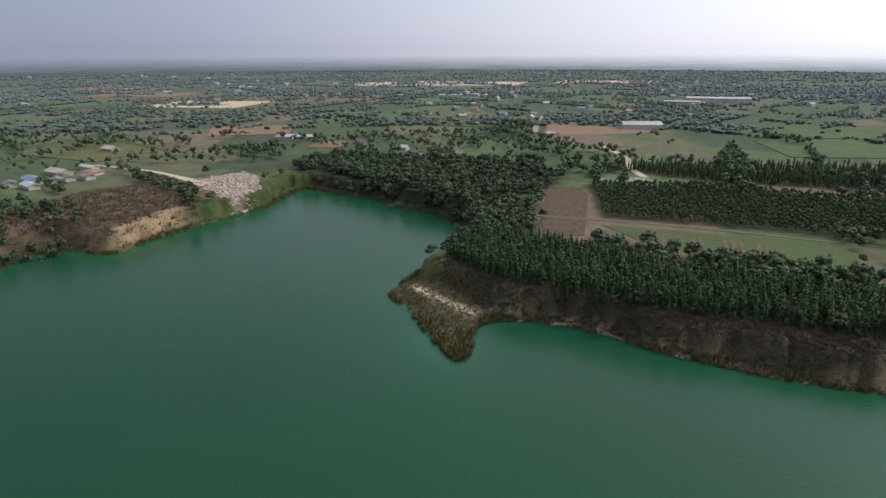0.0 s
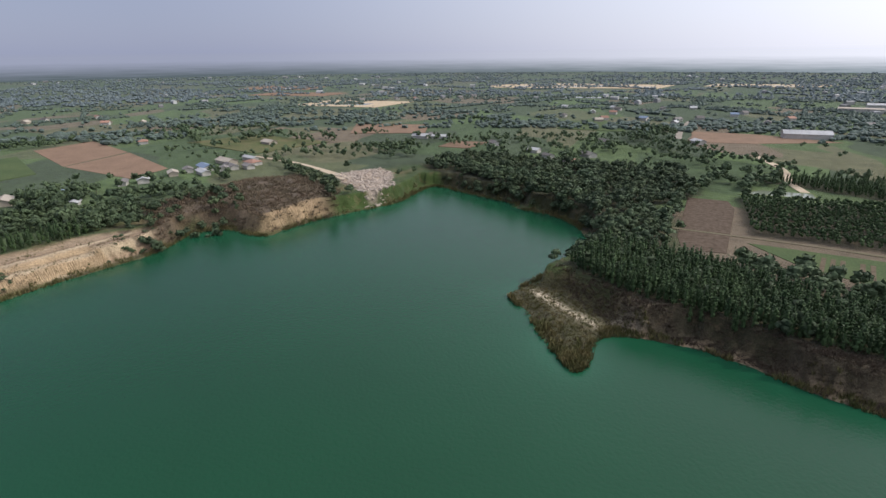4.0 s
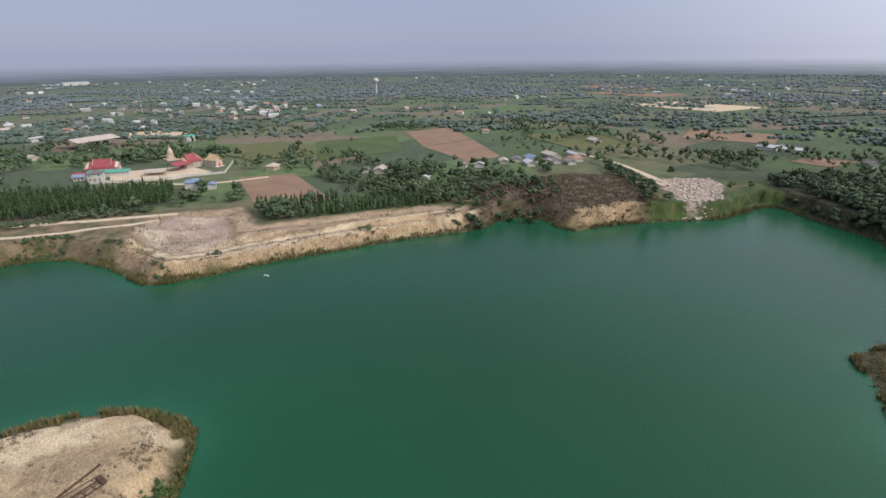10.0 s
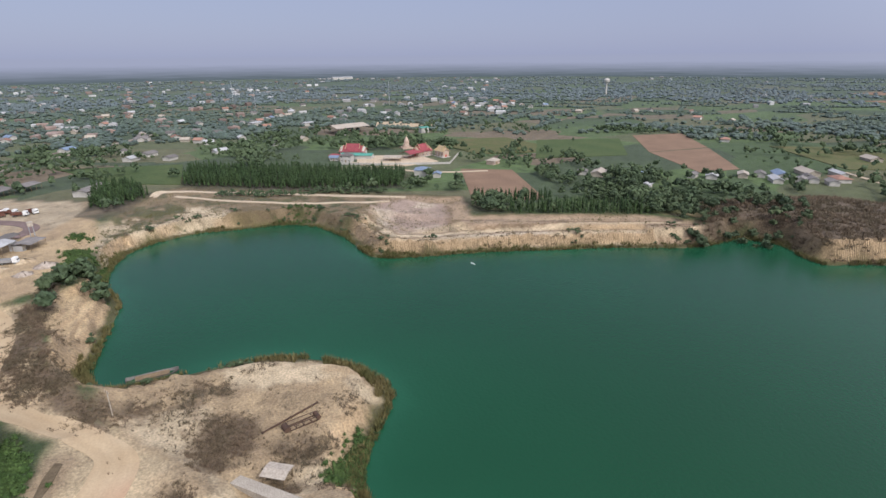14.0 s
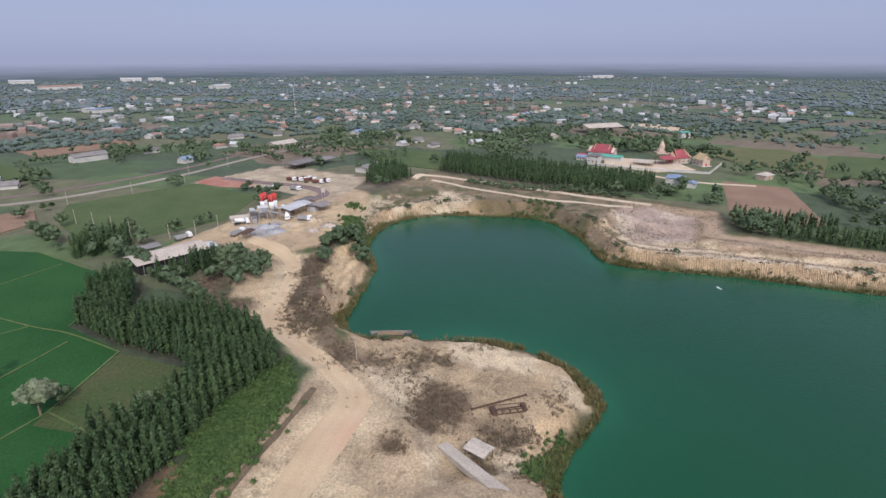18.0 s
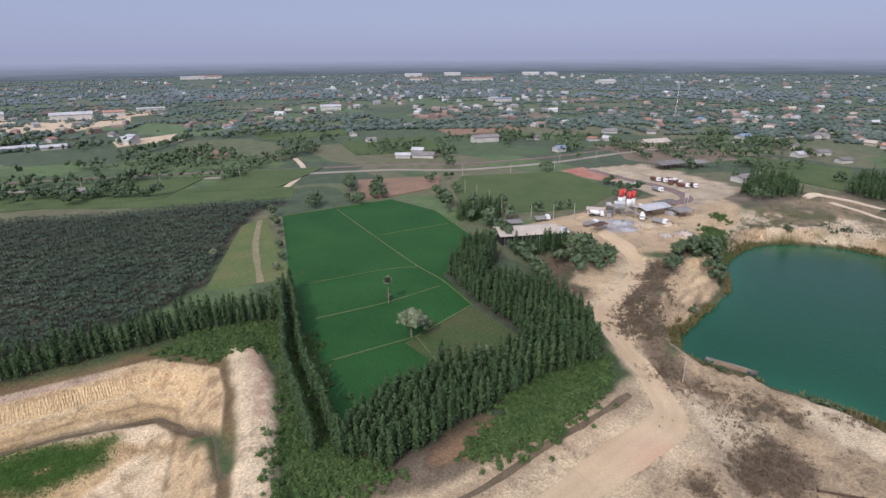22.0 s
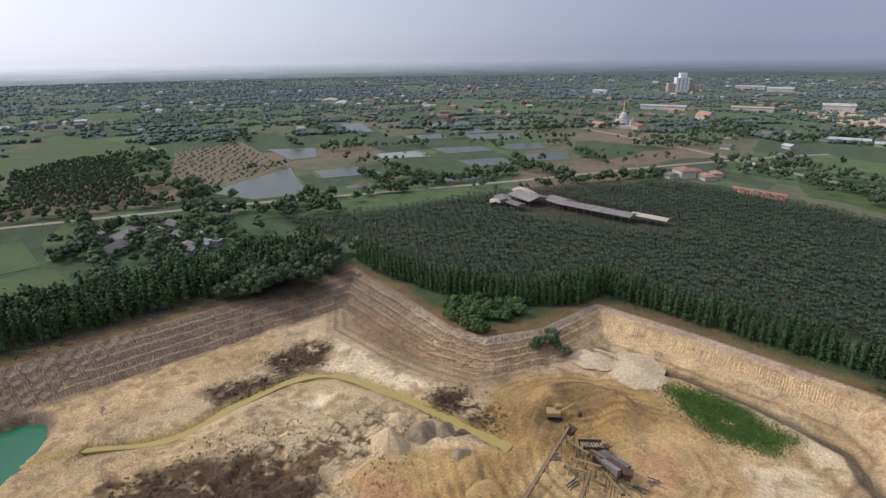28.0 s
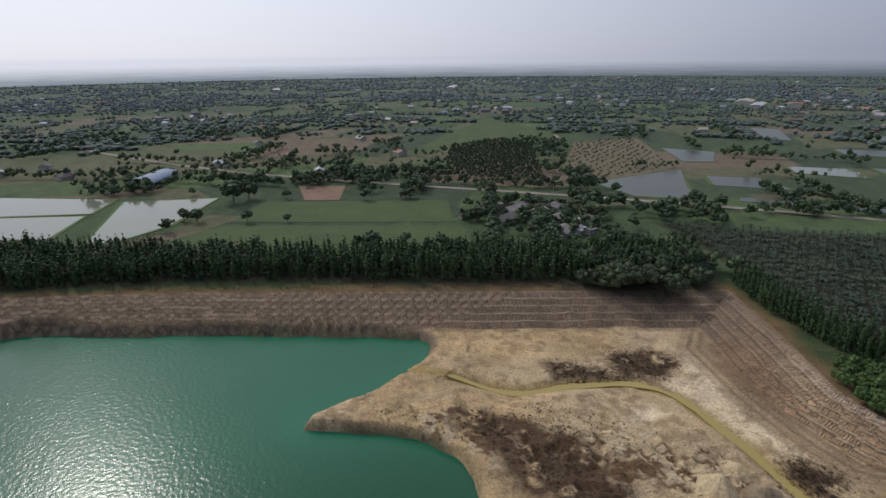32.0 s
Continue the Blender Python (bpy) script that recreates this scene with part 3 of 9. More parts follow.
BANANA_LEAF = leafmat("banana_leaf", (0.026, 0.044, 0.026), (0.044, 0.064, 0.036), 25, 0.5)
PALE_LEAF = leafmat("pale_leaf", (0.17, 0.19, 0.12), (0.08, 0.11, 0.05), 3)
BROWN_LEAF = leafmat("bare_twig", (0.165, 0.120, 0.082), (0.12, 0.10, 0.066), 8)
DARK_LEAF = leafmat("dark_wood_leaf", (0.038, 0.060, 0.032), (0.066, 0.088, 0.042), 18, 0.35)
DARK_TWIG = leafmat("dark_twig", (0.075, 0.056, 0.040), (0.11, 0.085, 0.058), 8)
REED = leafmat("reed_blade", (0.10, 0.105, 0.038), (0.165, 0.135, 0.06), 6)
# distance haze is put into these bluish, paler leaf colours and their sheen
HAZED_LEAF = leafmat("hazed_leaf", (0.050, 0.076, 0.058), (0.074, 0.100, 0.070), 60, 0.25, 0.12)
HAZED_WOOD = leafmat("hazed_wood", (0.066, 0.090, 0.090), (0.088, 0.112, 0.106), 160, 0.2, 0.22)
BARK = mat("bark", (0.22, 0.18, 0.13), (0.14, 0.11, 0.08), 0.9, 2, 0.2, 0.5)
SAND = mat("sand", (0.50, 0.41, 0.29), (0.42, 0.32, 0.21), 0.95, 9, 0.8, 0.5)
TRACK = mat("track_sand", (0.52, 0.43, 0.32), (0.44, 0.35, 0.25), 0.95, 6, 0.6, 0.4)
PADDY = mat("young_rice", (0.012, 0.058, 0.012), (0.020, 0.076, 0.017), 0.8, 22, 0.7, 0.5, 0.2)
FIELD_GREEN = mat("green_field", (0.056, 0.086, 0.032), (0.078, 0.104, 0.040), 0.9, 20, 0.9, 0.5)
FIELD_DRY = mat("dry_field", (0.125, 0.115, 0.055), (0.085, 0.105, 0.04), 0.95, 15, 0.8, 0.5)
FIELD_BROWN = mat("ploughed_soil", (0.235, 0.155, 0.105), (0.19, 0.125, 0.085), 0.95, 16, 0.8, 0.6)
FIELD_RED = mat("red_earth", (0.30, 0.115, 0.085), (0.33, 0.19, 0.14), 0.95, 10, 0.8, 0.5)
MEADOW = mat("meadow_grass", (0.080, 0.118, 0.040), (0.125, 0.128, 0.055), 0.95, 11, 0.8, 0.5)
WORN_GRASS = mat("worn_grass", (0.24, 0.20, 0.12), (0.16, 0.15, 0.08), 0.95, 6, 0.6, 0.4)
ROUGH_PLOT = mat("rough_grass", (0.044, 0.074, 0.023), (0.078, 0.076, 0.036), 0.95, 16, 0.8, 0.6)
BUND = mat("bund_grass", (0.07, 0.115, 0.035), (0.115, 0.13, 0.055), 0.95, 3, 0.5, 0.5)
ROAD = mat("road_concrete", (0.30, 0.265, 0.22), (0.23, 0.20, 0.165), 0.9, 20, 0.5, 0.2)
CONCRETE = mat("concrete", (0.43, 0.38, 0.31), (0.35, 0.305, 0.25), 0.85, 3, 0.3, 0.25)
WHITE_WALL = mat("white_plaster", (0.52, 0.50, 0.46), (0.40, 0.38, 0.35), 0.8, 4, 0.5, 0.1)
GREY_ROOF = mat("fibre_cement_roof", (0.20, 0.185, 0.175), (0.135, 0.125, 0.12), 0.85, 4, 0.4, 0.2, objrand=0.3)
PALE_ROOF = mat("pale_sheet_roof", (0.44, 0.385, 0.315), (0.36, 0.31, 0.26), 0.6, 6, 0.5, 0.1)
WHITE_ROOF = mat("white_sheet_roof", (0.48, 0.48, 0.48), (0.35, 0.35, 0.355), 0.6, 10, 0.6, 0.1)
RED_ROOF = mat("red_tile_roof", (0.30, 0.075, 0.085), (0.23, 0.055, 0.065), 0.7, 3, 0.3, 0.2)
PINK_ROOF = mat("orange_tile_roof", (0.33, 0.19, 0.14), (0.26, 0.15, 0.115), 0.75, 3, 0.3, 0.2, objrand=0.25)
BLUE_ROOF = mat("blue_sheet_roof", (0.20, 0.26, 0.35), (0.16, 0.21, 0.30), 0.5, 3, 0.3, 0.1)
GREEN_ROOF = mat("green_sheet_roof", (0.10, 0.32, 0.26), (0.08, 0.25, 0.2), 0.5, 3, 0.3, 0.1)
GOLD = mat("gilded_trim", (0.55, 0.43, 0.25), (0.45, 0.34, 0.19), 0.5, 2, 0.2, 0.2, 0.5, 0.2)
PINK_STONE = mat("pink_stone", (0.54, 0.42, 0.34), (0.44, 0.32, 0.25), 0.8, 3, 0.3, 0.2)
DARK = mat("dark_opening", (0.02, 0.02, 0.022), (0.03, 0.03, 0.03), 0.5, 2, 0.5, 0)
STEEL = mat("galvanised_steel", (0.55, 0.56, 0.57), (0.45, 0.46, 0.47), 0.4, 3, 0.3, 0.05, 0.5, 0.7)
RUST = mat("rusted_steel", (0.065, 0.043, 0.034), (0.11, 0.066, 0.046), 0.85, 1, 0.2, 0.3)
RED_PAINT = mat("red_paint", (0.48, 0.05, 0.04), (0.42, 0.05, 0.04), 0.5, 2, 0.3, 0)
WHITE_PAINT = mat("white_paint", (0.75, 0.75, 0.74), (0.66, 0.66, 0.65), 0.5, 2, 0.3, 0)
YELLOW_PAINT = mat("yellow_paint", (0.36, 0.26, 0.12), (0.28, 0.21, 0.11), 0.5, 1, 0.2, 0)
GRAVEL_GREY = mat("grey_gravel", (0.28, 0.28, 0.29), (0.36, 0.36, 0.36), 0.95, 3, 0.4, 0.8)
RUBBER = mat("rubber", (0.02, 0.02, 0.02), (0.03, 0.03, 0.03), 0.8, 1, 0.2, 0)
WOOD = mat("weathered_wood", (0.25, 0.18, 0.11), (0.18, 0.13, 0.08), 0.85, 1.5, 0.2, 0.3)
CHALK = mat("white_rubble", (0.46, 0.395, 0.335), (0.33, 0.27, 0.22), 0.95, 4, 0.6, 0.8)
ORCHARD_SOIL = mat("orchard_soil", (0.17, 0.135, 0.095), (0.13, 0.12, 0.07), 0.95, 14, 0.8, 0.6)
SPOIL = mat("grey_spoil", (0.30, 0.235, 0.155), (0.19, 0.145, 0.095), 0.95, 2.5, 0.6, 0.7)
DARK_SOIL = mat("dark_soil", (0.095, 0.072, 0.045), (0.13, 0.10, 0.065), 0.9, 5, 0.6, 0.6)
OCHRE_TRACK = mat("ochre_track", (0.36, 0.245, 0.10), (0.43, 0.30, 0.135), 0.95, 4, 0.6, 0.6)
CREAM_SAND = mat("washed_sand", (0.54, 0.43, 0.27), (0.44, 0.33, 0.185), 0.95, 3, 0.5, 0.6)
DULL_RED = mat("dull_red_paint", (0.15, 0.06, 0.042), (0.12, 0.065, 0.05), 0.6, 2, 0.3, 0)
GREY_TRACK = mat("purple_gravel", (0.20, 0.145, 0.135), (0.15, 0.11, 0.10), 0.95, 8, 0.6, 0.4)
WET_MUD = mat("wet_mud", (0.075, 0.054, 0.038), (0.125, 0.095, 0.072), 0.95, 2.4, 0.8, 0.3, 0.1)


# ---------------------------------------------------------------- mesh helpers
def mesh_np(name, V, F, material, smooth=False, color=None):
    """A mesh from arrays; F holds equal-sided faces."""
    V, F = np.asarray(V, np.float32), np.asarray(F, np.int32)
    me = bpy.data.meshes.new(name)
    k = F.shape[1]
    me.vertices.add(len(V))
    me.vertices.foreach_set("co", V.ravel())
    me.loops.add(F.size)
    me.loops.foreach_set("vertex_index", F.ravel())
    me.polygons.add(len(F))
    me.polygons.foreach_set("loop_start", np.arange(0, F.size, k, dtype=np.int32))
    me.polygons.foreach_set("loop_total", np.full(len(F), k, np.int32))
    me.polygons.foreach_set("use_smooth", np.full(len(F), smooth))
    me.materials.append(material)
    if color is not None:
        a = me.color_attributes.new("soil", "FLOAT_COLOR", "POINT")
        a.data.foreach_set("color", np.asarray(color, np.float32).ravel())
    me.update()
    me.validate()
    return me


def part(name, bm, material, parent=None, label="", smooth=False):
    """Links a bmesh as one mesh object, under parent if given."""
    me = bpy.data.meshes.new(name)
    bm.to_mesh(me)
    bm.free()
    me.materials.append(material)
    if smooth:
        for p in me.polygons:
            p.use_smooth = True
    ob = new(name, me)
    if parent is not None:
        ob.parent = parent
    return tagged(ob, label)


def empty(name, x, y, z=None, turn=0.0, **tags):
    ob = new(name)
    ob.empty_display_size = 0.5
    ob.matrix_world = pose(x, y, at(x, y) if z is None else z, 0, 0, turn)
    return tagged(ob, **tags)


def add_box(bm, x0, y0, z0, x1, y1, z1):
    v = [bm.verts.new(p) for p in ((x0, y0, z0), (x1, y0, z0), (x1, y1, z0), (x0, y1, z0), (x0, y0, z1), (x1, y0, z1), (x1, y1, z1), (x0, y1, z1))]
    for f in ((3, 2, 1, 0), (4, 5, 6, 7), (0, 1, 5, 4), (1, 2, 6, 5), (2, 3, 7, 6), (3, 0, 4, 7)):
        bm.faces.new([v[i] for i in f])
    return v


def box(x0, y0, z0, x1, y1, z1):
    bm = bmesh.new()
    add_box(bm, x0, y0, z0, x1, y1, z1)
    return bm


def add_tube(bm, a, b, ra, rb, sides=8, caps=True):
    a, b = Vector(a), Vector(b)
    q = (b - a).to_track_quat("Z", "Y")
    ring = []
    for c, r in ((a, ra), (b, rb)):
        ring.append([bm.verts.new(c + q @ Vector((r * math.cos(2 * math.pi * i / sides), r * math.sin(2 * math.pi * i / sides), 0))) for i in range(sides)])
    for i in range(sides):
        bm.faces.new((ring[0][i], ring[0][(i + 1) % sides], ring[1][(i + 1) % sides], ring[1][i]))
    if caps:
        bm.faces.new(ring[0][::-1])
        bm.faces.new(ring[1])


def tube(a, b, ra, rb, sides=8):
    bm = bmesh.new()
    add_tube(bm, a, b, ra, rb, sides)
    return bm


def add_slab(bm, quad, t):
    """A thick plate: four corners and its thickness downwards."""
    top = [bm.verts.new(p) for p in quad]
    bot = [bm.verts.new((p[0], p[1], p[2] - t)) for p in quad]
    bm.faces.new(top)
    bm.faces.new(bot[::-1])
    for i in range(4):
        j = (i + 1) % 4
        bm.faces.new((top[j], top[i], bot[i], bot[j]))


SHEETS = [0]


def sheet(name, poly, material, lift=0.14, label="", category="field", kind="structure", cell=0.0, color=None):
    """A piece of land laid over the ground: an outline with a turned-down edge."""
    p = np.asarray(poly, float)
    SHEETS[0] += 1
    lift += 0.005 * SHEETS[0]
    bm = bmesh.new()
    z = [at(x, y) for x, y in p] if cell else [0.0] * len(p)
    top = [bm.verts.new((x, y, h + lift)) for (x, y), h in zip(p, z)]
    low = [bm.verts.new((x, y, h - 0.3)) for (x, y), h in zip(p, z)]
    f = bm.faces.new(top)
    f.normal_update()
    if f.normal.z < 0:
        f.normal_flip()
    for i in range(len(p)):
        j = (i + 1) % len(p)
        bm.faces.new((top[i], top[j], low[j], low[i]))
    bmesh.ops.triangulate(bm, faces=[f])
    bm.normal_update()
    ob = part(name, bm, material)
    return tagged(ob, label, category, "", kind)


def ribbon(name, pts, width, material, lift=0.2, label="", category="road", across=4, n=8, closed=False, kind="structure", edge=0.6, jitter=0.0, level=False, lanes=None):
    """A draped strip along a line, with sides turned down; level strips keep one height across."""
    c = smooth_line(pts, n)
    t = np.gradient(c, axis=0)
    t /= np.linalg.norm(t, axis=1, keepdims=True) + 1e-9
    nrm = np.stack([-t[:, 1], t[:, 0]], 1)
    w = np.broadcast_to(np.interp(np.linspace(0, 1, len(c)), np.linspace(0, 1, np.size(width)), np.atleast_1d(width)), (len(c),)).copy()
    if jitter:
        w *= 1 + jitter * (fbm(c[:, 0], c[:, 1], 7, 2, 31) - 0.5)
    offs = np.concatenate([[-0.5], np.linspace(-0.5, 0.5, across + 1), [0.5]])
    V, col = [], []
    zc = height(c[:, 0], c[:, 1])
    zc = np.convolve(np.pad(zc, 4, mode="edge"), np.ones(9) / 9, "valid") if level else zc
    for k, o in enumerate(offs):
        p = c + nrm * (o * w)[:, None]
        z = (zc if level else height(p[:, 0], p[:, 1])) + (lift if 0 < k < len(offs) - 1 else -edge)
        V.append(np.column_stack([p, z]))
        if lanes is not None:
            col.append(lanes(o * w, np.arange(len(c)), p))
    V = np.stack(V, 1)
    m, k = V.shape[:2]
    idx = np.arange(m * k).reshape(m, k)
    F = np.stack([idx[:-1, :-1], idx[:-1, 1:], idx[1:, 1:], idx[1:, :-1]], -1).reshape(-1, 4)[:, ::-1]
    ob = new(name, mesh_np(name, V.reshape(-1, 3), F, material, False, None if lanes is None else np.stack(col, 1).reshape(-1, 4)))
    return tagged(ob, label, category, "", kind)


# ---------------------------------------------------------------- ground sheet
def axis(lo, hi, step, far, fine):
    """Evenly spaced in the middle, finer over the dig, growing outwards to the horizon."""
    mid = np.concatenate([np.arange(lo, fine[0], step), np.arange(fine[0], fine[1], fine[2]), np.arange(fine[1], hi + step / 2, step)])
    a, s, out = mid[-1], step, []
    while a < far:
        s *= 1.13
        a = min(a + s, far)
        out.append(a)
    b, s, low = lo, step, []
    while b > -far:
        s *= 1.13
        b = max(b - s, -far)
        low.append(b)
    return np.concatenate([low[::-1], mid, out])


SUNNY = np.array((0.465, 0.345, 0.205))
SAND_FILL = [(-134, -36), (-100, -42), (-60, -52), (-30, -34), (-58, 10), (-86, 20), (-112, 2)]


def soil_colours(X, Y, Z):
    """Base colours of the near ground; alpha 0 leaves the field pattern."""
    C = np.zeros(X.shape + (4,))
    n1, n2, n3 = fbm(X, Y, 16, 4, 41), fbm(X, Y, 5, 3, 47), fbm(X, Y, 45, 3, 53)
    green, dry = np.array((0.055, 0.085, 0.024)), np.array((0.15, 0.12, 0.055))
    pale, ochre, brown, chalk = np.array((0.50, 0.405, 0.275)), np.array((0.40, 0.27, 0.115)), np.array((0.135, 0.095, 0.06)), np.array((0.62, 0.53, 0.385))
    tan = np.array((0.36, 0.255, 0.155))

    def lay(k, c):
        k = np.clip(k, 0, 1)[..., None]
        C[..., :3] = C[..., :3] * (1 - k) + c * k
        C[..., 3:] = C[..., 3:] * (1 - k) + k
    jit = (n2 - 0.5) * 8 + (n1 - 0.5) * 10
    lk = lake_d(X, Y)
    # rough grass round the lake
    lay(1 - sstep(28, 60, lk + jit), green * (0.8 + 0.5 * n3[..., None]))
    lay((1 - sstep(20, 45, lk + jit)) * sstep(0.5, 0.62, n1), dry)
    rim = sdf(RIM, X, Y)
    lay((1 - sstep(10, 26, rim + jit * 0.5)), green)
    lay((1 - sstep(2, 9, rim + jit * 0.8)), np.array((0.175, 0.115, 0.05)) * (0.6 + 0.7 * n2[..., None]))
    # bare zones
    k = 1 - sstep(-3, 4, sdf(LEDGE, X, Y) + jit * 0.4)
    lay(k, np.array((0.215, 0.16, 0.095)) * (0.75 + 0.5 * n1[..., None]))
    lay(k * sstep(0.52, 0.6, n2) * 0.8, np.array((0.085, 0.085, 0.04)))
    for poly, c, soft in ((BENCH, np.array((0.37, 0.27, 0.18)), 4), (LEDGE_LOW, pale * np.array((0.92, 0.88, 0.84)), 3), (WEST_SAND, pale, 9), (SAND_PATCH, SUNNY * 1.05, 4), (SPUR, SUNNY * np.array((1.12, 1.12, 1.1)), 3), (SAND_FILL, np.array((0.55, 0.435, 0.275)), 5), (HAUL, np.array((0.55, 0.43, 0.27)), 4), (PENINSULA, SUNNY * 0.95, 4), (YARD_B, SUNNY * 0.98, 6), (YARD, SUNNY * 0.98, 4), (RED_PLOT, pale * 0.8, 4), (RUBBLE, np.array((0.38, 0.31, 0.25)), 5)):
        k = 1 - sstep(-soft * 0.4, soft * 0.6, sdf(poly, X, Y) + jit * 0.35)
        lay(k, c * (0.86 + 0.3 * n1[..., None]))
        lay(k * sstep(0.54, 0.64, n3 * 0.5 + n1 * 0.5) * 0.55, tan)
    lay((1 - sstep(-4, 4, sdf([(-250, -113), (-258, -104), (-242, -88), (-234, -101)], X, Y) + jit * 0.6)) * 0.8, np.array((0.30, 0.30, 0.31)))
    k = 1 - sstep(-2, 2, sdf(PINK_FLAT, X, Y) + jit * 0.4)
    lay(k, np.array((0.38, 0.285, 0.225)) * (0.8 + 0.4 * n1[..., None]))
    lay(k * sstep(0.5, 0.6, n1), np.array((0.52, 0.42, 0.32)))
    lay(np.exp(-(line_dist([(-284, 84), (-262, 80), (-246, 78), (-234, 100), (-216, 150)], X, Y) / 3.0) ** 2) * 0.9, np.array((0.50, 0.42, 0.32)))
    lay(np.exp(-(line_dist([(-276, 122), (-262, 119), (-249, 112), (-238, 134), (-222, 166)], X, Y) / 1.7) ** 2) * 0.7, np.array((0.17, 0.115, 0.08)))
    pen = 1 - sstep(-3, 1, sdf(PENINSULA, X, Y) + jit * 0.3)
    lay(pen * sstep(0.46, 0.54, n1) * 0.85, np.array((0.60, 0.485, 0.32)))
    lay(pen * sstep(0.60, 0.66, fbm(X, Y, 2.6, 2, 44)) * 0.5, np.array((0.26, 0.185, 0.11)))
    for bx, by, br in DRY_PATCHES:
        lay((1 - sstep(0.5 * br, 1.15 * br, np.hypot(X - bx, Y - by) + jit * 0.45)) * sstep(0.34, 0.46, n2) * 0.9, np.array((0.175, 0.125, 0.075)) * (0.7 + 0.6 * n1[..., None]))
    # scrub creeping over the western sand
    wild = sstep(-58, -48, Y) * (1 - sstep(70, 84, Y)) * (1 - sstep(-236, -226, X)) * (1 - sstep(34, 48, lk)) * sstep(5, 8, lk)
    lay(wild * sstep(0.44, 0.52, 0.6 * n1 + 0.4 * n2) * 0.9, np.array((0.155, 0.118, 0.066)) * (0.7 + 0.6 * n2[..., None]))
    lay(wild * sstep(0.53, 0.6, 0.5 * n3 + 0.5 * n2) * 0.8, np.array((0.075, 0.082, 0.032)))
    # washed layers along the western bench
    layer = (1 - sstep(-2, 3, sdf(BENCH, X, Y))) * (1 - sstep(22, 30, lk))
    lay(layer * sstep(0.25, 0.8, np.sin(lk * 1.05 + 2.5 * (n1 - 0.5))) * 0.8, np.array((0.22, 0.15, 0.09)))
    lay(layer * sstep(0.4, 0.9, np.sin(lk * 0.7 + 2 + 2 * (n1 - 0.5))) * 0.7, np.array((0.60, 0.48, 0.32)))
    # dig
    inner = 1 - sstep(-0.6, 0.5, rim)
    n4 = fbm(X, Y, 2.2, 2, 43)
    ruff = 0.4 * n2 + 0.25 * n1 + 0.35 * n4
    lay(inner, np.array((0.52, 0.395, 0.235)) * (0.86 + 0.28 * n1[..., None]))
    lay(inner * sstep(0.47, 0.60, n3), np.array((0.56, 0.45, 0.305)))
    lay(inner * sstep(0.53, 0.58, ruff) * 0.38, np.array((0.36, 0.26, 0.155)))
    lay(inner * sstep(0.60, 0.66, n4 * 0.7 + n1 * 0.3) * 0.45, np.array((0.24, 0.17, 0.10)))
    rough = 1 - sstep(-4, 4, sdf(DIG_ROUGH, X, Y) + jit * 1.2)
    lay(inner * rough * sstep(0.46, 0.52, ruff), brown * np.array((1.15, 1.05, 0.95)))
    lay(inner * rough * sstep(0.56, 0.60, n4) * 0.85, chalk * 0.95)
    for poly in (SCRUB_A, SCRUB_B, SCRUB_C, SCRUB_D, SCRUB_E):
        lay((1 - sstep(-2.5, 2.5, sdf(poly, X, Y) + jit * 0.9)) * sstep(0.34, 0.44, ruff), brown * np.array((0.80, 0.72, 0.66)))
    for poly in (WHITE_A, WHITE_B, WHITE_C, WHITE_D, POCKET):
        lay((1 - sstep(-1.6, 1.6, sdf(poly, X, Y) + jit * 0.5)) * (1 - 0.6 * sstep(0.60, 0.66, n4)), chalk * np.array((1.22, 1.22, 1.26)) * (0.92 + 0.16 * n1[..., None]))
    dr = line_dist(DIG_RAMP, X, Y)
    lay(inner * np.exp(-((dr + jit * 0.2) / 5.5) ** 4) * 0.85, np.array((0.37, 0.28, 0.185)) * (0.85 + 0.3 * n2[..., None]))
    lay(inner * np.exp(-((dr + jit * 0.2) / 5.5) ** 4) * sstep(0.2, 0.9, np.sin(dr * 2.3 + 1)) * 0.6, np.array((0.20, 0.15, 0.10)))
    och = inner * (1 - sstep(-2, 3, sdf(OCHRE, X, Y) + jit * 0.4))
    lay(och, np.array((0.42, 0.295, 0.130)) * (0.88 + 0.24 * n1[..., None]))
    lay(och * (1 - sstep(8, 17, np.hypot(X + 5, (Y + 106) * 0.8) + jit * 0.6)), np.array((0.57, 0.43, 0.235)))
    lay(och * (1 - sstep(2, 8, np.hypot(X + 1, (Y + 107) * 0.7) + jit * 0.5)) * 0.7, np.array((0.52, 0.31, 0.175)))
    lay(och * (1 - sstep(9, 15, np.hypot(X - 14, (Y + 91) * 1.2) + jit * 0.6)) * 0.7, np.array((0.56, 0.44, 0.25)))
    rr = np.hypot(X - 4, (Y + 106) * 1.15)
    rut = (0.5 + 0.5 * np.sin(rr * 2.1 + 7 * (n1 - 0.5))) ** 3
    lay(och * rut * sstep(10, 14, rr) * sstep(0.4, 0.5, n3 * 0.4 + n2 * 0.6) * 0.75, np.array((0.22, 0.14, 0.06)))
    bowl = np.hypot((X - 18) * 0.9, Y + 122)
    lay(och * (1 - sstep(4.5, 7.5, bowl + jit * 0.4)) * 0.85, np.array((0.235, 0.165, 0.085)))
    lay(och * np.exp(-((bowl - 7.0 + jit * 0.2) / 0.8) ** 2) * sstep(-118, -124, Y) * 0.8, np.array((0.12, 0.085, 0.05)))
    lay(och * (1 - sstep(2, 4, np.hypot(X - 25, Y + 112) + jit * 0.3)) * 0.8, np.array((0.21, 0.15, 0.085)))
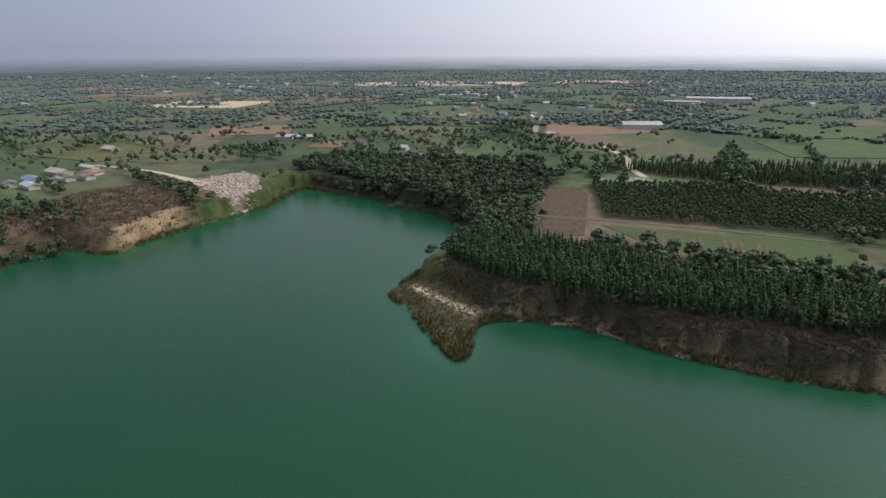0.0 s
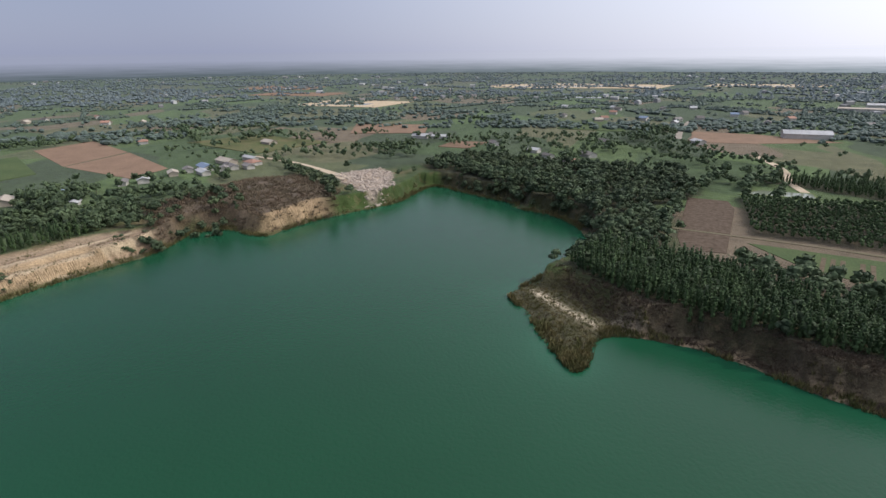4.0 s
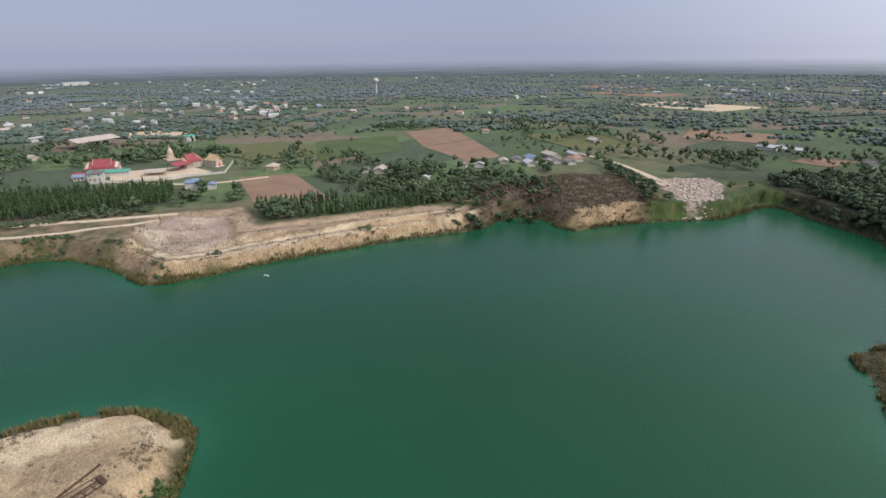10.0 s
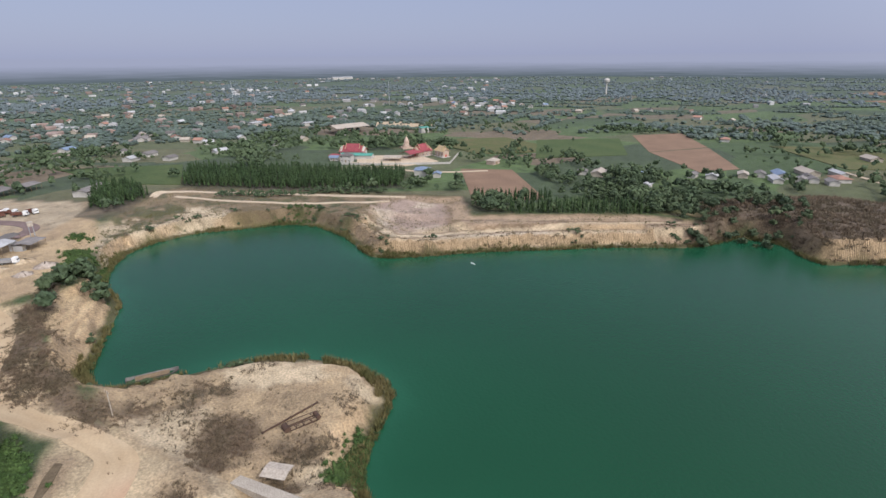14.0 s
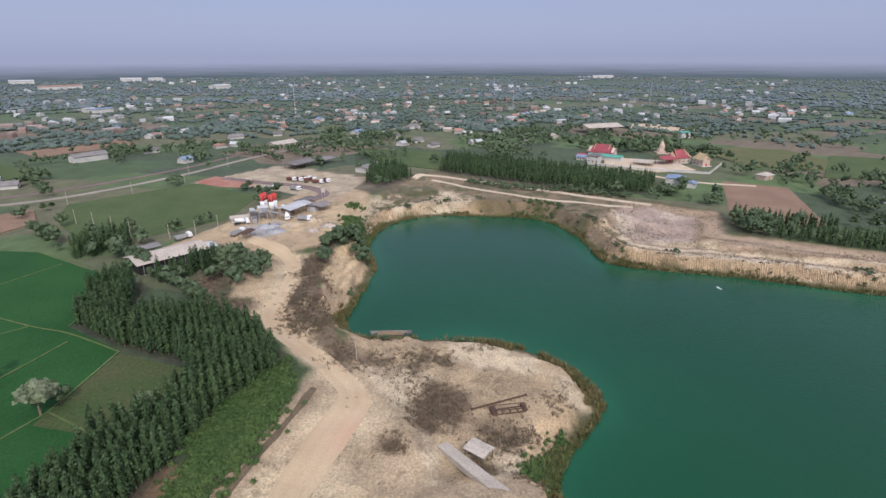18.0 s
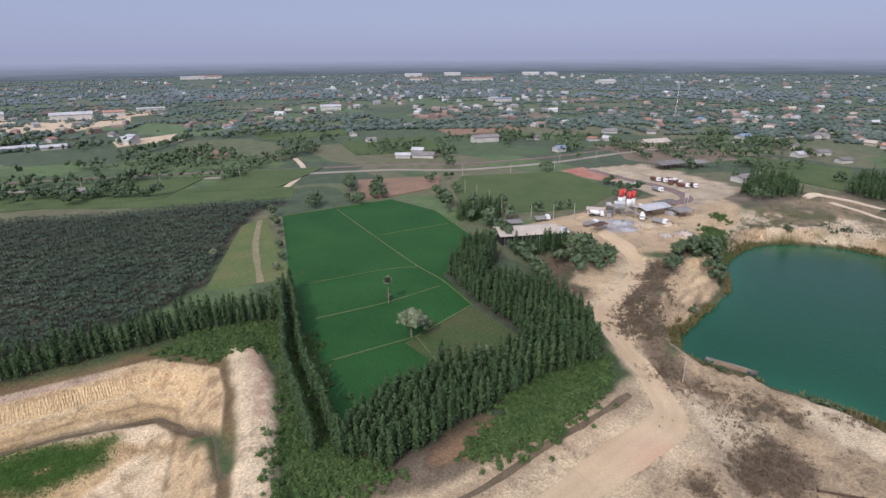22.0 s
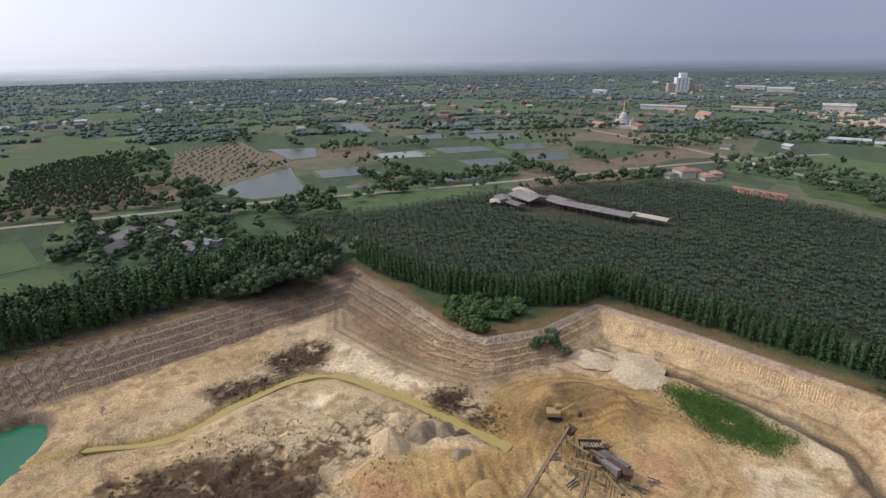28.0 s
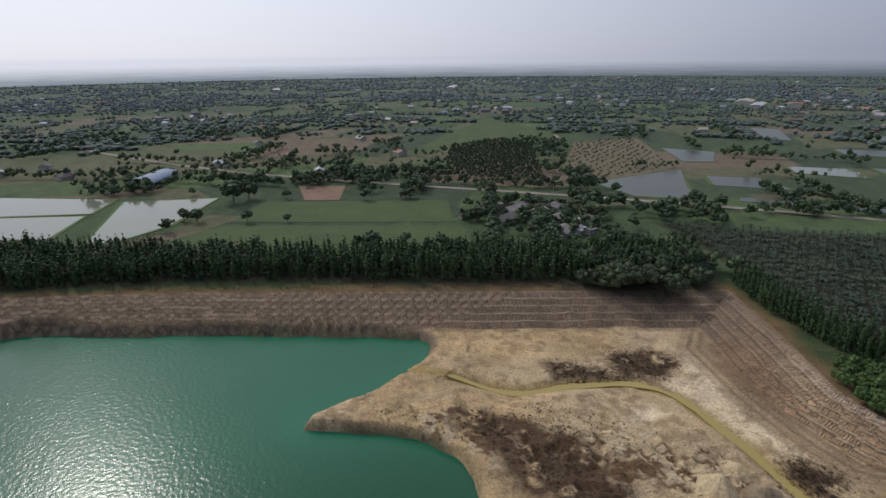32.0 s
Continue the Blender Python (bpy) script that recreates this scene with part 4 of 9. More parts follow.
    # wheel tracks sweep down from the heap past the washing plant
    for pts in ([(40, -116), (33, -104), (29, -92), (26, -80)], [(36, -114), (30, -102), (25, -92), (20, -82)], [(-2, -96), (-6, -88), (-10, -78)]):
        tr = line_dist(smooth_line(pts, 5), X, Y)
        lay(inner * np.exp(-(tr / 3.2) ** 4) * sstep(-0.1, 0.6, np.sin(tr * 3.4)) * 0.7, np.array((0.30, 0.20, 0.085)))
    lay((1 - sstep(-2, 2, sdf(TERRACE, X, Y) + jit * 0.5)) * 0.9, np.array((0.50, 0.365, 0.17)) * (0.85 + 0.3 * n1[..., None]))
    lay((1 - sstep(-2, 2, sdf(TERRACE, X, Y) + jit * 0.5)) * sstep(0.55, 0.95, np.sin(np.hypot(X - 50, Y + 76) * 3.1 + 1.2 + 4 * (n2 - 0.5))) * 0.35, np.array((0.24, 0.16, 0.07)))
    lay((1 - sstep(-2, 3, sdf([(36, -76), (60, -78), (48, -60), (28, -62)], X, Y) + jit)) * 0.7, np.array((0.47, 0.27, 0.16)))
    u = -rim / dig_w(X)
    wall = inner * (1 - sstep(0.93, 1.02, u))
    kw = np.exp(-(line_dist([(-50, -150), (-57, -129), (-52, -117), (-31, -83), (-14, -60), (10, -40)], X, Y) / 12) ** 4)
    kb = sstep(16, 34, X)
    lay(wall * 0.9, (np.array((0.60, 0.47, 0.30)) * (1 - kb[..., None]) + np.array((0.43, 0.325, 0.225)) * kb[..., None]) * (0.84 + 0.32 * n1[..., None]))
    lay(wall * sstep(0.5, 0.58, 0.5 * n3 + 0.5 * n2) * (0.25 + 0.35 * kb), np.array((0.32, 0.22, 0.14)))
    # grey-brown east wall, also darkened in colour for facing away from the sun
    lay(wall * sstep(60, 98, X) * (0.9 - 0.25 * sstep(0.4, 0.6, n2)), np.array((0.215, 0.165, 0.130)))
    lay(inner * (1 - sstep(0.16, 0.26, u + 0.08 * (n2 - 0.5))) * (1 - 0.8 * sstep(50, 95, X)) * (1 - kw), np.array((0.45, 0.365, 0.305)))
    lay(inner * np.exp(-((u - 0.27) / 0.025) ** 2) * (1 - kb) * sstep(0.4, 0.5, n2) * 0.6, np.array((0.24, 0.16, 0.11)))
    lay(wall * np.exp(-((u - 0.70) / 0.05) ** 2) * (1 - kb) * 0.8, np.array((0.66, 0.56, 0.40)))
    # benches: paler on the flats, dark lines just below each lip
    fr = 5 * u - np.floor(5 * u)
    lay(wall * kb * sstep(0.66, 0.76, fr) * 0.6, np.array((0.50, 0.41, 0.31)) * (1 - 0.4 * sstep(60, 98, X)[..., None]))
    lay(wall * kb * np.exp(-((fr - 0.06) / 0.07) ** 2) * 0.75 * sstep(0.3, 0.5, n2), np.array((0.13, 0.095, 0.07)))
    lay(inner * kw * 0.8, np.array((0.60, 0.475, 0.31)) * (0.8 + 0.4 * n1[..., None]))
    lay(inner * kw * sstep(0.56, 0.62, 0.6 * n4 + 0.4 * n2) * 0.7, np.array((0.33, 0.225, 0.14)))
    lay((1 - sstep(-1.5, 1.5, sdf(SUBSLOPE, X, Y) + jit * 0.5)) * 0.85, np.array((0.30, 0.205, 0.135)) * (0.75 + 0.5 * n2[..., None]))
    lay(inner * np.exp(-((u - 1.04) / 0.06) ** 2) * 0.6 * sstep(0.35, 0.5, n2), np.array((0.22, 0.165, 0.10)))
    lay(np.exp(-((line_dist(BERM, X, Y) + jit * 0.25) / 4.8) ** 8), np.array((0.62, 0.49, 0.32)) * (0.85 + 0.3 * n1[..., None]))
    lay(np.exp(-(line_dist([(-66, -126), (-60, -112), (-52, -100)], X, Y) / 2.2) ** 4) * sstep(0.46, 0.54, n2) * 0.6, np.array((0.36, 0.22, 0.15)))
    lay(np.exp(-(line_dist(CHANNEL, X, Y) / 2.4) ** 4) * 0.8, np.array((0.36, 0.27, 0.11)))
    lay(np.exp(-(line_dist(TRENCH, X, Y) / 1.7) ** 4) * 0.85, np.array((0.13, 0.10, 0.065)))
    wx_ = sstep(15, 55, X)[..., None]
    C[..., :3] *= 1 + inner[..., None] * (np.array((-0.04, -0.12, -0.25)) * (1 - wx_) + np.array((0.04, -0.03, -0.15)) * wx_)
    lay((1 - sstep(-2.5, 2.5, sdf(PIT_GRASS, X, Y) + jit * 0.6)) * sstep(0.2, 0.3, n2), np.array((0.062, 0.135, 0.026)) * (0.75 + 0.5 * n2[..., None]))
    for poly in (CREEPERS, UNDERWOOD, RIM_GREEN):
        lay((1 - sstep(-3, 3, sdf(poly, X, Y) + jit)) * sstep(0.3, 0.42, n2), np.array((0.060, 0.105, 0.026)) * (0.75 + 0.5 * n1[..., None]))
    lay(np.exp(-(line_dist([(-41, -111), (-42, -103), (-39, -92)], X, Y) / 2.2) ** 2) * sstep(0.3, 0.5, n2), green)
    lay(1 - sstep(-1, 2, sdf([(-64, -64), (-68, -55), (-89, -57), (-87, -62)], X, Y) + jit) , np.array((0.25, 0.155, 0.085)) * (0.7 + 0.6 * n2[..., None]))
    dl = line_dist([(-58, -54), (-70, -49), (-86, -46), (-106, -41), (-118, -38.5)], X, Y)
    lay(np.exp(-((dl + jit * 0.15) / 3.2) ** 4), np.array((0.40, 0.30, 0.19)) * (0.8 + 0.4 * n2[..., None]))
    # scrub on the lake's south bank and the tracks' shoulders
    for poly in (SHOULDER, BROWN_BANK, KNOLL):
        lay((1 - sstep(-3, 3, sdf(poly, X, Y) + jit)) * sstep(0.24, 0.42, n2), brown * (0.95 + 0.5 * n1[..., None]))
    hill = 1 - sstep(-6, 2, sdf(CLIFF_HILL, X, Y))
    lay(hill, np.array((0.118, 0.088, 0.06)) * (0.75 + 0.5 * n2[..., None]))
    # cliffs and reed fringe
    gx, gy = np.gradient(Z, X[:, 0], axis=0), np.gradient(Z, Y[0], axis=1)
    slope = np.hypot(gx, gy)
    bank = (lk > 2.5) & (lk < 16)
    north = np.maximum(sstep(40, 120, Y - 0.2 * X) * sstep(-60, 20, X), sstep(282, 296, Y))
    patchy = sstep(0.35, 0.47, fbm(X, Y, 26, 2, 59) + 0.25 * (1 - sstep(-2, 6, sdf(BENCH, X, Y))) + 0.3 * (1 - sstep(0, 10, sdf(CLIFF_HILL, X, Y))))
    patchy = patchy * np.where(Y > 200, np.exp(-(np.hypot(X + 136, Y - 276) / 26) ** 4), 1.0)
    lay(np.where(bank, sstep(0.35, 0.7, slope), 0) * (1 - 0.9 * north) * patchy, pale * np.array((0.9, 0.8, 0.7)) * (0.8 + 0.4 * n2[..., None]))
    east = 1 - sstep(0, 14, sdf(EAST_BANK, X, Y))
    lay((1 - sstep(3.0, 5.5, lk + (n2 - 0.5) * 3)) * (1 - east) * (1 - inner), np.array((0.085, 0.08, 0.03)))
    lay((1 - sstep(1.5, 4, lk)) * east, np.array((0.24, 0.18, 0.12)))
    lay(1 - sstep(0, 1.5, lk), np.array((0.16, 0.15, 0.08)))
    spit = 1 - sstep(-2, 4, sdf(SPIT, X, Y))
    lay(spit * 0.95, np.array((0.088, 0.080, 0.040)) * (0.7 + 0.6 * n1[..., None]))
    lay(np.exp(-(line_dist(SPIT_TRACK, X, Y) / 2.4) ** 2) * sstep(0.25, 0.45, n2), chalk)
    nb = sstep(20, 40, X) * sstep(100, 112, Y + 0.0 * X) * (1 - sstep(190, 210, Y))
    lay(nb * (1 - sstep(9, 22, lk + jit)) * 0.8, np.array((0.088, 0.072, 0.050)) * (0.7 + 0.6 * n1[..., None]))
    lay(nb * (1 - sstep(3, 7, lk + jit * 0.4)) * sstep(0.42, 0.55, n2), np.array((0.30, 0.225, 0.14)) * (0.7 + 0.6 * n2[..., None]))
    lay((1 - sstep(14, 26, lk + jit)) * sstep(284, 300, Y) * sstep(-128, -112, X) * (1 - sstep(2, 6, -sdf(RUBBLE, X, Y))), green * (0.7 + 0.5 * n2[..., None]))
    # under the woods the soil is laid darker, darkest below the bananas
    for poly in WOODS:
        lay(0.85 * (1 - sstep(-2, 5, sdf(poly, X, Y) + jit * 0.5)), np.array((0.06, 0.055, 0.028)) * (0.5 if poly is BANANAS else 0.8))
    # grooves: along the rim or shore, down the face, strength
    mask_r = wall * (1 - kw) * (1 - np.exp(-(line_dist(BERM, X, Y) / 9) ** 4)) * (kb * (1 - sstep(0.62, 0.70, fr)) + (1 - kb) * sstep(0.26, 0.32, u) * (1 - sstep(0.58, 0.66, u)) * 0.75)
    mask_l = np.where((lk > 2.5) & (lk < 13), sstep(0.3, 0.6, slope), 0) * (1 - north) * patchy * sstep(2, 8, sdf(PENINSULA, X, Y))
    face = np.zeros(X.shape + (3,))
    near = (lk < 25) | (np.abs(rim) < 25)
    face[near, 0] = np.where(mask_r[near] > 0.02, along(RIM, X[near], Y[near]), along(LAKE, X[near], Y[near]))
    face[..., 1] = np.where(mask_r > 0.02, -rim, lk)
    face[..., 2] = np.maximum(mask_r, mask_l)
    return C, face


DRY_PATCHES = ((-105.2, 8.0, 7), (-94.5, 5.3, 5), (-115.8, -6.2, 8), (-109.3, -9.0, 5), (-140.7, -15.2, 7), (-138.4, -4.5, 4), (-98.8, -15.6, 4), (-138.5, -25.5, 6), (-138.1, -36.0, 5))
PINK_FLAT = [(-297, 84), (-301, 105), (-280, 123), (-248, 110), (-244, 84), (-256, 80), (-278, 80)]
ROUGH = [(122, -30), (112, -52), (98, -74), (80, -92), (58, -100), (44, -98), (50, -76), (72, -52), (92, -40), (108, -28)]
WHITE_C = [(-17, -142), (-30, -137), (-41, -125), (-40, -115), (-33, -123), (-27, -132)]
WHITE_D = [(-18, -114), (-28, -118), (-35, -117), (-41, -106), (-39, -94), (-31, -90), (-26, -95), (-30, -102), (-20, -105)]
POCKET = [(24, -146), (1, -149), (2, -142), (13, -138)]
BENCH = [(-312, 100), (-290, 138), (-251, 125), (-212, 208), (-182, 232), (-176, 214), (-200, 140), (-222, 74), (-248, 62), (-286, 76)]
SCRUB_A = [(112, -105), (104, -119), (97, -121), (94, -110), (101, -101)]
SCRUB_E = [(114, -86), (106, -97), (95, -104), (100, -94), (107, -83)]
SCRUB_B = [(107, -50), (99, -62), (88, -70), (82, -74), (70, -74), (60, -70), (64, -60), (75, -51), (86, -53), (98, -49)]
SCRUB_C = [(58, -107), (56, -113), (49, -116), (46, -108), (52, -103)]
SCRUB_D = [(45, -104), (41, -112), (36, -106), (40, -103)]
WHITE_A = [(101, -127), (93, -128), (75, -117), (62, -116), (53, -117), (66, -107), (82, -110), (90, -104), (92, -115)]
WHITE_B = [(88, -87), (85, -97), (80, -101), (80, -93), (82, -85)]
PIT_GRASS = [(2, -141), (-11, -142), (-30, -129), (-25, -122), (-13, -122), (-3, -131)]
SHOULDER = [(-196, -67), (-212, -66), (-236, -61), (-196, -57), (-187, -51), (-173, -49), (-166, -43), (-146, -39), (-128, -28), (-126, -32), (-141, -47), (-152, -58), (-171, -62)]
BROWN_BANK = [(-130, -10), (-122, 0), (-111, 0), (-106, -10), (-114, -15)]
KNOLL = [(-190, -105), (-216, -97), (-207, -90), (-190, -92), (-167, -84), (-169, -72), (-152, -70), (-147, -81), (-161, -95)]
CREEPERS = [(-60, -100), (-46, -84), (-36, -70), (-52, -66), (-60, -64), (-56, -78), (-66, -96), (-84, -124), (-76, -128)]
UNDERWOOD = [(-72, -56), (-91, -47), (-114, -45), (-128, -50), (-120, -55), (-96, -60), (-90, -56)]
RIM_GREEN = [(-50, -150), (-66, -152), (-86, -138), (-76, -126), (-66, -126), (-58, -136)]
SPIT_TRACK = [(2, 193), (9, 184), (19, 171), (36, 168)]
BELT_NORTH = [(14, 206), (26, 190), (38, 177), (57, 166), (80, 152), (94, 146), (110, 141), (130, 130), (166, 122), (212, 134), (152, 158), (126, 168), (94, 186), (60, 218), (32, 232)]
BELT_EAST = [(236, 78), (217, 17), (190, -42), (160, -99), (131, -163), (149, -186), (183, -113), (212, -47), (246, 18), (284, 86)]
BELT_PADDY = [(-55, -77), (-60, -66), (-78, -63), (-105, -59), (-126, -50), (-144, -63), (-155, -84), (-150, -108), (-176, -119), (-182, -129), (-166, -131), (-146, -121), (-135, -100), (-125, -72), (-103, -70), (-94, -79), (-66, -82)]
BELT_FAR = [(-394, -18), (-352, 46), (-328, 112), (-365, 130), (-415, 59), (-450, -15)]
BELT_FAR_B = [(-350, -66), (-352, -50), (-375, -37), (-408, -50), (-412, -73)]
GROVE = [(146, -117), (124, -140), (123, -165), (150, -188), (175, -158)]
WOOD_NORTH = [(20, 300), (-15, 330), (-68, 374), (-86, 400), (-60, 440), (30, 410), (100, 400), (96, 330), (62, 300), (58, 232), (28, 206), (14, 232), (30, 262)]
BANANAS = [(120, -182), (84, -172), (52, -176), (36, -182), (26, -194), (-5, -182), (-59, -178), (-82, -187), (-122, -236), (-152, -262), (-175, -264), (-142, -293), (-96, -314), (-40, -358), (12, -378), (60, -352), (115, -303), (155, -244), (190, -206), (150, -196)]
YOUNG_A = [(115, 324), (188, 312), (250, 275), (330, 260), (300, 200), (201, 216), (100, 256)]
YOUNG_B = [(135, 380), (260, 360), (420, 330), (400, 280), (260, 300), (190, 330)]
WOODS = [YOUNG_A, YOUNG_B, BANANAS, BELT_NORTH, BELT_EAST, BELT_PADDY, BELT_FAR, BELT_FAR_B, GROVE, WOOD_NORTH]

gx_, gy_ = axis(-330, 262, 1.7, 4950, (-92, 150, 0.6)), axis(-232, 392, 1.7, 4950, (-172, -14, 0.6))
GX, GY = np.meshgrid(gx_, gy_, indexing="ij")
GZ = height(GX, GY)
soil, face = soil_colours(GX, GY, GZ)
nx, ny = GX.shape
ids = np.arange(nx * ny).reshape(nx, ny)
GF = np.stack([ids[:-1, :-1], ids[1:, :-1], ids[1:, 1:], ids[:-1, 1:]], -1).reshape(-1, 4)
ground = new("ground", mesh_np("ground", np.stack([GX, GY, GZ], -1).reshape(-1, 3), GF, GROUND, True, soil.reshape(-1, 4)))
fa = ground.data.attributes.new("face", "FLOAT_VECTOR", "POINT")
fa.data.foreach_set("vector", face.astype(np.float32).ravel())
tagged(ground, "plain of fields with sandy quarry, benches and grassy banks", "ground", kind="structure")

wx, wy = np.meshgrid(np.arange(-322, 250, 4.0), np.arange(-80, 384, 4.0), indexing="ij")
wd = sdf(LAKE, wx, wy) + (fbm(wx, wy, 30, 3, 77) - 0.5) * 14
shal = 0.2 * np.exp(-np.clip(-wd, 0, 200) / 5.0) + 0.10 * np.exp(-np.clip(-wd, 0, 200) / 45.0)
shal = np.clip(shal + 0.55 * sstep(60, 135, wx) * (1 - sstep(30, 120, wy)), 0, 1)
keep = sdf(LAKE, wx, wy) < 9
wid = np.arange(wx.size).reshape(wx.shape)
WF = np.stack([wid[:-1, :-1], wid[1:, :-1], wid[1:, 1:], wid[:-1, 1:]], -1).reshape(-1, 4)
WF = WF[keep.ravel()[WF].any(1)]
lake = new("lake_water", mesh_np("lake_water", np.stack([wx, wy, np.full(wx.shape, WATER)], -1).reshape(-1, 3), WF, LAKE_WATER, True,
                                 np.stack([shal, shal, shal, np.ones_like(shal)], -1).reshape(-1, 4)))
tagged(lake, "still emerald green quarry lake, paler along the shores", "water", kind="structure")

# ---------------------------------------------------------------- fields, ponds, roads
PADDY_POLY = [(-154, -242), (-215, -222), (-213, -186), (-187, -137), (-146, -124), (-133, -100), (-104, -99), (-96, -83), (-80, -80), (-60, -80), (-73, -108), (-106, -166)]
sheet("paddy_field", PADDY_POLY, PADDY, 0.12, "flat vivid green young rice paddy", "field")
for k, (pts, w) in enumerate((([(-181, -230), (-162, -180), (-147, -139), (-142, -121), (-132, -99)], 0.9), ([(-106, -158), (-136, -145), (-146, -137)], 0.5), ([(-92, -132), (-115, -123), (-137, -118)], 0.9),
                              ([(-79, -108), (-104, -99)], 0.9), ([(-163, -179), (-199, -165)], 0.8), ([(-104, -99), (-96, -82)], 1.0), ([(-104, -99), (-132, -99)], 1.2), ([(-215, -222), (-154, -242)], 1.0), ([(-213, -186), (-187, -137), (-146, -124)], 1.0))):
    ribbon("field_bund", pts, w * 0.5, BUND, 0.3, "narrow dry grass bund between rice plots", "bund", 2, 5)
sheet("meadow", [(-131, -243), (-147, -246), (-107, -166), (-80, -181)], MEADOW, 0.12, "dry yellow-green meadow strip with a worn track", "field")
ribbon("meadow_track", [(-142, -244), (-119, -211), (-97, -172)], 2.6, WORN_GRASS, 0.2, "worn sandy track through dry grass", "track", 2, 5, jitter=0.8)
sheet("scrub_plot", [(-99, -99), (-131, -98), (-123, -73), (-102, -72), (-96, -82)], ROUGH_PLOT, 0.12, "rough green plot with low scrub", "field")
sheet("green_field", [(-292, -229), (-348, -181), (-317, -126), (-266, -124), (-236, -150), (-233, -184), (-262, -214)], FIELD_GREEN, 0.12, "large flat field of short green crop", "field")
sheet("ploughed_field", [(-368, 175), (-347, 208), (-262, 181), (-272, 138)], FIELD_BROWN, 0.12, "bare ploughed brown field", "field")
sheet("ploughed_plot", [(-454, 420), (-443, 478), (-360, 424), (-364, 358)], FIELD_BROWN, 0.12, "brown ploughed plot with furrow strips", "field")
sheet("ploughed_plot", [(-362, 357), (-357, 422), (-276, 362), (-280, 326)], FIELD_BROWN, 0.12, "brown ploughed plot with furrow strips", "field")
sheet("red_earth_plot", [(-372, -178), (-362, -158), (-350, -140), (-337, -144), (-340, -162), (-352, -184)], FIELD_RED, 0.12, "red laterite earth yard", "yard")
ribbon("haul_ramp", [(-366, -169), (-353, -138), (-345, -112), (-333, -94), (-320, -87), (-306, -92)], 7, GREY_TRACK, 0.2, "dark gravel haul track across a yard", "track", 2, 6)
sheet("mud_plot", [(87, 323), (107, 317), (105, 299), (80, 228), (63, 231), (65, 249)], WET_MUD, 0.12, "wet brown mud plot with pale puddles", "field")
sheet("vegetable_field", [(93, 243), (192, 207), (168, 174), (140, 186), (105, 214)], FIELD_GREEN, 0.12, "green vegetable field with dark beds", "field")
for k in (0, 1, 2, 4, 5, 8, 9, 10, 12, 13):
    a = np.array((117 + k * 2.9, 228 - k * 1.35))
    ribbon("vegetable_bed", [a, a + np.array((-8, -16))], 1.7, DARK_SOIL, 0.3, "dark turned vegetable bed", "bed", 1, 3)
ribbon("farm_track", [(62, 262), (98, 250), (132, 237), (197, 205), (260, 176)], 1.8, ORCHARD_SOIL, 0.22, "pale farm track beside a plantation", "track", 2, 5)
sheet("bare_plot", [(140, 536), (195, 532), (273, 546), (217, 593), (159, 612)], FIELD_BROWN, 0.15, "bare brown plot by the village", "field")
sheet("orchard_plot", [(433, -338), (427, -413), (295, -328), (276, -240), (313, -237)], ORCHARD_SOIL, 0.12, "brown orchard plot with rows of small trees", "field")
sheet("pasture", [(267, 30), (287, -7), (232, -116), (207, -108)], FIELD_GREEN, 0.12, "flat green pasture", "field")
sheet("pasture", [(292, -10), (327, -31), (283, -131), (240, -115)], FIELD_GREEN, 0.12, "flat green pasture", "field")
sheet("bare_plot", [(362, -58), (348, -86), (312, -73), (321, -54)], FIELD_BROWN, 0.12, "bare brown plot beside the road", "field")
sheet("green_field", [(433, -152), (541, -250), (671, -371), (478, -361), (472, -287)], FIELD_GREEN, 0.12, "large flat light green field", "field")
sheet("earthworks_yard", [(-110, -939), (-199, -947), (-314, -850), (-283, -771), (-205, -728), (-150, -760)], SAND, 0.15, "bare pale earthworks yard by the factory halls", "yard")
sheet("bare_plot", [(-234, -607), (-262, -602), (-251, -558), (-216, -564)], SAND, 0.15, "bare sandy plot beside a white hall", "field")
sheet("bare_plot", [(-223, -475), (-251, -472), (-226, -427), (-213, -439)], FIELD_BROWN, 0.15, "small bare brown plot", "field")
sheet("bare_plot", [(-21, -384), (-51, -369), (-47, -350), (-24, -365)], FIELD_RED, 0.15, "reddish bare plot behind the plantation", "field")
sheet("green_field", [(-60, -420), (-128, -369), (-198, -294), (-182, -272), (-122, -309), (-60, -380)], FIELD_GREEN, 0.15, "long strip of short green crop", "field")


PONDS = []


def pond(poly, material, label):
    PONDS.append(poly)
    p = np.asarray(poly, float)
    c = p.mean(0)
    sheet("pond_bank", c + (p - c) * 1.0 + np.sign(p - c) * 2.0, BUND, 0.10, "earth bank round a fish pond", "bank")
    zz = 0.14 + 0.005 * SHEETS[0]
    bm = bmesh.new()
    f = bm.faces.new([bm.verts.new((x, y, zz)) for x, y in p])
    f.normal_update()
    if f.normal.z < 0:
        f.normal_flip()
    bmesh.ops.triangulate(bm, faces=[f])
    tagged(part("pond_water", bm, material), label, "pond", "", "structure")


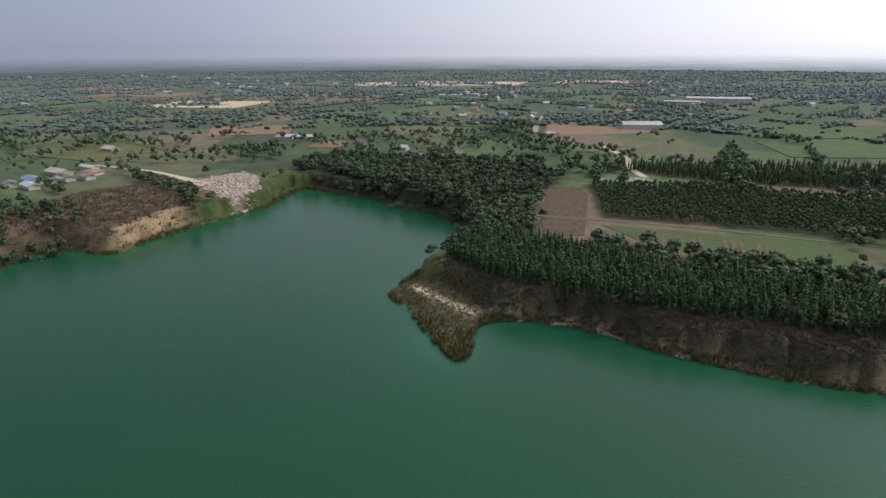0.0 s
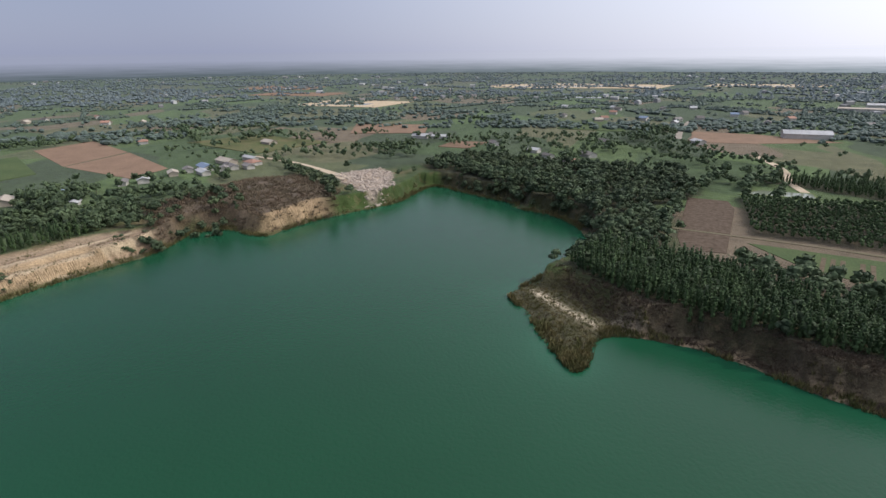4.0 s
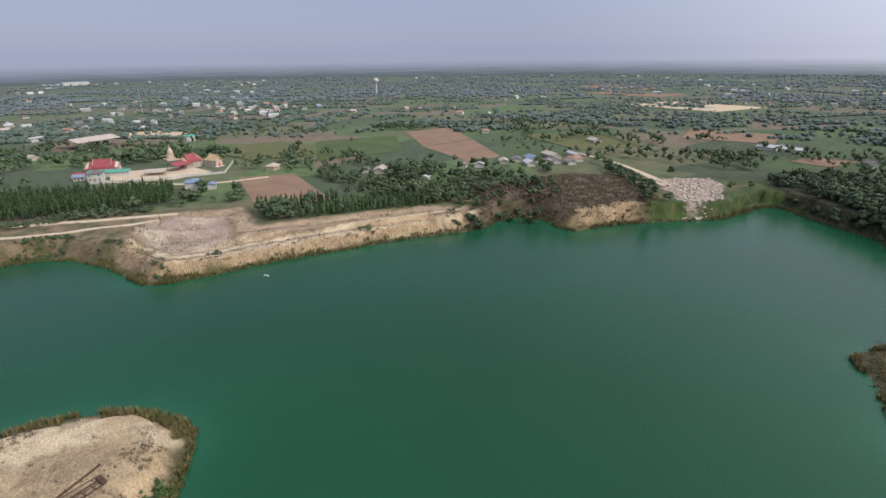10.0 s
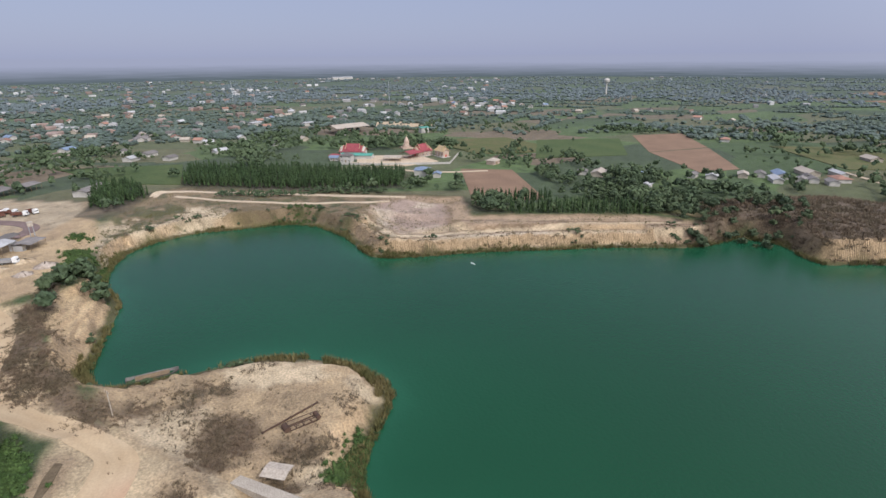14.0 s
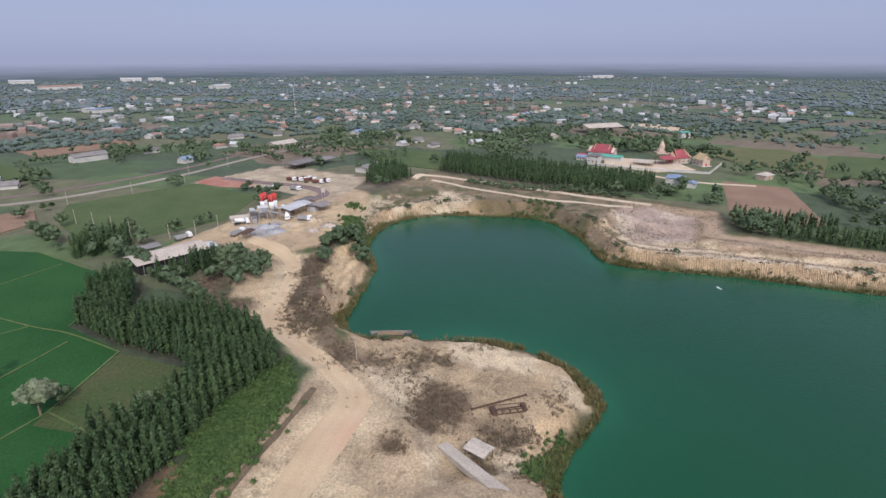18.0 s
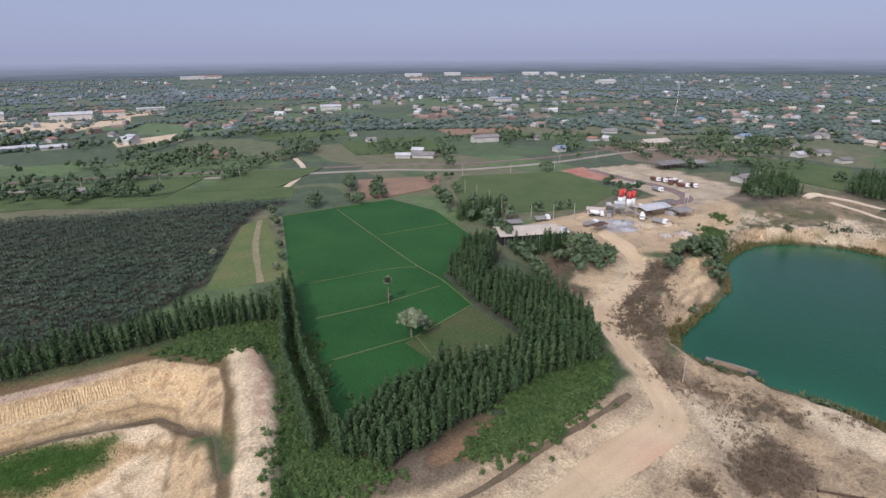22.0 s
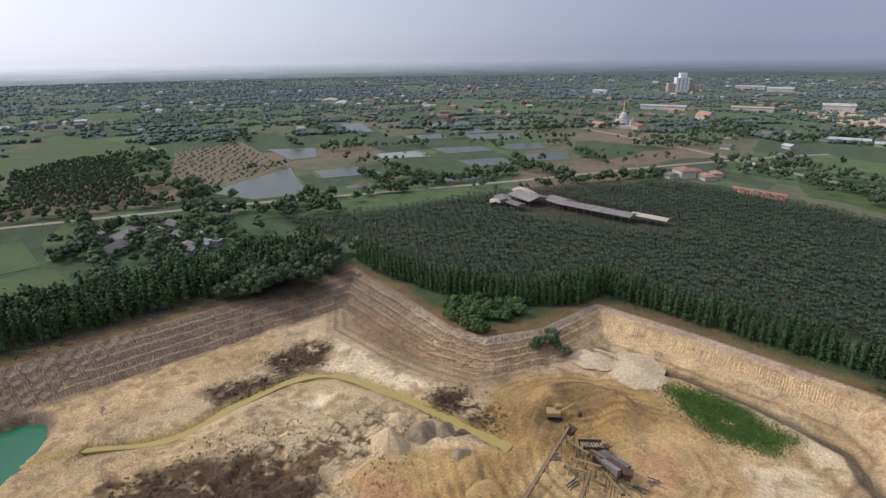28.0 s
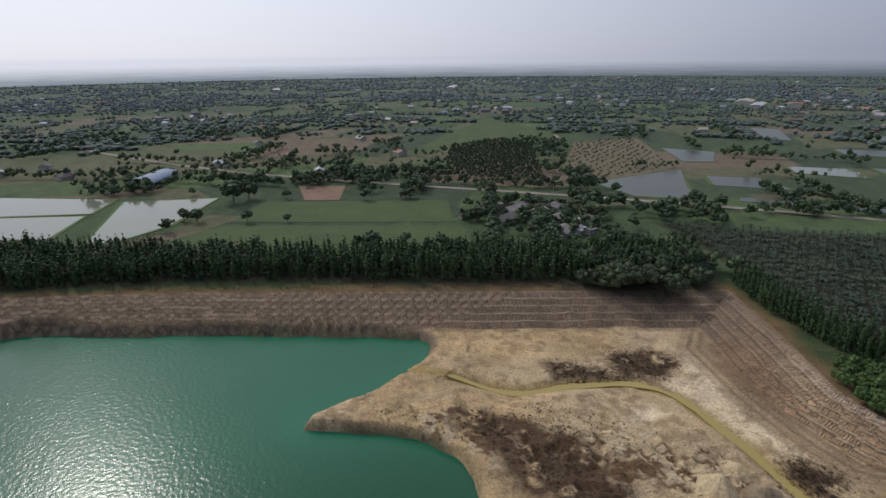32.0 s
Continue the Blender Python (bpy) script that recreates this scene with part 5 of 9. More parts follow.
for poly in ([(278, -238), (283, -256), (286, -323), (243, -282), (218, -263), (240, -236)], [(365, -385), (329, -409), (297, -370), (309, -350)], [(261, -320), (239, -346), (207, -332), (238, -301)],
             [(426, -582), (401, -595), (341, -529), (361, -518)], [(177, -399), (148, -424), (131, -402), (155, -380)], [(141, -444), (105, -472), (95, -437), (122, -420)],
             [(232, -543), (185, -575), (167, -535), (215, -517)], [(323, -620), (283, -666), (260, -627), (292, -587)], [(225, -447), (187, -474), (168, -455), (199, -427)], [(177, -485), (143, -515), (127, -485), (156, -465)],
             [(260, -560), (236, -590), (215, -570), (240, -540)], [(290, -510), (262, -540), (240, -512), (268, -490)], [(250, -660), (215, -690), (195, -660), (230, -640)]):
    pond(poly, POND, "grey fish pond with still water")
pond([(258, -400), (228, -432), (206, -408), (238, -383)], POND_PALE, "pale green fish pond")
pond([(119, 336), (157, 329), (160, 340), (134, 346)], POND_PALE, "shallow pale pond beside a path")
for poly in ([(414, 117), (375, 50), (345, 60), (362, 108)], [(358, 108), (340, 62), (301, 72), (311, 96)], [(366, 45), (350, -7), (300, 19), (280, 43), (287, 54)]):
    pond(poly, POND_PALE, "shallow silvery fish pond with mud patches")
ribbon("canal_water", [(206, -284), (170, -315), (134, -347)], 9, POND, 0.2, "narrow reedy canal beside the road", "water", 1, 6, jitter=0.8)

ribbon("road", [(-97, -539), (-33, -488), (39, -420), (90, -365), (138, -317), (189, -270), (249, -212), (337, -118), (401, -53), (455, -6), (570, 71), (731, 162)], 4.6, ROAD, 0.25, "pale concrete country road", "road", 1, 6)
ribbon("road", [(345, -838), (129, -642), (24, -541), (-32, -477), (-85, -416), (-149, -384), (-205, -340), (-273, -286), (-308, -243), (-374, -204), (-465, -172), (-620, -93), (-759, -27)], 4.8, ROAD, 0.3, "pale country road with grass verges", "road", 1, 6)
ribbon("railway", [(180, -700), (60, -590), (-20, -500), (-130, -425), (-215, -358), (-286, -300), (-330, -255), (-400, -215), (-480, -187), (-640, -104)], 4, GREY_TRACK, 0.28, "single railway line on a gravel bed", "railway", 1, 6)
ribbon("lane", [(-235, 418), (-186, 394), (-150, 366), (-128, 345)], (3, 4, 9), TRACK, 0.25, "pale dirt lane to the rubble tip", "track", 2, 6)
ribbon("lane", [(-460, 95), (-405, 118), (-366, 150), (-352, 190)], 4, TRACK, 0.25, "pale lane past the temple wall", "track", 1, 6)
ribbon("lane", [(172, 470), (172, 414), (160, 372), (157, 332)], 5, TRACK, 0.25, "winding pale dirt path", "track", 2, 6, jitter=0.6)
ribbon("lane", [(-374, -36), (-384, -24), (-352, 32), (-306, 108)], 4.5, TRACK, 0.3, "sandy track along the plantation", "track", 2, 8)
ribbon("lane", [(-370, -23), (-337, 15), (-316, 54), (-301, 96)], 3.2, TRACK, 0.3, "sandy lower track above the lake bank", "track", 2, 8, jitter=0.6)
ribbon("lane", [(-180, -286), (-232, -330), (-260, -380)], 4, TRACK, 0.25, "farm lane", "track", 1, 5)
ribbon("lane", [(133, 556), (150, 620), (178, 700)], 6, ROAD, 0.25, "pale village street", "track", 1, 5)

def haul_lanes(o, i, p):
    f = fbm(p[:, 0], p[:, 1], 9, 3, 91)
    lane = 0.5 + 0.5 * np.cos(o * 2.1 + 4 * (fbm(p[:, 0], p[:, 1], 26, 2, 92) - 0.5))
    k = np.clip(0.35 + 0.22 * lane + 1.1 * (f - 0.5), 0, 1)[:, None]
    c = np.array((0.405, 0.30, 0.185)) * (1 - k) + np.array((0.50, 0.39, 0.255)) * k
    r = (np.exp(-(np.hypot(p[:, 0] + 101, p[:, 1] + 24) / 7) ** 2) * 0.6)[:, None]
    c = c * (1 - r) + np.array((0.46, 0.27, 0.18)) * r
    return np.column_stack([c, np.ones(len(c))])


ribbon("haul_road", [(-40, -36), (-72, -36), (-98, -31), (-116, -28), (-128, -36), (-139, -48), (-151, -59), (-163, -65), (-185, -66), (-206, -71), (-223, -83), (-234, -98), (-244, -113)], (9, 9, 8, 7, 6.5, 6.5, 6.5, 7), LANES, 0.05,
       "broad sandy haul road with wheel ruts", "road", 16, 8, jitter=0.5, edge=0.25, lanes=haul_lanes)
ribbon("ditch", [(-58, -54), (-70, -49), (-86, -46), (-106, -41), (-118, -38.5)], 1.5, DARK_SOIL, 0.12, "dark ditch along the plantation edge", "ditch", 2, 8, jitter=0.9)
ribbon("ditch", TRENCH, 1.5, DARK_SOIL, 0.12, "dark wet trench at the foot of the quarry wall", "ditch", 2, 8, jitter=1.2, level=True)
ribbon("foot_track", [(86, -76), (78, -84), (66, -86), (58, -84)], 1.2, CREAM_SAND, 0.08, "narrow pale track over the quarry floor", "track", 2, 8, jitter=0.6, edge=0.2)
ribbon("channel_water", CHANNEL, (1.5, 1.8, 2.4, 2.6, 2.8, 3.4, 4.4), YELLOW_WATER, 0.4, "muddy yellow drainage channel", "water", 2, 8, jitter=0.9, level=True)


# ---------------------------------------------------------------- plants
def quads(P, N, size, r, flat=0.6):
    """A leaf quad at every point, roughly facing N."""
    n = len(P)
    T = r.normal(size=(n, 3))
    N = N + 0.55 * r.normal(size=(n, 3))
    N /= np.linalg.norm(N, axis=1, keepdims=True) + 1e-9
    T -= N * (T * N).sum(1, keepdims=True)
    T /= np.linalg.norm(T, axis=1, keepdims=True) + 1e-9
    B = np.cross(N, T)
    s = (size * r.uniform(0.6, 1.35, n))[:, None] * 0.5
    V = np.stack([P - T * s, P + B * s * flat, P + T * s, P - B * s * flat], 1)
    return V.reshape(-1, 3), np.arange(4 * n).reshape(n, 4)


def blob(c, rad, r, sub=1, rough=0.25):
    """A rough closed clump, as quads and triangles turned into quads."""
    bm = bmesh.new()
    bmesh.ops.create_icosphere(bm, subdivisions=sub, radius=1)
    V = np.array([v.co[:] for v in bm.verts])
    F = np.array([[v.index for v in f.verts] for f in bm.faces])
    bm.free()
    V = V * (1 + rough * r.normal(size=(len(V), 1))) * np.asarray(rad) + np.asarray(c)
    return V, np.column_stack([F, F[:, 2]])


def join(pieces):
    V, F, o = [], [], 0
    for v, f in pieces:
        V.append(v)
        F.append(f + o)
        o += len(v)
    return np.concatenate(V), np.concatenate(F)


def tri(VF):
    """Quads (some of them folded triangles) as triangles."""
    V, F = VF
    full = F[:, 2] != F[:, 3]
    return V, np.concatenate([F[:, :3], F[full][:, [0, 2, 3]]])


def column_crown(h, w, n, size, seed, lo=0.12):
    """Slender crown of a plantation eucalyptus."""
    r = np.random.default_rng(seed)
    u = r.uniform(0, 1, n) ** 0.85
    a = r.uniform(0, 2 * np.pi, n)
    prof = np.where(u < 0.25, 0.55 + 1.8 * u, np.maximum(1 - ((u - 0.25) / 0.76) ** 1.7, 0.05) ** 0.7)
    lob = 1 + 0.25 * np.sin(3 * a + 9 * u + seed)
    rad = w * prof * lob * r.uniform(0.75, 1.05, n)
    P = np.column_stack([rad * np.cos(a), rad * np.sin(a), h * (lo + (1 - lo) * u)])
    N = np.column_stack([np.cos(a), np.sin(a), 0.5 + u])
    core = []
    for k, (zz, rr) in enumerate(((0.22, 0.58), (0.48, 0.58), (0.70, 0.42))):
        core.append(blob((0, 0, h * zz), (w * rr, w * rr, h * 0.17), r, 1, 0.12))
    return tri(join([quads(P, N, size, r)] + core))


def round_crown(h, w, n, size, seed, clumps=7, sub=1):
    """Spreading crown of several uneven leaf masses."""
    r = np.random.default_rng(seed)
    pieces = []
    for k in range(clumps):
        a = 2 * np.pi * k / clumps + r.uniform(-0.4, 0.4)
        d = w * (0 if k == 0 else r.uniform(0.35, 0.65))
        c = np.array([d * np.cos(a), d * np.sin(a), h * (0.78 if k == 0 else r.uniform(0.45, 0.72))])
        rad = np.array([w * r.uniform(0.42, 0.6)] * 2 + [h * r.uniform(0.17, 0.26)])
        m = max(1, n // clumps)
        D = r.normal(size=(m, 3))
        D[:, 2] = np.abs(D[:, 2]) * 0.9 - 0.25
        D /= np.linalg.norm(D, axis=1, keepdims=True)
        if n:
            pieces.append(quads(c + D * rad * r.uniform(0.85, 1.1, (m, 1)), D, size, r, 0.75))
        pieces.append(blob(c, rad * 0.9, r, sub, 0.14))
    return tri(join(pieces))


def trunk_bm(h, r0, limbs=3, seed=0, spread=1.2):
    r = random.Random(seed)
    bm = bmesh.new()
    add_tube(bm, (0, 0, -0.4), (0.05 * h * (r.random() - 0.5), 0.05 * h * (r.random() - 0.5), h), r0, r0 * 0.4, 6)
    for k in range(limbs):
        a = 2 * math.pi * k / max(limbs, 1) + r.random()
        z0 = h * (0.45 + 0.4 * r.random())
        add_tube(bm, (0, 0, z0), (spread * math.cos(a), spread * math.sin(a), z0 + spread), r0 * 0.45, r0 * 0.15, 5)
    return bm


def trunk_arrays(h, r0):
    bm = trunk_bm(h, r0, 0)
    bmesh.ops.triangulate(bm, faces=bm.faces[:])
    V = np.array([v.co[:] for v in bm.verts])
    bm.verts.index_update()
    F = np.array([[v.index for v in f.verts] for f in bm.faces])
    bm.free()
    return V, F


def tile(templates, XY, scale, Zs=None, seed=1):
    """Joins many plants into one mesh's arrays."""
    r = np.random.default_rng(seed)
    XY = np.asarray(XY, float)
    Zs = height(XY[:, 0], XY[:, 1]) if Zs is None else Zs
    pick = r.integers(0, len(templates), len(XY))
    V, F, o = [], [], 0
    for k, (tv, tf) in enumerate(templates):
        i = np.where(pick == k)[0]
        if not len(i):
            continue
        a = r.uniform(0, 2 * np.pi, len(i))
        s = np.asarray(scale)[i] if np.size(scale) > 1 else np.full(len(i), scale)
        hz = s * r.uniform(0.85, 1.15, len(i))
        c, sn = np.cos(a), np.sin(a)
        x = tv[None, :, 0] * c[:, None] - tv[None, :, 1] * sn[:, None]
        y = tv[None, :, 0] * sn[:, None] + tv[None, :, 1] * c[:, None]
        vv = np.stack([x * s[:, None] + XY[i, 0][:, None], y * s[:, None] + XY[i, 1][:, None], tv[None, :, 2] * hz[:, None] + Zs[i][:, None]], -1)
        V.append(vv.reshape(-1, 3))
        F.append((tf[None] + (np.arange(len(i)) * len(tv))[:, None, None] + o).reshape(-1, 3))
        o += vv.shape[0] * vv.shape[1]
    return np.concatenate(V), np.concatenate(F)


def stuff(name, VF, material, label, category):
    return tagged(new(name, mesh_np(name, VF[0], VF[1], material)), label, category, "", "stuff")


def grid_in(poly, dx, dy, turn=0.0, jit=0.25, seed=3):
    """Planting places in rows inside an outline."""
    r = np.random.default_rng(seed)
    p = np.asarray(poly, float)
    c, s = math.cos(radians(turn)), math.sin(radians(turn))
    R = np.array([[c, -s], [s, c]])
    q = p @ R
    X, Y = np.meshgrid(np.arange(q[:, 0].min(), q[:, 0].max(), dx), np.arange(q[:, 1].min(), q[:, 1].max(), dy))
    X, Y = X + r.normal(size=X.shape) * jit * dx, Y + r.normal(size=X.shape) * jit * dy
    w = np.column_stack([X.ravel(), Y.ravel()]) @ R.T
    return w[sdf(poly, w[:, 0], w[:, 1]) < 0]


def row(pts, step, rows=1, gap=2.5, jit=0.3, seed=4):
    """Planting places along a line, in parallel rows."""
    r = np.random.default_rng(seed)
    p = np.asarray(pts, float)
    L = np.concatenate([[0], np.cumsum(np.linalg.norm(np.diff(p, axis=0), axis=1))])
    u = np.arange(0, L[-1], step)
    x, y = np.interp(u, L, p[:, 0]), np.interp(u, L, p[:, 1])
    t = np.column_stack([np.gradient(x), np.gradient(y)])
    t /= np.linalg.norm(t, axis=1, keepdims=True)
    out = []
    for k in range(rows):
        o = (k - (rows - 1) / 2) * gap
        out.append(np.column_stack([x - t[:, 1] * o, y + t[:, 0] * o]) + r.normal(size=(len(x), 2)) * jit)
    return np.concatenate(out)


def scatter(poly, n, seed, low=0.0, size=18):
    """Uneven scatter inside an outline."""
    r = np.random.default_rng(seed)
    p = np.asarray(poly, float)
    w = np.column_stack([r.uniform(p[:, 0].min(), p[:, 0].max(), n * 6), r.uniform(p[:, 1].min(), p[:, 1].max(), n * 6)])
    w = w[sdf(poly, w[:, 0], w[:, 1]) < 0]
    if low:
        w = w[fbm(w[:, 0], w[:, 1], size, 3, seed) > low]
    return w[:n]


# templates, about unit scale in metres
EUC = [column_crown(11.0, 1.5, 170, 0.72, 10 + k, 0.03) for k in range(4)]
EUC_MID = [column_crown(11.0, 1.6, 44, 1.15, 20 + k, 0.05) for k in range(3)]
EUC_YOUNG = [round_crown(5.0, 1.7, 16, 1.1, 25 + k, 2) for k in range(3)]
TRUNK = trunk_arrays(4.0, 0.16)
BROAD = [round_crown(8, 3.6, 190, 1.0, 30 + k, 8) for k in range(4)]
BROAD_MID = [round_crown(8, 3.8, 44, 1.8, 40 + k, 4) for k in range(4)]


def lump(seed):
    """A rough eight-sided far crown."""
    r = np.random.default_rng(seed)
    V = np.array([(4.6, 0, 1.5), (0, 4.0, 1.8), (-4.6, 0, 1.4), (0, -4.0, 2.0), (0.4, 0.3, 4.2), (0, 0, -1)]) * (1 + 0.2 * r.normal(size=(6, 3)))
    return V, np.array([(0, 1, 4), (1, 2, 4), (2, 3, 4), (3, 0, 4), (1, 0, 5), (2, 1, 5), (3, 2, 5), (0, 3, 5)])


BUSH_FAR = [lump(70 + k) for k in range(8)]
BROAD_LIGHT = [round_crown(8, 3.8, 8, 2.6, 45 + k, 2) for k in range(4)]
BROAD_FAR = [tri(blob((0, 0, 2.4), (4.3, 3.7, 2.7), np.random.default_rng(50 + k), 1, 0.2)) for k in range(5)]
SHRUB = [round_crown(2.2, 1.6, 66, 0.42, 60 + k, 3) for k in range(3)]


def eucalyptus_things(XY, scales, group):
    """Single trees with trunk and crown, sharing their meshes."""
    crowns = [mesh_np("crown", *v, EUC_LEAF) for v in EUC]
    trunk = None
    for i, ((x, y), s) in enumerate(zip(XY, scales)):
        ob = empty("eucalyptus_tree", x, y, None, (i * 77) % 360, label="slender green plantation eucalyptus tree", category="tree", group=group)
        ob.scale = (s, s, s)
        if trunk is None:
            trunk = part("trunk", trunk_bm(4.5, 0.15, 3, 5), BARK, ob, "pale bare bark").data
        else:
            t = new("trunk", trunk)
            t.parent = ob
        c = new("crown", crowns[i % len(crowns)])
        c.parent = ob


row_a = row([(-100, -157), (-71, -109), (-57, -78)], 1.6, 1, 0, 0.25, 5)
row_b = row([(-95, -154), (-67, -112), (-52, -80)], 1.6, 1, 0, 0.25, 6)
belt_p = grid_in(BELT_PADDY, 1.9, 2.0, 28, 0.18, 7)
belt_p = belt_p[np.argsort(np.hypot(belt_p[:, 0] + 40, belt_p[:, 1] + 40))]
near_p = np.concatenate([row_a, row_b, belt_p[:170]])
eucalyptus_things(near_p, rng.uniform(0.66, 0.92, len(near_p)), "plantation trees by the paddy")
more = belt_p[170:]
pitrow = np.concatenate([row([(26, -185), (-5, -173), (-39, -163), (-67, -155), (-88, -141)], 2.2, 3, 2.6, 0.4, 8),
                         row([(122, -176), (100, -166), (74, -160), (50, -164)], 2.2, 3, 2.6, 0.4, 9), row([(50, -164), (34, -170), (26, -185)], 2.0, 4, 2.4, 0.4, 10),
                         grid_in([(-202, -162), (-219, -148), (-236, -159), (-215, -171)], 3, 3, 20), grid_in([(-178, -116), (-192, -110), (-205, -105), (-202, -98), (-190, -104)], 2.6, 2.6, 10)])
stuff("eucalyptus_belt", tile(EUC, np.concatenate([more, pitrow]), rng.uniform(0.68, 0.95, len(more) + len(pitrow)), seed=11), EUC_LEAF, "dense rows of slender green eucalyptus", "trees")
stuff("eucalyptus_trunks", tile([TRUNK], np.concatenate([more, pitrow]), 1.0, seed=11), BARK, "thin pale eucalyptus trunks in rows", "tree trunks")
far_e = np.concatenate([grid_in(BELT_EAST, 2.9, 2.9, 24, 0.25, 12), grid_in(BELT_NORTH, 2.3, 2.3, -28, 0.3, 13)])
stuff("eucalyptus_plantation", tile(EUC_MID, far_e, np.where(far_e[:, 1] > 100, 0.72, 0.95) * rng.uniform(0.8, 1.12, len(far_e)), seed=14), EUC_LEAF, "dense dark plantation of eucalyptus on the bank", "trees")
far_w = np.concatenate([grid_in(BELT_FAR, 3.4, 3.4, 58, 0.2, 15), grid_in(BELT_FAR_B, 3.4, 3.4, 58, 0.2, 16), row([(-275, 140), (-264, 160), (-257, 182)], 2.6, 2, 3, 0.5, 17),
                        row([(-246, 150), (-232, 180), (-214, 214)], 3.2, 3, 3.4, 0.9, 18)])
stuff("eucalyptus_plantation", tile(EUC_MID, far_w, rng.uniform(0.62, 0.85, len(far_w)), seed=19), EUC_LEAF, "dark green plantation belt across the lake", "trees")
low_row = row([(-362, 4), (-346, 36), (-340, 62), (-321, 100)], 2.8, 3, 3.4, 0.7, 191)
stuff("orchard_row", tile(SHRUB, low_row, rng.uniform(0.8, 1.5, len(low_row)), seed=192), TREE_LEAF, "low green fruit trees along the plantation", "trees")
young = grid_in(YOUNG_A, 2.9, 2.1, -22, 0.2, 20)
stuff("young_plantation", tile(EUC_YOUNG, young, rng.uniform(0.62, 0.95, len(young)), seed=21), EUC_LEAF, "young plantation trees in straight rows", "trees")
young = grid_in(YOUNG_B, 3.6, 3.2, -15, 0.3, 22)
stuff("young_plantation", tile(EUC_MID, young, rng.uniform(0.5, 0.8, len(young)), seed=23), EUC_LEAF, "green plantation trees beyond the pond", "trees")

# banana plantation
def banana(seed):
    r = np.random.default_rng(seed)
    V, F, o = [], [], 0
    for k in range(7):
        a, L, w, lift = k * 2.4 + r.uniform(-0.3, 0.3), r.uniform(1.3, 1.9), r.uniform(0.22, 0.32), r.uniform(0.7, 1.3)
        d, q = np.array([np.cos(a), np.sin(a), 0]), np.array([-np.sin(a), np.cos(a), 0])
        pts = []
        for u in (0.0, 0.4, 0.75, 1.0):
            c = np.array([0, 0, 2.0]) + d * L * u + np.array([0, 0, 1]) * lift * (1.6 * u - 1.5 * u * u)
            ww = w * (0.3 if u in (0.0,) else 1.0 if u < 0.9 else 0.25)
            pts += [c - q * ww, c + q * ww]
        V += pts
        for m in range(3):
            b = o + 2 * m
            F += [[b, b + 1, b + 3], [b, b + 3, b + 2]]
        o += 8
    V += [np.array([0.14 * np.cos(t), 0.14 * np.sin(t), z]) for z in (-0.2, 2.1) for t in (0, 2.1, 4.2)]
    for m in range(3):
        b, c = o + m, o + (m + 1) % 3
        F += [[b, c, c + 3], [b, c + 3, b + 3]]
    return np.array(V), np.array(F)


BARN_YARD = [(104, -290), (84, -318), (64, -306), (6, -282), (10, -264), (34, -260), (84, -268)]
ban = grid_in(BANANAS, 3.5, 3.2, 32, 0.10, 24)
ban = ban[sdf(BARN_YARD, ban[:, 0], ban[:, 1]) > 1]
stuff("banana_plants", tile([banana(k) for k in range(5)], ban, rng.uniform(0.9, 1.3, len(ban)), seed=25), BANANA_LEAF, "dark green banana plants in close rows", "plants")

# woods, hedges and scattered trees
def tuft(seed):
    r = np.random.default_rng(seed)
    n = 9
    a, l = r.uniform(0, 6.28, n), r.uniform(0.5, 1.0, n)
    V, F = [], []
    for k in range(n):
        d = np.array([np.cos(a[k]), np.sin(a[k]), 0])
        q = np.array([-d[1], d[0], 0]) * 0.12
        b = d * r.uniform(0, 0.45)
        V += [b - q, b + q, b + d * 0.5 * l[k] + np.array([0, 0, 1.5 * l[k]])]
        F.append([3 * k, 3 * k + 1, 3 * k + 2])
    return np.array(V), np.array(F)


def twigs(seed):
    """Low brushy shrub of thin upright blades."""
    r = np.random.default_rng(seed)
    n = 26
    V, F = [], []
    for k in range(n):
        a, t = r.uniform(0, 6.28), r.uniform(0, 1) ** 0.5 * 0.9
        b = np.array([t * np.cos(a), t * np.sin(a), -0.1])
        d = r.normal(size=3) * 0.35 + np.array([np.cos(a) * t * 0.5, np.sin(a) * t * 0.5, 0.8 - 0.4 * t])
        q = np.cross(d, r.normal(size=3))
        q *= 0.13 / (np.linalg.norm(q) + 1e-6)
        V += [b - q, b + q, b + d]
        F.append([3 * k, 3 * k + 1, 3 * k + 2])
    return np.array(V), np.array(F)


def bush(seed):
    """Leafy bush: a low dome of small leaf sprays over a dark heart."""
    r = np.random.default_rng(seed)
    n = 54
    D = r.normal(size=(n, 3))
    D[:, 2] = np.abs(D[:, 2]) * 0.9
    D /= np.linalg.norm(D, axis=1, keepdims=True)
    P = D * np.array((1.35, 1.35, 1.5)) * r.uniform(0.55, 1.1, (n, 1)) * (1 + 0.25 * np.sin(3 * np.arctan2(D[:, 1], D[:, 0]) + seed))[:, None] + np.array((0, 0, 0.3))
    return tri(join([quads(P, D + np.array((0, 0, 0.5)), 0.62, r, 0.6), blob((0, 0, 0.5), (0.8, 0.8, 0.8), r, 1, 0.2)]))


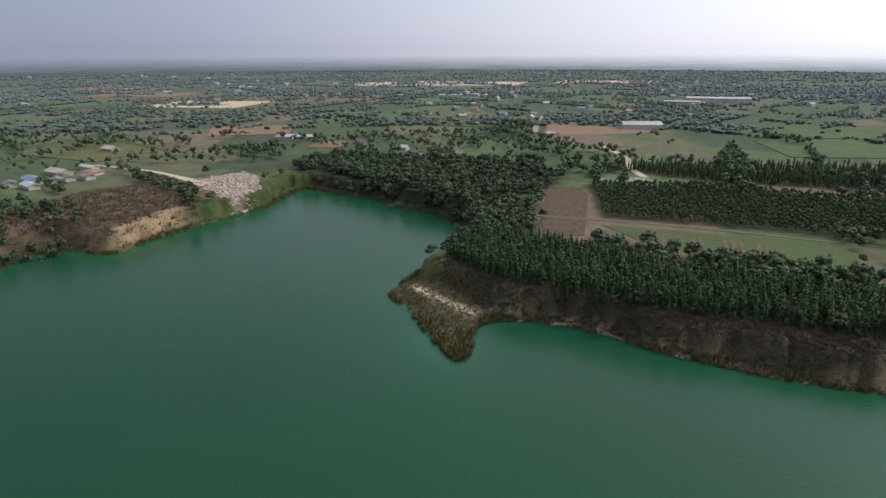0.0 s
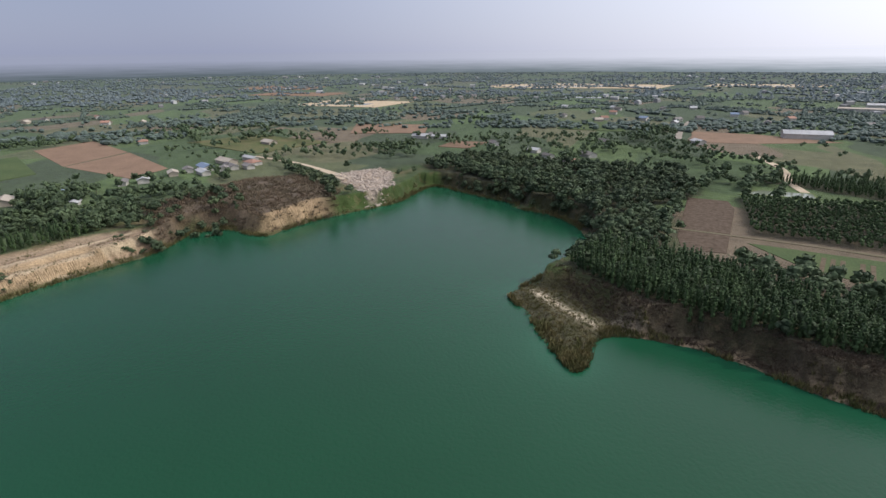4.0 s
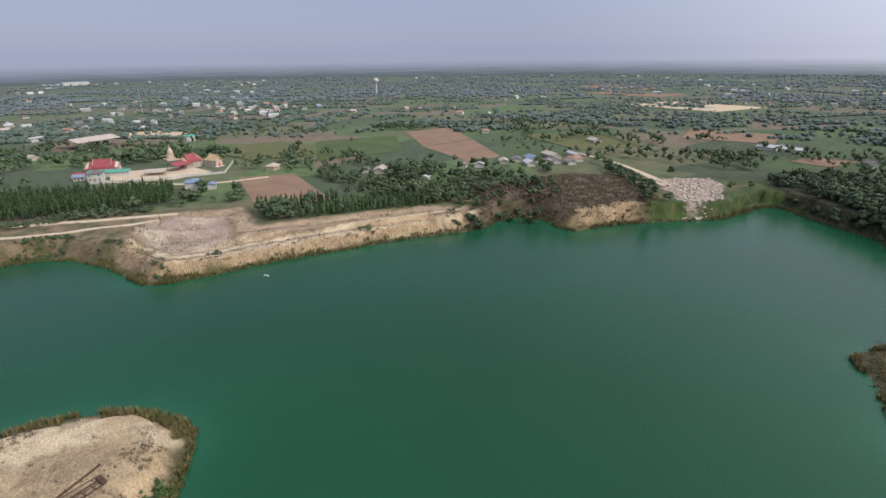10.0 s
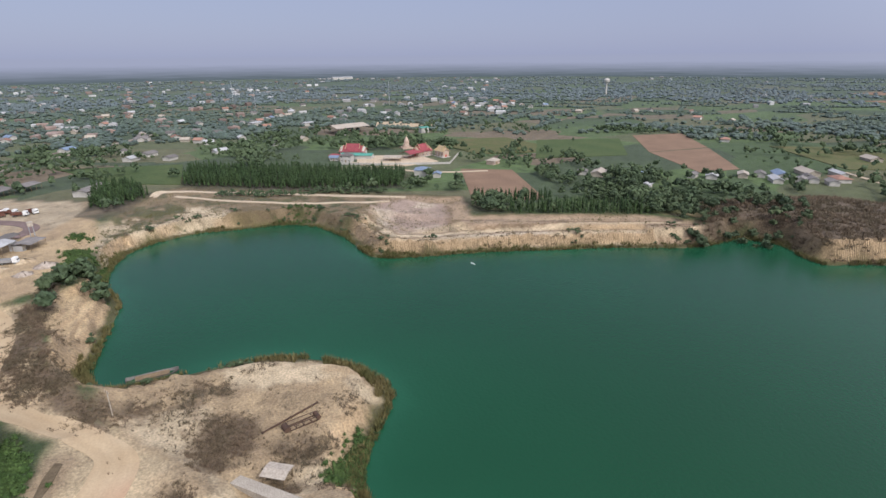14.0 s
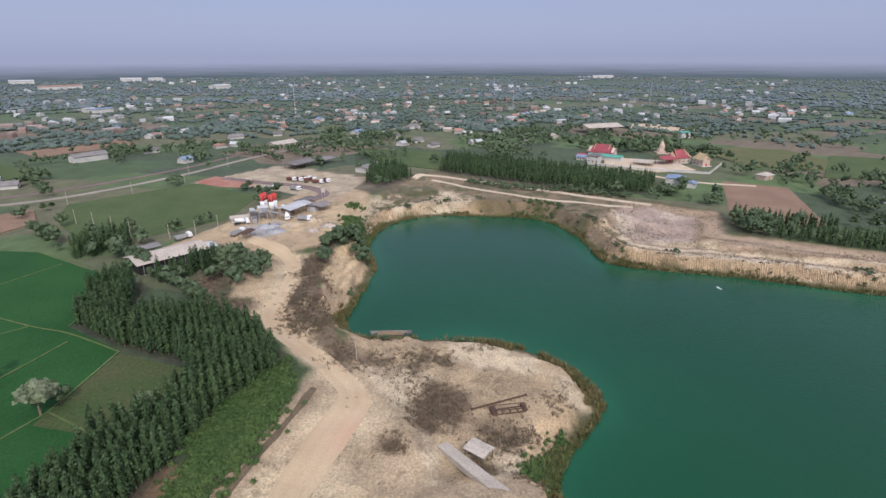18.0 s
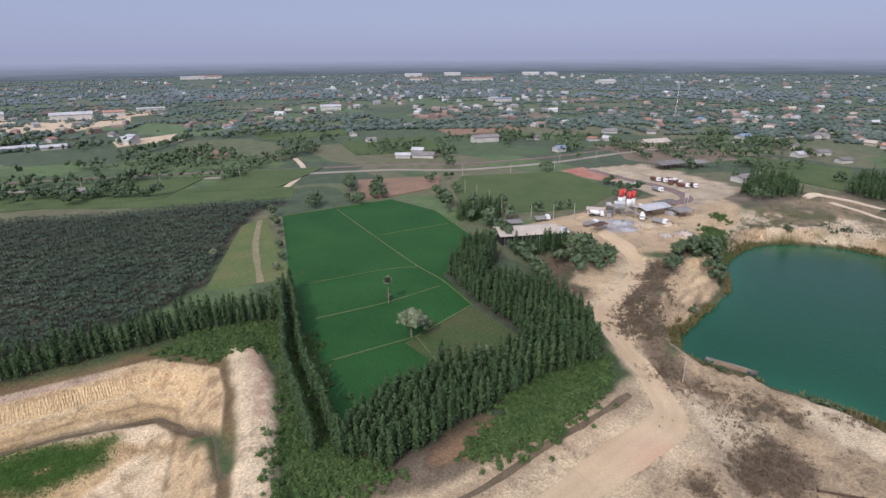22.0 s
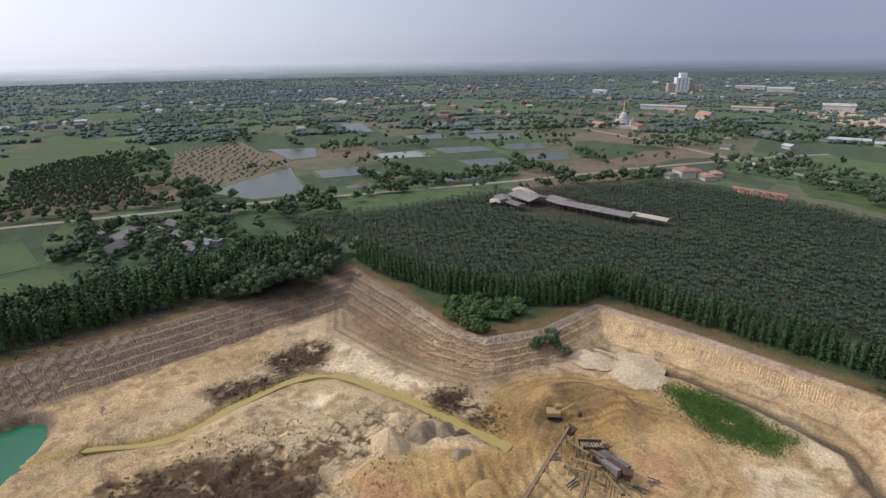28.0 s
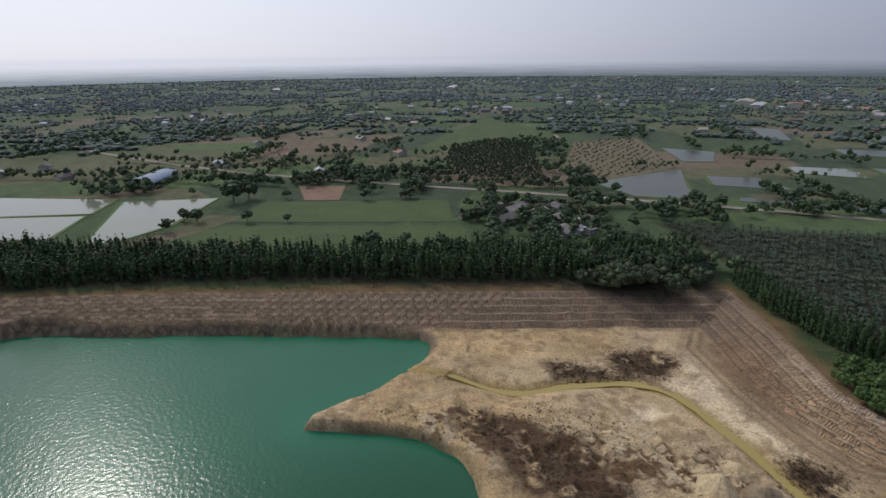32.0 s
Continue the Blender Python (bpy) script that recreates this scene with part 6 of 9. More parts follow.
BUSHES = [bush(k) for k in range(5)]
TWIGS = [twigs(k) for k in range(4)]
lk = lambda P: lake_d(P[:, 0], P[:, 1])
wood = scatter(WOOD_NORTH, 1150, 26)
hill_g = np.concatenate([scatter([(-188, 204), (-214, 246), (-204, 280), (-182, 296), (-152, 254), (-168, 236)], 46, 27), scatter([(-183, 363), (-160, 357), (-130, 331), (-115, 297), (-122, 290), (-159, 344)], 34, 28)])
bank_n = np.concatenate([scatter(BELT_NORTH, 70, 28), scatter([(40, 240), (60, 236), (62, 262), (78, 312), (62, 316), (50, 290)], 34, 29)])
grove = scatter(GROVE, 90, 30)
west = scatter([(-175, 214), (-214, 214), (-262, 190), (-300, 240), (-260, 330), (-224, 300), (-222, 262), (-180, 236)], 120, 31, 0.45)
nearb = np.concatenate([wood, bank_n[lk(bank_n) > 5], west])
stuff("broadleaf_wood", tile(BROAD_MID, nearb, rng.uniform(0.4, 0.95, len(nearb)), seed=32), DARK_LEAF, "dense dark mixed broadleaf wood", "trees")
stuff("broadleaf_wood", tile(BROAD, grove, rng.uniform(0.7, 1.25, len(grove)), seed=33), DARK_LEAF, "dense dark grove by the quarry rim", "trees")
hill_b = scatter(CLIFF_HILL, 1500, 34)
stuff("bare_scrub", tile(TWIGS, hill_b, rng.uniform(1.2, 2.0, len(hill_b)), seed=35), BROWN_LEAF, "leafless brown scrub on the hill", "shrubs")
stuff("broadleaf_wood", tile(BROAD_MID, hill_g, rng.uniform(0.5, 0.9, len(hill_g)), seed=36), DARK_LEAF, "green trees on the hill over the cliff", "trees")


def ring_of(lo, hi, n, seed, jit=1.2):
    """Tufts along the shore, between two distances from the water."""
    r = np.random.default_rng(seed)
    L = LAKE
    i = r.integers(0, len(L), n)
    u = r.uniform(0, 1, n)[:, None]
    P = L[i] * (1 - u) + L[(i + 1) % len(L)] * u + r.normal(size=(n, 2)) * hi
    d = lk(P)
    return P[(d > lo) & (d < hi)]


TUFTS = [tuft(k) for k in range(4)]
reeds = ring_of(0.3, 5.4, 34000, 37)
east_side = sdf(EAST_BANK, reeds[:, 0], reeds[:, 1]) > 8
inpit = sdf(RIM, reeds[:, 0], reeds[:, 1]) > 0
patchy_reed = fbm(reeds[:, 0], reeds[:, 1], 11, 3, 39) + 0.12 * np.clip(2.2 - lk(reeds), -1, 1) > 0.42
reeds = reeds[east_side & inpit & patchy_reed]
stuff("reed_fringe", tile(TUFTS, reeds, rng.uniform(0.9, 1.6, len(reeds)), seed=38), REED, "olive and straw coloured reeds along the water", "reeds")
for poly, n, m, c, lab, low in (([(-300, 30), (-262, 66), (-225, 74), (-205, 150), (-180, 212), (-188, 212), (-214, 150), (-232, 82), (-262, 76), (-306, 46)], 260, BROWN_LEAF, "shrubs", "dry brown shrubs on the sandy slope", 0.5),
                                (SHOULDER, 700, BROWN_LEAF, "shrubs", "dry brown scrub beside the haul road", 0.42), (KNOLL, 260, BROWN_LEAF, "shrubs", "dry brown scrub on the spoil bank", 0.4),
                                (BROWN_BANK, 150, BROWN_LEAF, "shrubs", "dry brown scrub on the peninsula", 0), (SCRUB_A, 90, DARK_TWIG, "shrubs", "dark dry scrub on the quarry floor", 0), (SCRUB_E, 70, DARK_TWIG, "shrubs", "dark dry scrub on the quarry floor", 0), (SCRUB_D, 40, DARK_TWIG, "shrubs", "dark dry scrub on the quarry floor", 0), (SCRUB_B, 120, DARK_TWIG, "shrubs", "dark dry scrub on the quarry floor", 0.45),
                                (SCRUB_C, 80, DARK_TWIG, "shrubs", "dark dry scrub on the quarry floor", 0), (SPIT, 420, REED, "shrubs", "dry olive scrub covering the spit", 0),
                                ([(8, 208), (26, 190), (40, 176), (80, 152), (112, 140), (134, 128), (128, 118), (100, 129), (76, 144), (54, 162), (32, 168), (20, 184)], 1000, DARK_TWIG, "shrubs", "grey leafless scrub below the wood", 0),
                                (CREEPERS, 900, BRIGHT_LEAF, "shrubs", "bright green creepers and shrubs by the berm", 0),
                                (UNDERWOOD, 1100, BRIGHT_LEAF, "shrubs", "green undergrowth below the plantation", 0),
                                (RIM_GREEN, 500, BRIGHT_LEAF, "shrubs", "green creepers over the quarry rim", 0),
                                (PIT_GRASS, 3000, GRASS_BLADE, "grass", "bright green marsh grass on the quarry floor", 0),
                                ([(-94, 14), (-92, 24), (-104, 29), (-108, 27), (-103, 20)], 260, BRIGHT_LEAF, "shrubs", "bright green bush at the water's edge", 0),
                                ([(-262, -42), (-240, -48), (-222, -60), (-228, -66), (-262, -60), (-290, -70), (-300, -62)], 520, BRIGHT_LEAF, "shrubs", "green bushes behind the yard", 0.47),
                                ([(-308, 28), (-318, 44), (-304, 56), (-296, 44)], 60, BRIGHT_LEAF, "shrubs", "bright green patch of shrubs on the bank", 0)):
    P = scatter(poly, n * (2 if m in (BRIGHT_LEAF, GRASS_BLADE) else 6 if m is DARK_TWIG and n < 500 else 3), 39 + n, low, 9)
    P = P + np.random.default_rng(n).normal(size=P.shape) * (1.6 if c == "grass" else 1.9)
    P = P[lk(P) > 0.6]
    small = 0.45 if c == "grass" else 0.75
    stuff("bare_scrub" if m in (BROWN_LEAF, DARK_TWIG) else "undergrowth", tile(TWIGS if m not in (BRIGHT_LEAF, GRASS_BLADE) else TUFTS if c == "grass" else BUSHES, P, rng.uniform(0.6, 1.3, len(P)) * (0.28 if c == "grass" else 0.62 if m is BRIGHT_LEAF else 0.34 if m is DARK_TWIG and n < 500 else 0.8 if m is DARK_TWIG else small * 0.85), seed=n), m, lab, c)

thick = scatter([(68, -139), (54, -135), (46, -148), (44, -160), (57, -162), (72, -150)], 90, 151)
stuff("thicket", tile(BROAD, thick, rng.uniform(0.3, 0.55, len(thick)), seed=152), BRIGHT_LEAF, "bright green leafy thicket at the quarry rim", "shrubs")
thick = scatter([(38, -136), (28, -140), (27, -146), (36, -149)], 9, 153)
stuff("thicket", tile(BROAD, thick, rng.uniform(0.25, 0.42, len(thick)), seed=154), TREE_LEAF, "dull green bush on the quarry wall", "shrubs")
patches = np.concatenate([np.random.default_rng(k).normal(size=(n, 2)) * r + (x, y) for k, (x, y, r, n) in enumerate((*((bx, by, 0.42 * br, int(9 * br)) for bx, by, br in DRY_PATCHES), (-141, -9, 2.6, 60), (-103, 11, 3.0, 70), (-99, -16, 2.2, 50), (-107, 16, 2.5, 50), (-120, 24, 3, 40), (-148, 5, 3, 40), (-92, 15, 2.5, 40), (-134, -18, 4, 70)))])
stuff("bare_scrub", tile(TWIGS, patches, rng.uniform(0.4, 0.8, len(patches)), seed=155), BROWN_LEAF, "scattered dry brown scrub on the peninsula", "shrubs")

bank_w = ring_of(4, 15, 14000, 161)
bank_w = bank_w[(bank_w[:, 0] < -150) & (bank_w[:, 1] > -45) & (fbm(bank_w[:, 0], bank_w[:, 1], 14, 3, 162) > 0.45)]
stuff("bare_scrub", tile(TWIGS, bank_w, rng.uniform(0.4, 1.0, len(bank_w)), seed=163), BROWN_LEAF, "dry brown scrub on the sandy west bank", "shrubs")
green_w = bank_w[fbm(bank_w[:, 0], bank_w[:, 1], 9, 2, 164) > 0.6]
stuff("undergrowth", tile(SHRUB, green_w, rng.uniform(0.5, 1.0, len(green_w)), seed=165), TREE_LEAF, "dull green bushes on the west bank", "shrubs")

# countryside out to the horizon
KEEP_CLEAR = PONDS + [CLIFF_HILL, YARD_B, RIM, LAKE, PADDY_POLY, HAUL, YARD, RED_PLOT, LEDGE, PENINSULA, WEST_SAND, BANANAS, RUBBLE, BELT_PADDY, BELT_NORTH, BELT_EAST, BELT_FAR, BELT_FAR_B, SPIT]
OPEN_FIELDS = [[(-292, -229), (-348, -181), (-317, -126), (-266, -124), (-233, -184)], [(-368, 175), (-347, 208), (-262, 181), (-272, 138)], [(-454, 420), (-443, 478), (-276, 362), (-280, 326)], [(-131, -243), (-147, -246), (-107, -166), (-80, -181)],
               [(63, 232), (87, 318), (110, 317), (192, 207), (168, 174), (140, 186)], [(100, 256), (115, 324), (250, 275), (330, 260), (300, 200), (201, 216)], [(140, 536), (273, 546), (217, 593), (159, 612)], [(267, 30), (327, -31), (283, -131), (207, -108)], [(280, 43), (301, 72), (311, 96), (414, 117), (350, -7)],
               [(433, -338), (427, -413), (276, -240), (313, -237)], [(433, -152), (541, -250), (671, -371), (478, -361), (472, -287)], [(225, -447), (105, -480), (95, -437), (206, -380), (258, -400)], [(-500, 90), (-480, 180), (-400, 190), (-400, 90)], [(278, -240), (277, -312), (365, -409), (297, -350), (207, -332), (229, -273)],
               [(-230, -246), (-300, -208), (-282, -190), (-222, -226)], [(-120, -300), (-260, -380), (-330, -300), (-200, -240), (-150, -262)]]


DARK_PLOT = [(457, -215), (476, -282), (442, -295), (292, -206), (320, -178), (342, -156)]


def clear(P):
    for poly in KEEP_CLEAR:
        P = P[sdf(poly, P[:, 0], P[:, 1]) > 4]
    for poly in OPEN_FIELDS + [DARK_PLOT]:
        P = P[sdf(poly, P[:, 0], P[:, 1]) > 1]
    return P


def country(lines, groves, singles, r0, r1, seed, size=1.0):
    """Hedges along the field edges, groves and single trees, thinning out evenly with distance."""
    r = np.random.default_rng(seed)

    def spots(n):
        rad, a = np.exp(r.uniform(np.log(r0), np.log(r1), n)), r.uniform(0, 2 * np.pi, n)
        return np.column_stack([rad * np.cos(a), rad * np.sin(a)])
    out = [spots(singles)]
    for c in spots(lines):
        t = 0.45 + 0.9 * float(fbm(c[:1], c[1:], 600, 2, 9)[0]) + (math.pi / 2 if r.random() < 0.45 else 0) + r.normal() * 0.06
        L = r.uniform(30, 130) * size
        u = np.arange(-L / 2, L / 2, r.uniform(2.4, 4.5) * size)
        out.append(c + np.outer(u, (math.cos(t), math.sin(t))) + r.normal(size=(len(u), 2)) * 1.6 * size)
    for c in spots(groves):
        n = int(r.integers(8, 34))
        out.append(c + r.normal(size=(n, 2)) * np.array((r.uniform(6, 22), r.uniform(5, 14))) * size)
    P = np.concatenate(out)
    d = np.hypot(P[:, 0], P[:, 1])
    return clear(P[(d > r0 * 0.9) & (d < 4900)])


dark_plot = grid_in(DARK_PLOT, 3.4, 3.1, 30, 0.2, 171)
stuff("young_plantation", tile(EUC_YOUNG, dark_plot, rng.uniform(0.7, 1.1, len(dark_plot)), seed=172), DARK_LEAF, "dark green plantation plot beside the orchard", "trees")
extra = np.concatenate([scatter([(-340, 215), (-270, 205), (-255, 250), (-285, 300), (-330, 270)], 80, 141, 0.42), scatter([(-420, 230), (-380, 300), (-330, 260), (-370, 215)], 50, 142, 0.45), scatter([(-260, 400), (-180, 410), (-100, 420), (-110, 470), (-240, 450)], 70, 143, 0.45),
                        scatter([(-40, 440), (60, 430), (120, 470), (100, 560), (-60, 560)], 110, 144, 0.46), scatter([(-330, -330), (-300, -350), (-340, -380), (-400, -340)], 40, 145, 0.4), scatter([(100, 330), (150, 345), (160, 400), (110, 400)], 30, 146, 0.4),
                        scatter([(-140, -460), (-185, -472), (-240, -455), (-232, -420), (-150, -440)], 70, 147, 0.4), scatter([(-230, -385), (-304, -420), (-312, -385), (-250, -372)], 50, 148, 0.4), scatter([(0, -764), (-56, -713), (-39, -602), (-10, -557), (20, -570)], 110, 149, 0.35), row([(-98, -422), (-150, -392), (-208, -335)], 4, 1, 0, 1.2, 150)])
mid = np.concatenate([country(300, 170, 330, 210, 680, 81), clear(extra)])
close = np.hypot(mid[:, 0], mid[:, 1]) < 400
stuff("hedgerow_trees", tile(BROAD_MID, mid[close], rng.uniform(0.4, 1.1, close.sum()), seed=82), TREE_LEAF, "dark hedges and groves between the fields", "trees")
stuff("hedgerow_trees", tile(BROAD_LIGHT, mid[~close], rng.uniform(0.4, 1.1, (~close).sum()), seed=87), TREE_LEAF, "dark hedges and groves farther over the plain", "trees")


def wooded(n, r0, r1, seed, low):
    """Trees in uneven clumps over the plain, as dense in view near and far."""
    r = np.random.default_rng(seed)
    rad, a = np.exp(r.uniform(np.log(r0), np.log(r1), n)), r.uniform(0, 2 * np.pi, n)
    P = np.column_stack([rad * np.cos(a), rad * np.sin(a)])
    k = 0.55 * fbm(P[:, 0], P[:, 1], 190, 3, seed) + 0.45 * fbm(P[:, 0], P[:, 1], 55, 2, seed + 5)
    return clear(P[k + r.normal(size=n) * 0.035 > low])


far = np.concatenate([country(330, 220, 700, 620, 1150, 83, 1.0), wooded(30000, 620, 1150, 183, 0.52)])
near_far = np.hypot(far[:, 0], far[:, 1]) < 800
stuff("distant_trees", tile(BROAD_FAR, far[near_far], rng.uniform(0.4, 0.95, near_far.sum()), seed=84), HAZED_LEAF, "distant hedges and groves over the plain", "trees")
stuff("distant_trees", tile(BUSH_FAR, far[~near_far], rng.uniform(0.4, 1.0, (~near_far).sum()), seed=88), HAZED_LEAF, "distant hedges and groves farther off", "trees")
far = np.concatenate([country(240, 160, 1500, 1100, 2450, 85, 1.3), wooded(52000, 1100, 2450, 185, 0.475)])
stuff("distant_woods", tile(BUSH_FAR, far, rng.uniform(0.5, 1.25, len(far)), seed=86), HAZED_WOOD, "far hedges and woods towards the horizon", "trees")

# dry grass on the bare soil
for poly, n, low in ((PENINSULA, 350, 0.6), (HAUL, 300, 0.62), (BENCH, 1000, 0.56), (LEDGE, 3000, 0.46), (SPIT, 500, 0), (ROUGH, 400, 0.54), (WEST_SAND, 800, 0.48), ([(-129, -170), (-64, -158), (-60, -136), (-52, -152), (-4, -168), (26, -176), (20, -186), (-58, -164)], 1100, 0.42), ([(228, 66), (205, 12), (162, -80), (122, -170), (130, -170), (172, -80), (214, 10), (238, 66)], 1700, 0.4)):
    P = scatter(poly, n, 120 + n, low, 7)
    P = P[lk(P) > 1]
    stuff("dry_grass", tile(TUFTS, P, rng.uniform(0.25, 0.6, len(P)), seed=n), BROWN_LEAF if n % 200 else REED, "sparse dry grass tufts on sandy soil", "grass")

# the haze-blue rim of the plain: a glowing ring with haze painted in
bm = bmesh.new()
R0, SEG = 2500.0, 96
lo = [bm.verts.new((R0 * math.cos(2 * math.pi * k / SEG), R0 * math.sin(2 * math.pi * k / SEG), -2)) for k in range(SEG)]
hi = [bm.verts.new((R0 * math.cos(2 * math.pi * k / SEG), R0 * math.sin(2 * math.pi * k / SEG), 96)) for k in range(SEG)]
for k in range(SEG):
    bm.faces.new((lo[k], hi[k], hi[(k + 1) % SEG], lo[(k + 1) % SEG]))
RIM_HAZE = bpy.data.materials.new("distance")
RIM_HAZE.use_nodes = True
hn, hl = RIM_HAZE.node_tree.nodes, RIM_HAZE.node_tree.links


def hnode(kind, op=None, **values):
    q = hn.new(kind)
    if op:
        q.operation = op
    for k, v in values.items():
        q.inputs[k.replace("_", " ")].default_value = v
    return q


htc = hn.new("ShaderNodeTexCoord")
hsx = hn.new("ShaderNodeSeparateXYZ")
hl.new(htc.outputs["Object"], hsx.inputs["Vector"])
hmap = hnode("ShaderNodeMapping", Scale=(0.006, 0.006, 0.16))
hl.new(htc.outputs["Object"], hmap.inputs["Vector"])
hno = hnode("ShaderNodeTexNoise", Scale=1.0, Detail=7, Roughness=0.6)
hl.new(hmap.outputs["Vector"], hno.inputs["Vector"])
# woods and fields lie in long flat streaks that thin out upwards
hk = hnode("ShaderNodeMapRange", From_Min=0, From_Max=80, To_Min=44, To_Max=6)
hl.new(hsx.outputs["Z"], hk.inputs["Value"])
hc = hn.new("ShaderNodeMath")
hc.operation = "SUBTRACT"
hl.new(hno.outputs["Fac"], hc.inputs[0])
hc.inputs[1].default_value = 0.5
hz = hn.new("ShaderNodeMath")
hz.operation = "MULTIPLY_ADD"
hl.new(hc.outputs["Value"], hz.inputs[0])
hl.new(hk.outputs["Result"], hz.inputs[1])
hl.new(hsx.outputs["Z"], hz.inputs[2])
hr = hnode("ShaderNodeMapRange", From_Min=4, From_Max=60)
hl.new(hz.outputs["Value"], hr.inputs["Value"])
# the sky's aureole is painted into the far land's glow too
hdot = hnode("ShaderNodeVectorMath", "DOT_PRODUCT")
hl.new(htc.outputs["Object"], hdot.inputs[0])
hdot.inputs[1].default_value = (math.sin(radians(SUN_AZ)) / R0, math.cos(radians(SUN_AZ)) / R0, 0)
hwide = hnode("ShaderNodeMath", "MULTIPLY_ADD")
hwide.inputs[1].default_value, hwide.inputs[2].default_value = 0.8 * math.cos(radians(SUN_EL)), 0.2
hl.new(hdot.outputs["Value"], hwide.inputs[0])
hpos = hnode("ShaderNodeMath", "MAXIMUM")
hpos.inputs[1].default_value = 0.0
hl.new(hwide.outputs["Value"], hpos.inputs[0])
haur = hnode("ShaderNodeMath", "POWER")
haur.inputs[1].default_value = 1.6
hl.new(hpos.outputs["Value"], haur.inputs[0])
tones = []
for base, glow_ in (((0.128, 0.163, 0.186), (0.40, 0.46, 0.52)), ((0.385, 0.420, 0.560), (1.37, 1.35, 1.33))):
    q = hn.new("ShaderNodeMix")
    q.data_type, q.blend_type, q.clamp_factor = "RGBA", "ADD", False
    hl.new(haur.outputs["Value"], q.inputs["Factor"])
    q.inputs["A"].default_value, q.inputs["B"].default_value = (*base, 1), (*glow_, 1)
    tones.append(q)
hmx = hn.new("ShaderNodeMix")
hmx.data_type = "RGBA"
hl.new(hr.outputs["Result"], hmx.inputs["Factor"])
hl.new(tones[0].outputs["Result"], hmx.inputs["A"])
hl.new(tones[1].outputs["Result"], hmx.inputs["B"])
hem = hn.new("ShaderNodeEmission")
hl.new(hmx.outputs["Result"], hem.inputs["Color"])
# the top melts into the sky
hfade = hnode("ShaderNodeMapRange", From_Min=80, From_Max=95)
hl.new(hsx.outputs["Z"], hfade.inputs["Value"])
hclear = hn.new("ShaderNodeBsdfTransparent")
hmix = hn.new("ShaderNodeMixShader")
hl.new(hfade.outputs["Result"], hmix.inputs["Fac"])
hl.new(hem.outputs["Emission"], hmix.inputs[1])
hl.new(hclear.outputs["BSDF"], hmix.inputs[2])
hl.new(hmix.outputs["Shader"], hn["Material Output"].inputs["Surface"])
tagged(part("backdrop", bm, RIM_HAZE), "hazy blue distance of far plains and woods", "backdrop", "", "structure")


# ---------------------------------------------------------------- buildings
def walls_bm(w, l, h, rise, inset=0.0):
    """Walls with gable ends, ridge along y."""
    bm = bmesh.new()
    x, y = w / 2 - inset, l / 2 - inset
    P = [(-x, -y, -0.6), (x, -y, -0.6), (x, y, -0.6), (-x, y, -0.6), (-x, -y, h), (x, -y, h), (x, y, h), (-x, y, h), (0, -y, h + rise * (1 - 2 * inset / w)), (0, y, h + rise * (1 - 2 * inset / w))]
    v = [bm.verts.new(p) for p in P]
    for f in ((0, 1, 5, 8, 4), (1, 2, 6, 5), (2, 3, 7, 9, 6), (3, 0, 4, 7), (4, 8, 9, 7), (5, 6, 9, 8), (3, 2, 1, 0)):
        bm.faces.new([v[i] for i in f])
    return bm


def gable_roof_bm(w, l, h, rise, over=0.6, t=0.18):
    bm = bmesh.new()
    x, y = w / 2 + over, l / 2 + over
    drop = rise * over / (w / 2)
    z0, z1 = h - drop + 0.12, h + rise + 0.12
    add_slab(bm, [(-x, -y, z0), (0.02, -y, z1), (0.02, y, z1), (-x, y, z0)][::-1], t)
    add_slab(bm, [(x, -y, z0), (x, y, z0), (-0.02, y, z1), (-0.02, -y, z1)][::-1], t)
    return bm


def hip_roof_bm(w, l, h, rise, over=0.7):
    bm = bmesh.new()
    x, y = w / 2 + over, l / 2 + over
    r = max(l / 2 - w / 2, 0.3)
    a = [bm.verts.new(p) for p in ((-x, -y, h), (x, -y, h), (x, y, h), (-x, y, h), (0, -r, h + rise), (0, r, h + rise), (-x, -y, h - 0.18), (x, -y, h - 0.18), (x, y, h - 0.18), (-x, y, h - 0.18))]
    for f in ((0, 1, 4), (1, 2, 5, 4), (2, 3, 5), (3, 0, 4, 5), (1, 0, 6, 7), (2, 1, 7, 8), (3, 2, 8, 9), (0, 3, 9, 6), (6, 9, 8, 7)):
        bm.faces.new([a[i] for i in f])
    return bm


def window(parent, x, y, z, w, h, face):
    """A framed pane on a wall; face is 'x' or 'y' for the wall's normal."""
    bm, pane = bmesh.new(), bmesh.new()
    if face == "x":
        s = 1 if x > 0 else -1
        add_box(pane, x, y - w / 2, z, x + 0.05 * s, y + w / 2, z + h)
        for a, b, c, d in ((-w / 2 - 0.1, -w / 2, 0, h), (w / 2, w / 2 + 0.1, 0, h), (-w / 2 - 0.1, w / 2 + 0.1, h, h + 0.1), (-w / 2 - 0.1, w / 2 + 0.1, -0.1, 0)):
            add_box(bm, x, y + a, z + c, x + 0.12 * s, y + b, z + d)
    else:
        s = 1 if y > 0 else -1
        add_box(pane, x - w / 2, y, z, x + w / 2, y + 0.05 * s, z + h)
        for a, b, c, d in ((-w / 2 - 0.1, -w / 2, 0, h), (w / 2, w / 2 + 0.1, 0, h), (-w / 2 - 0.1, w / 2 + 0.1, h, h + 0.1), (-w / 2 - 0.1, w / 2 + 0.1, -0.1, 0)):
            add_box(bm, x + a, y, z + c, x + b, y + 0.12 * s, z + d)
    f = part("window", bm, WHITE_PAINT, parent)
    part("pane", pane, DARK, f)
    return f


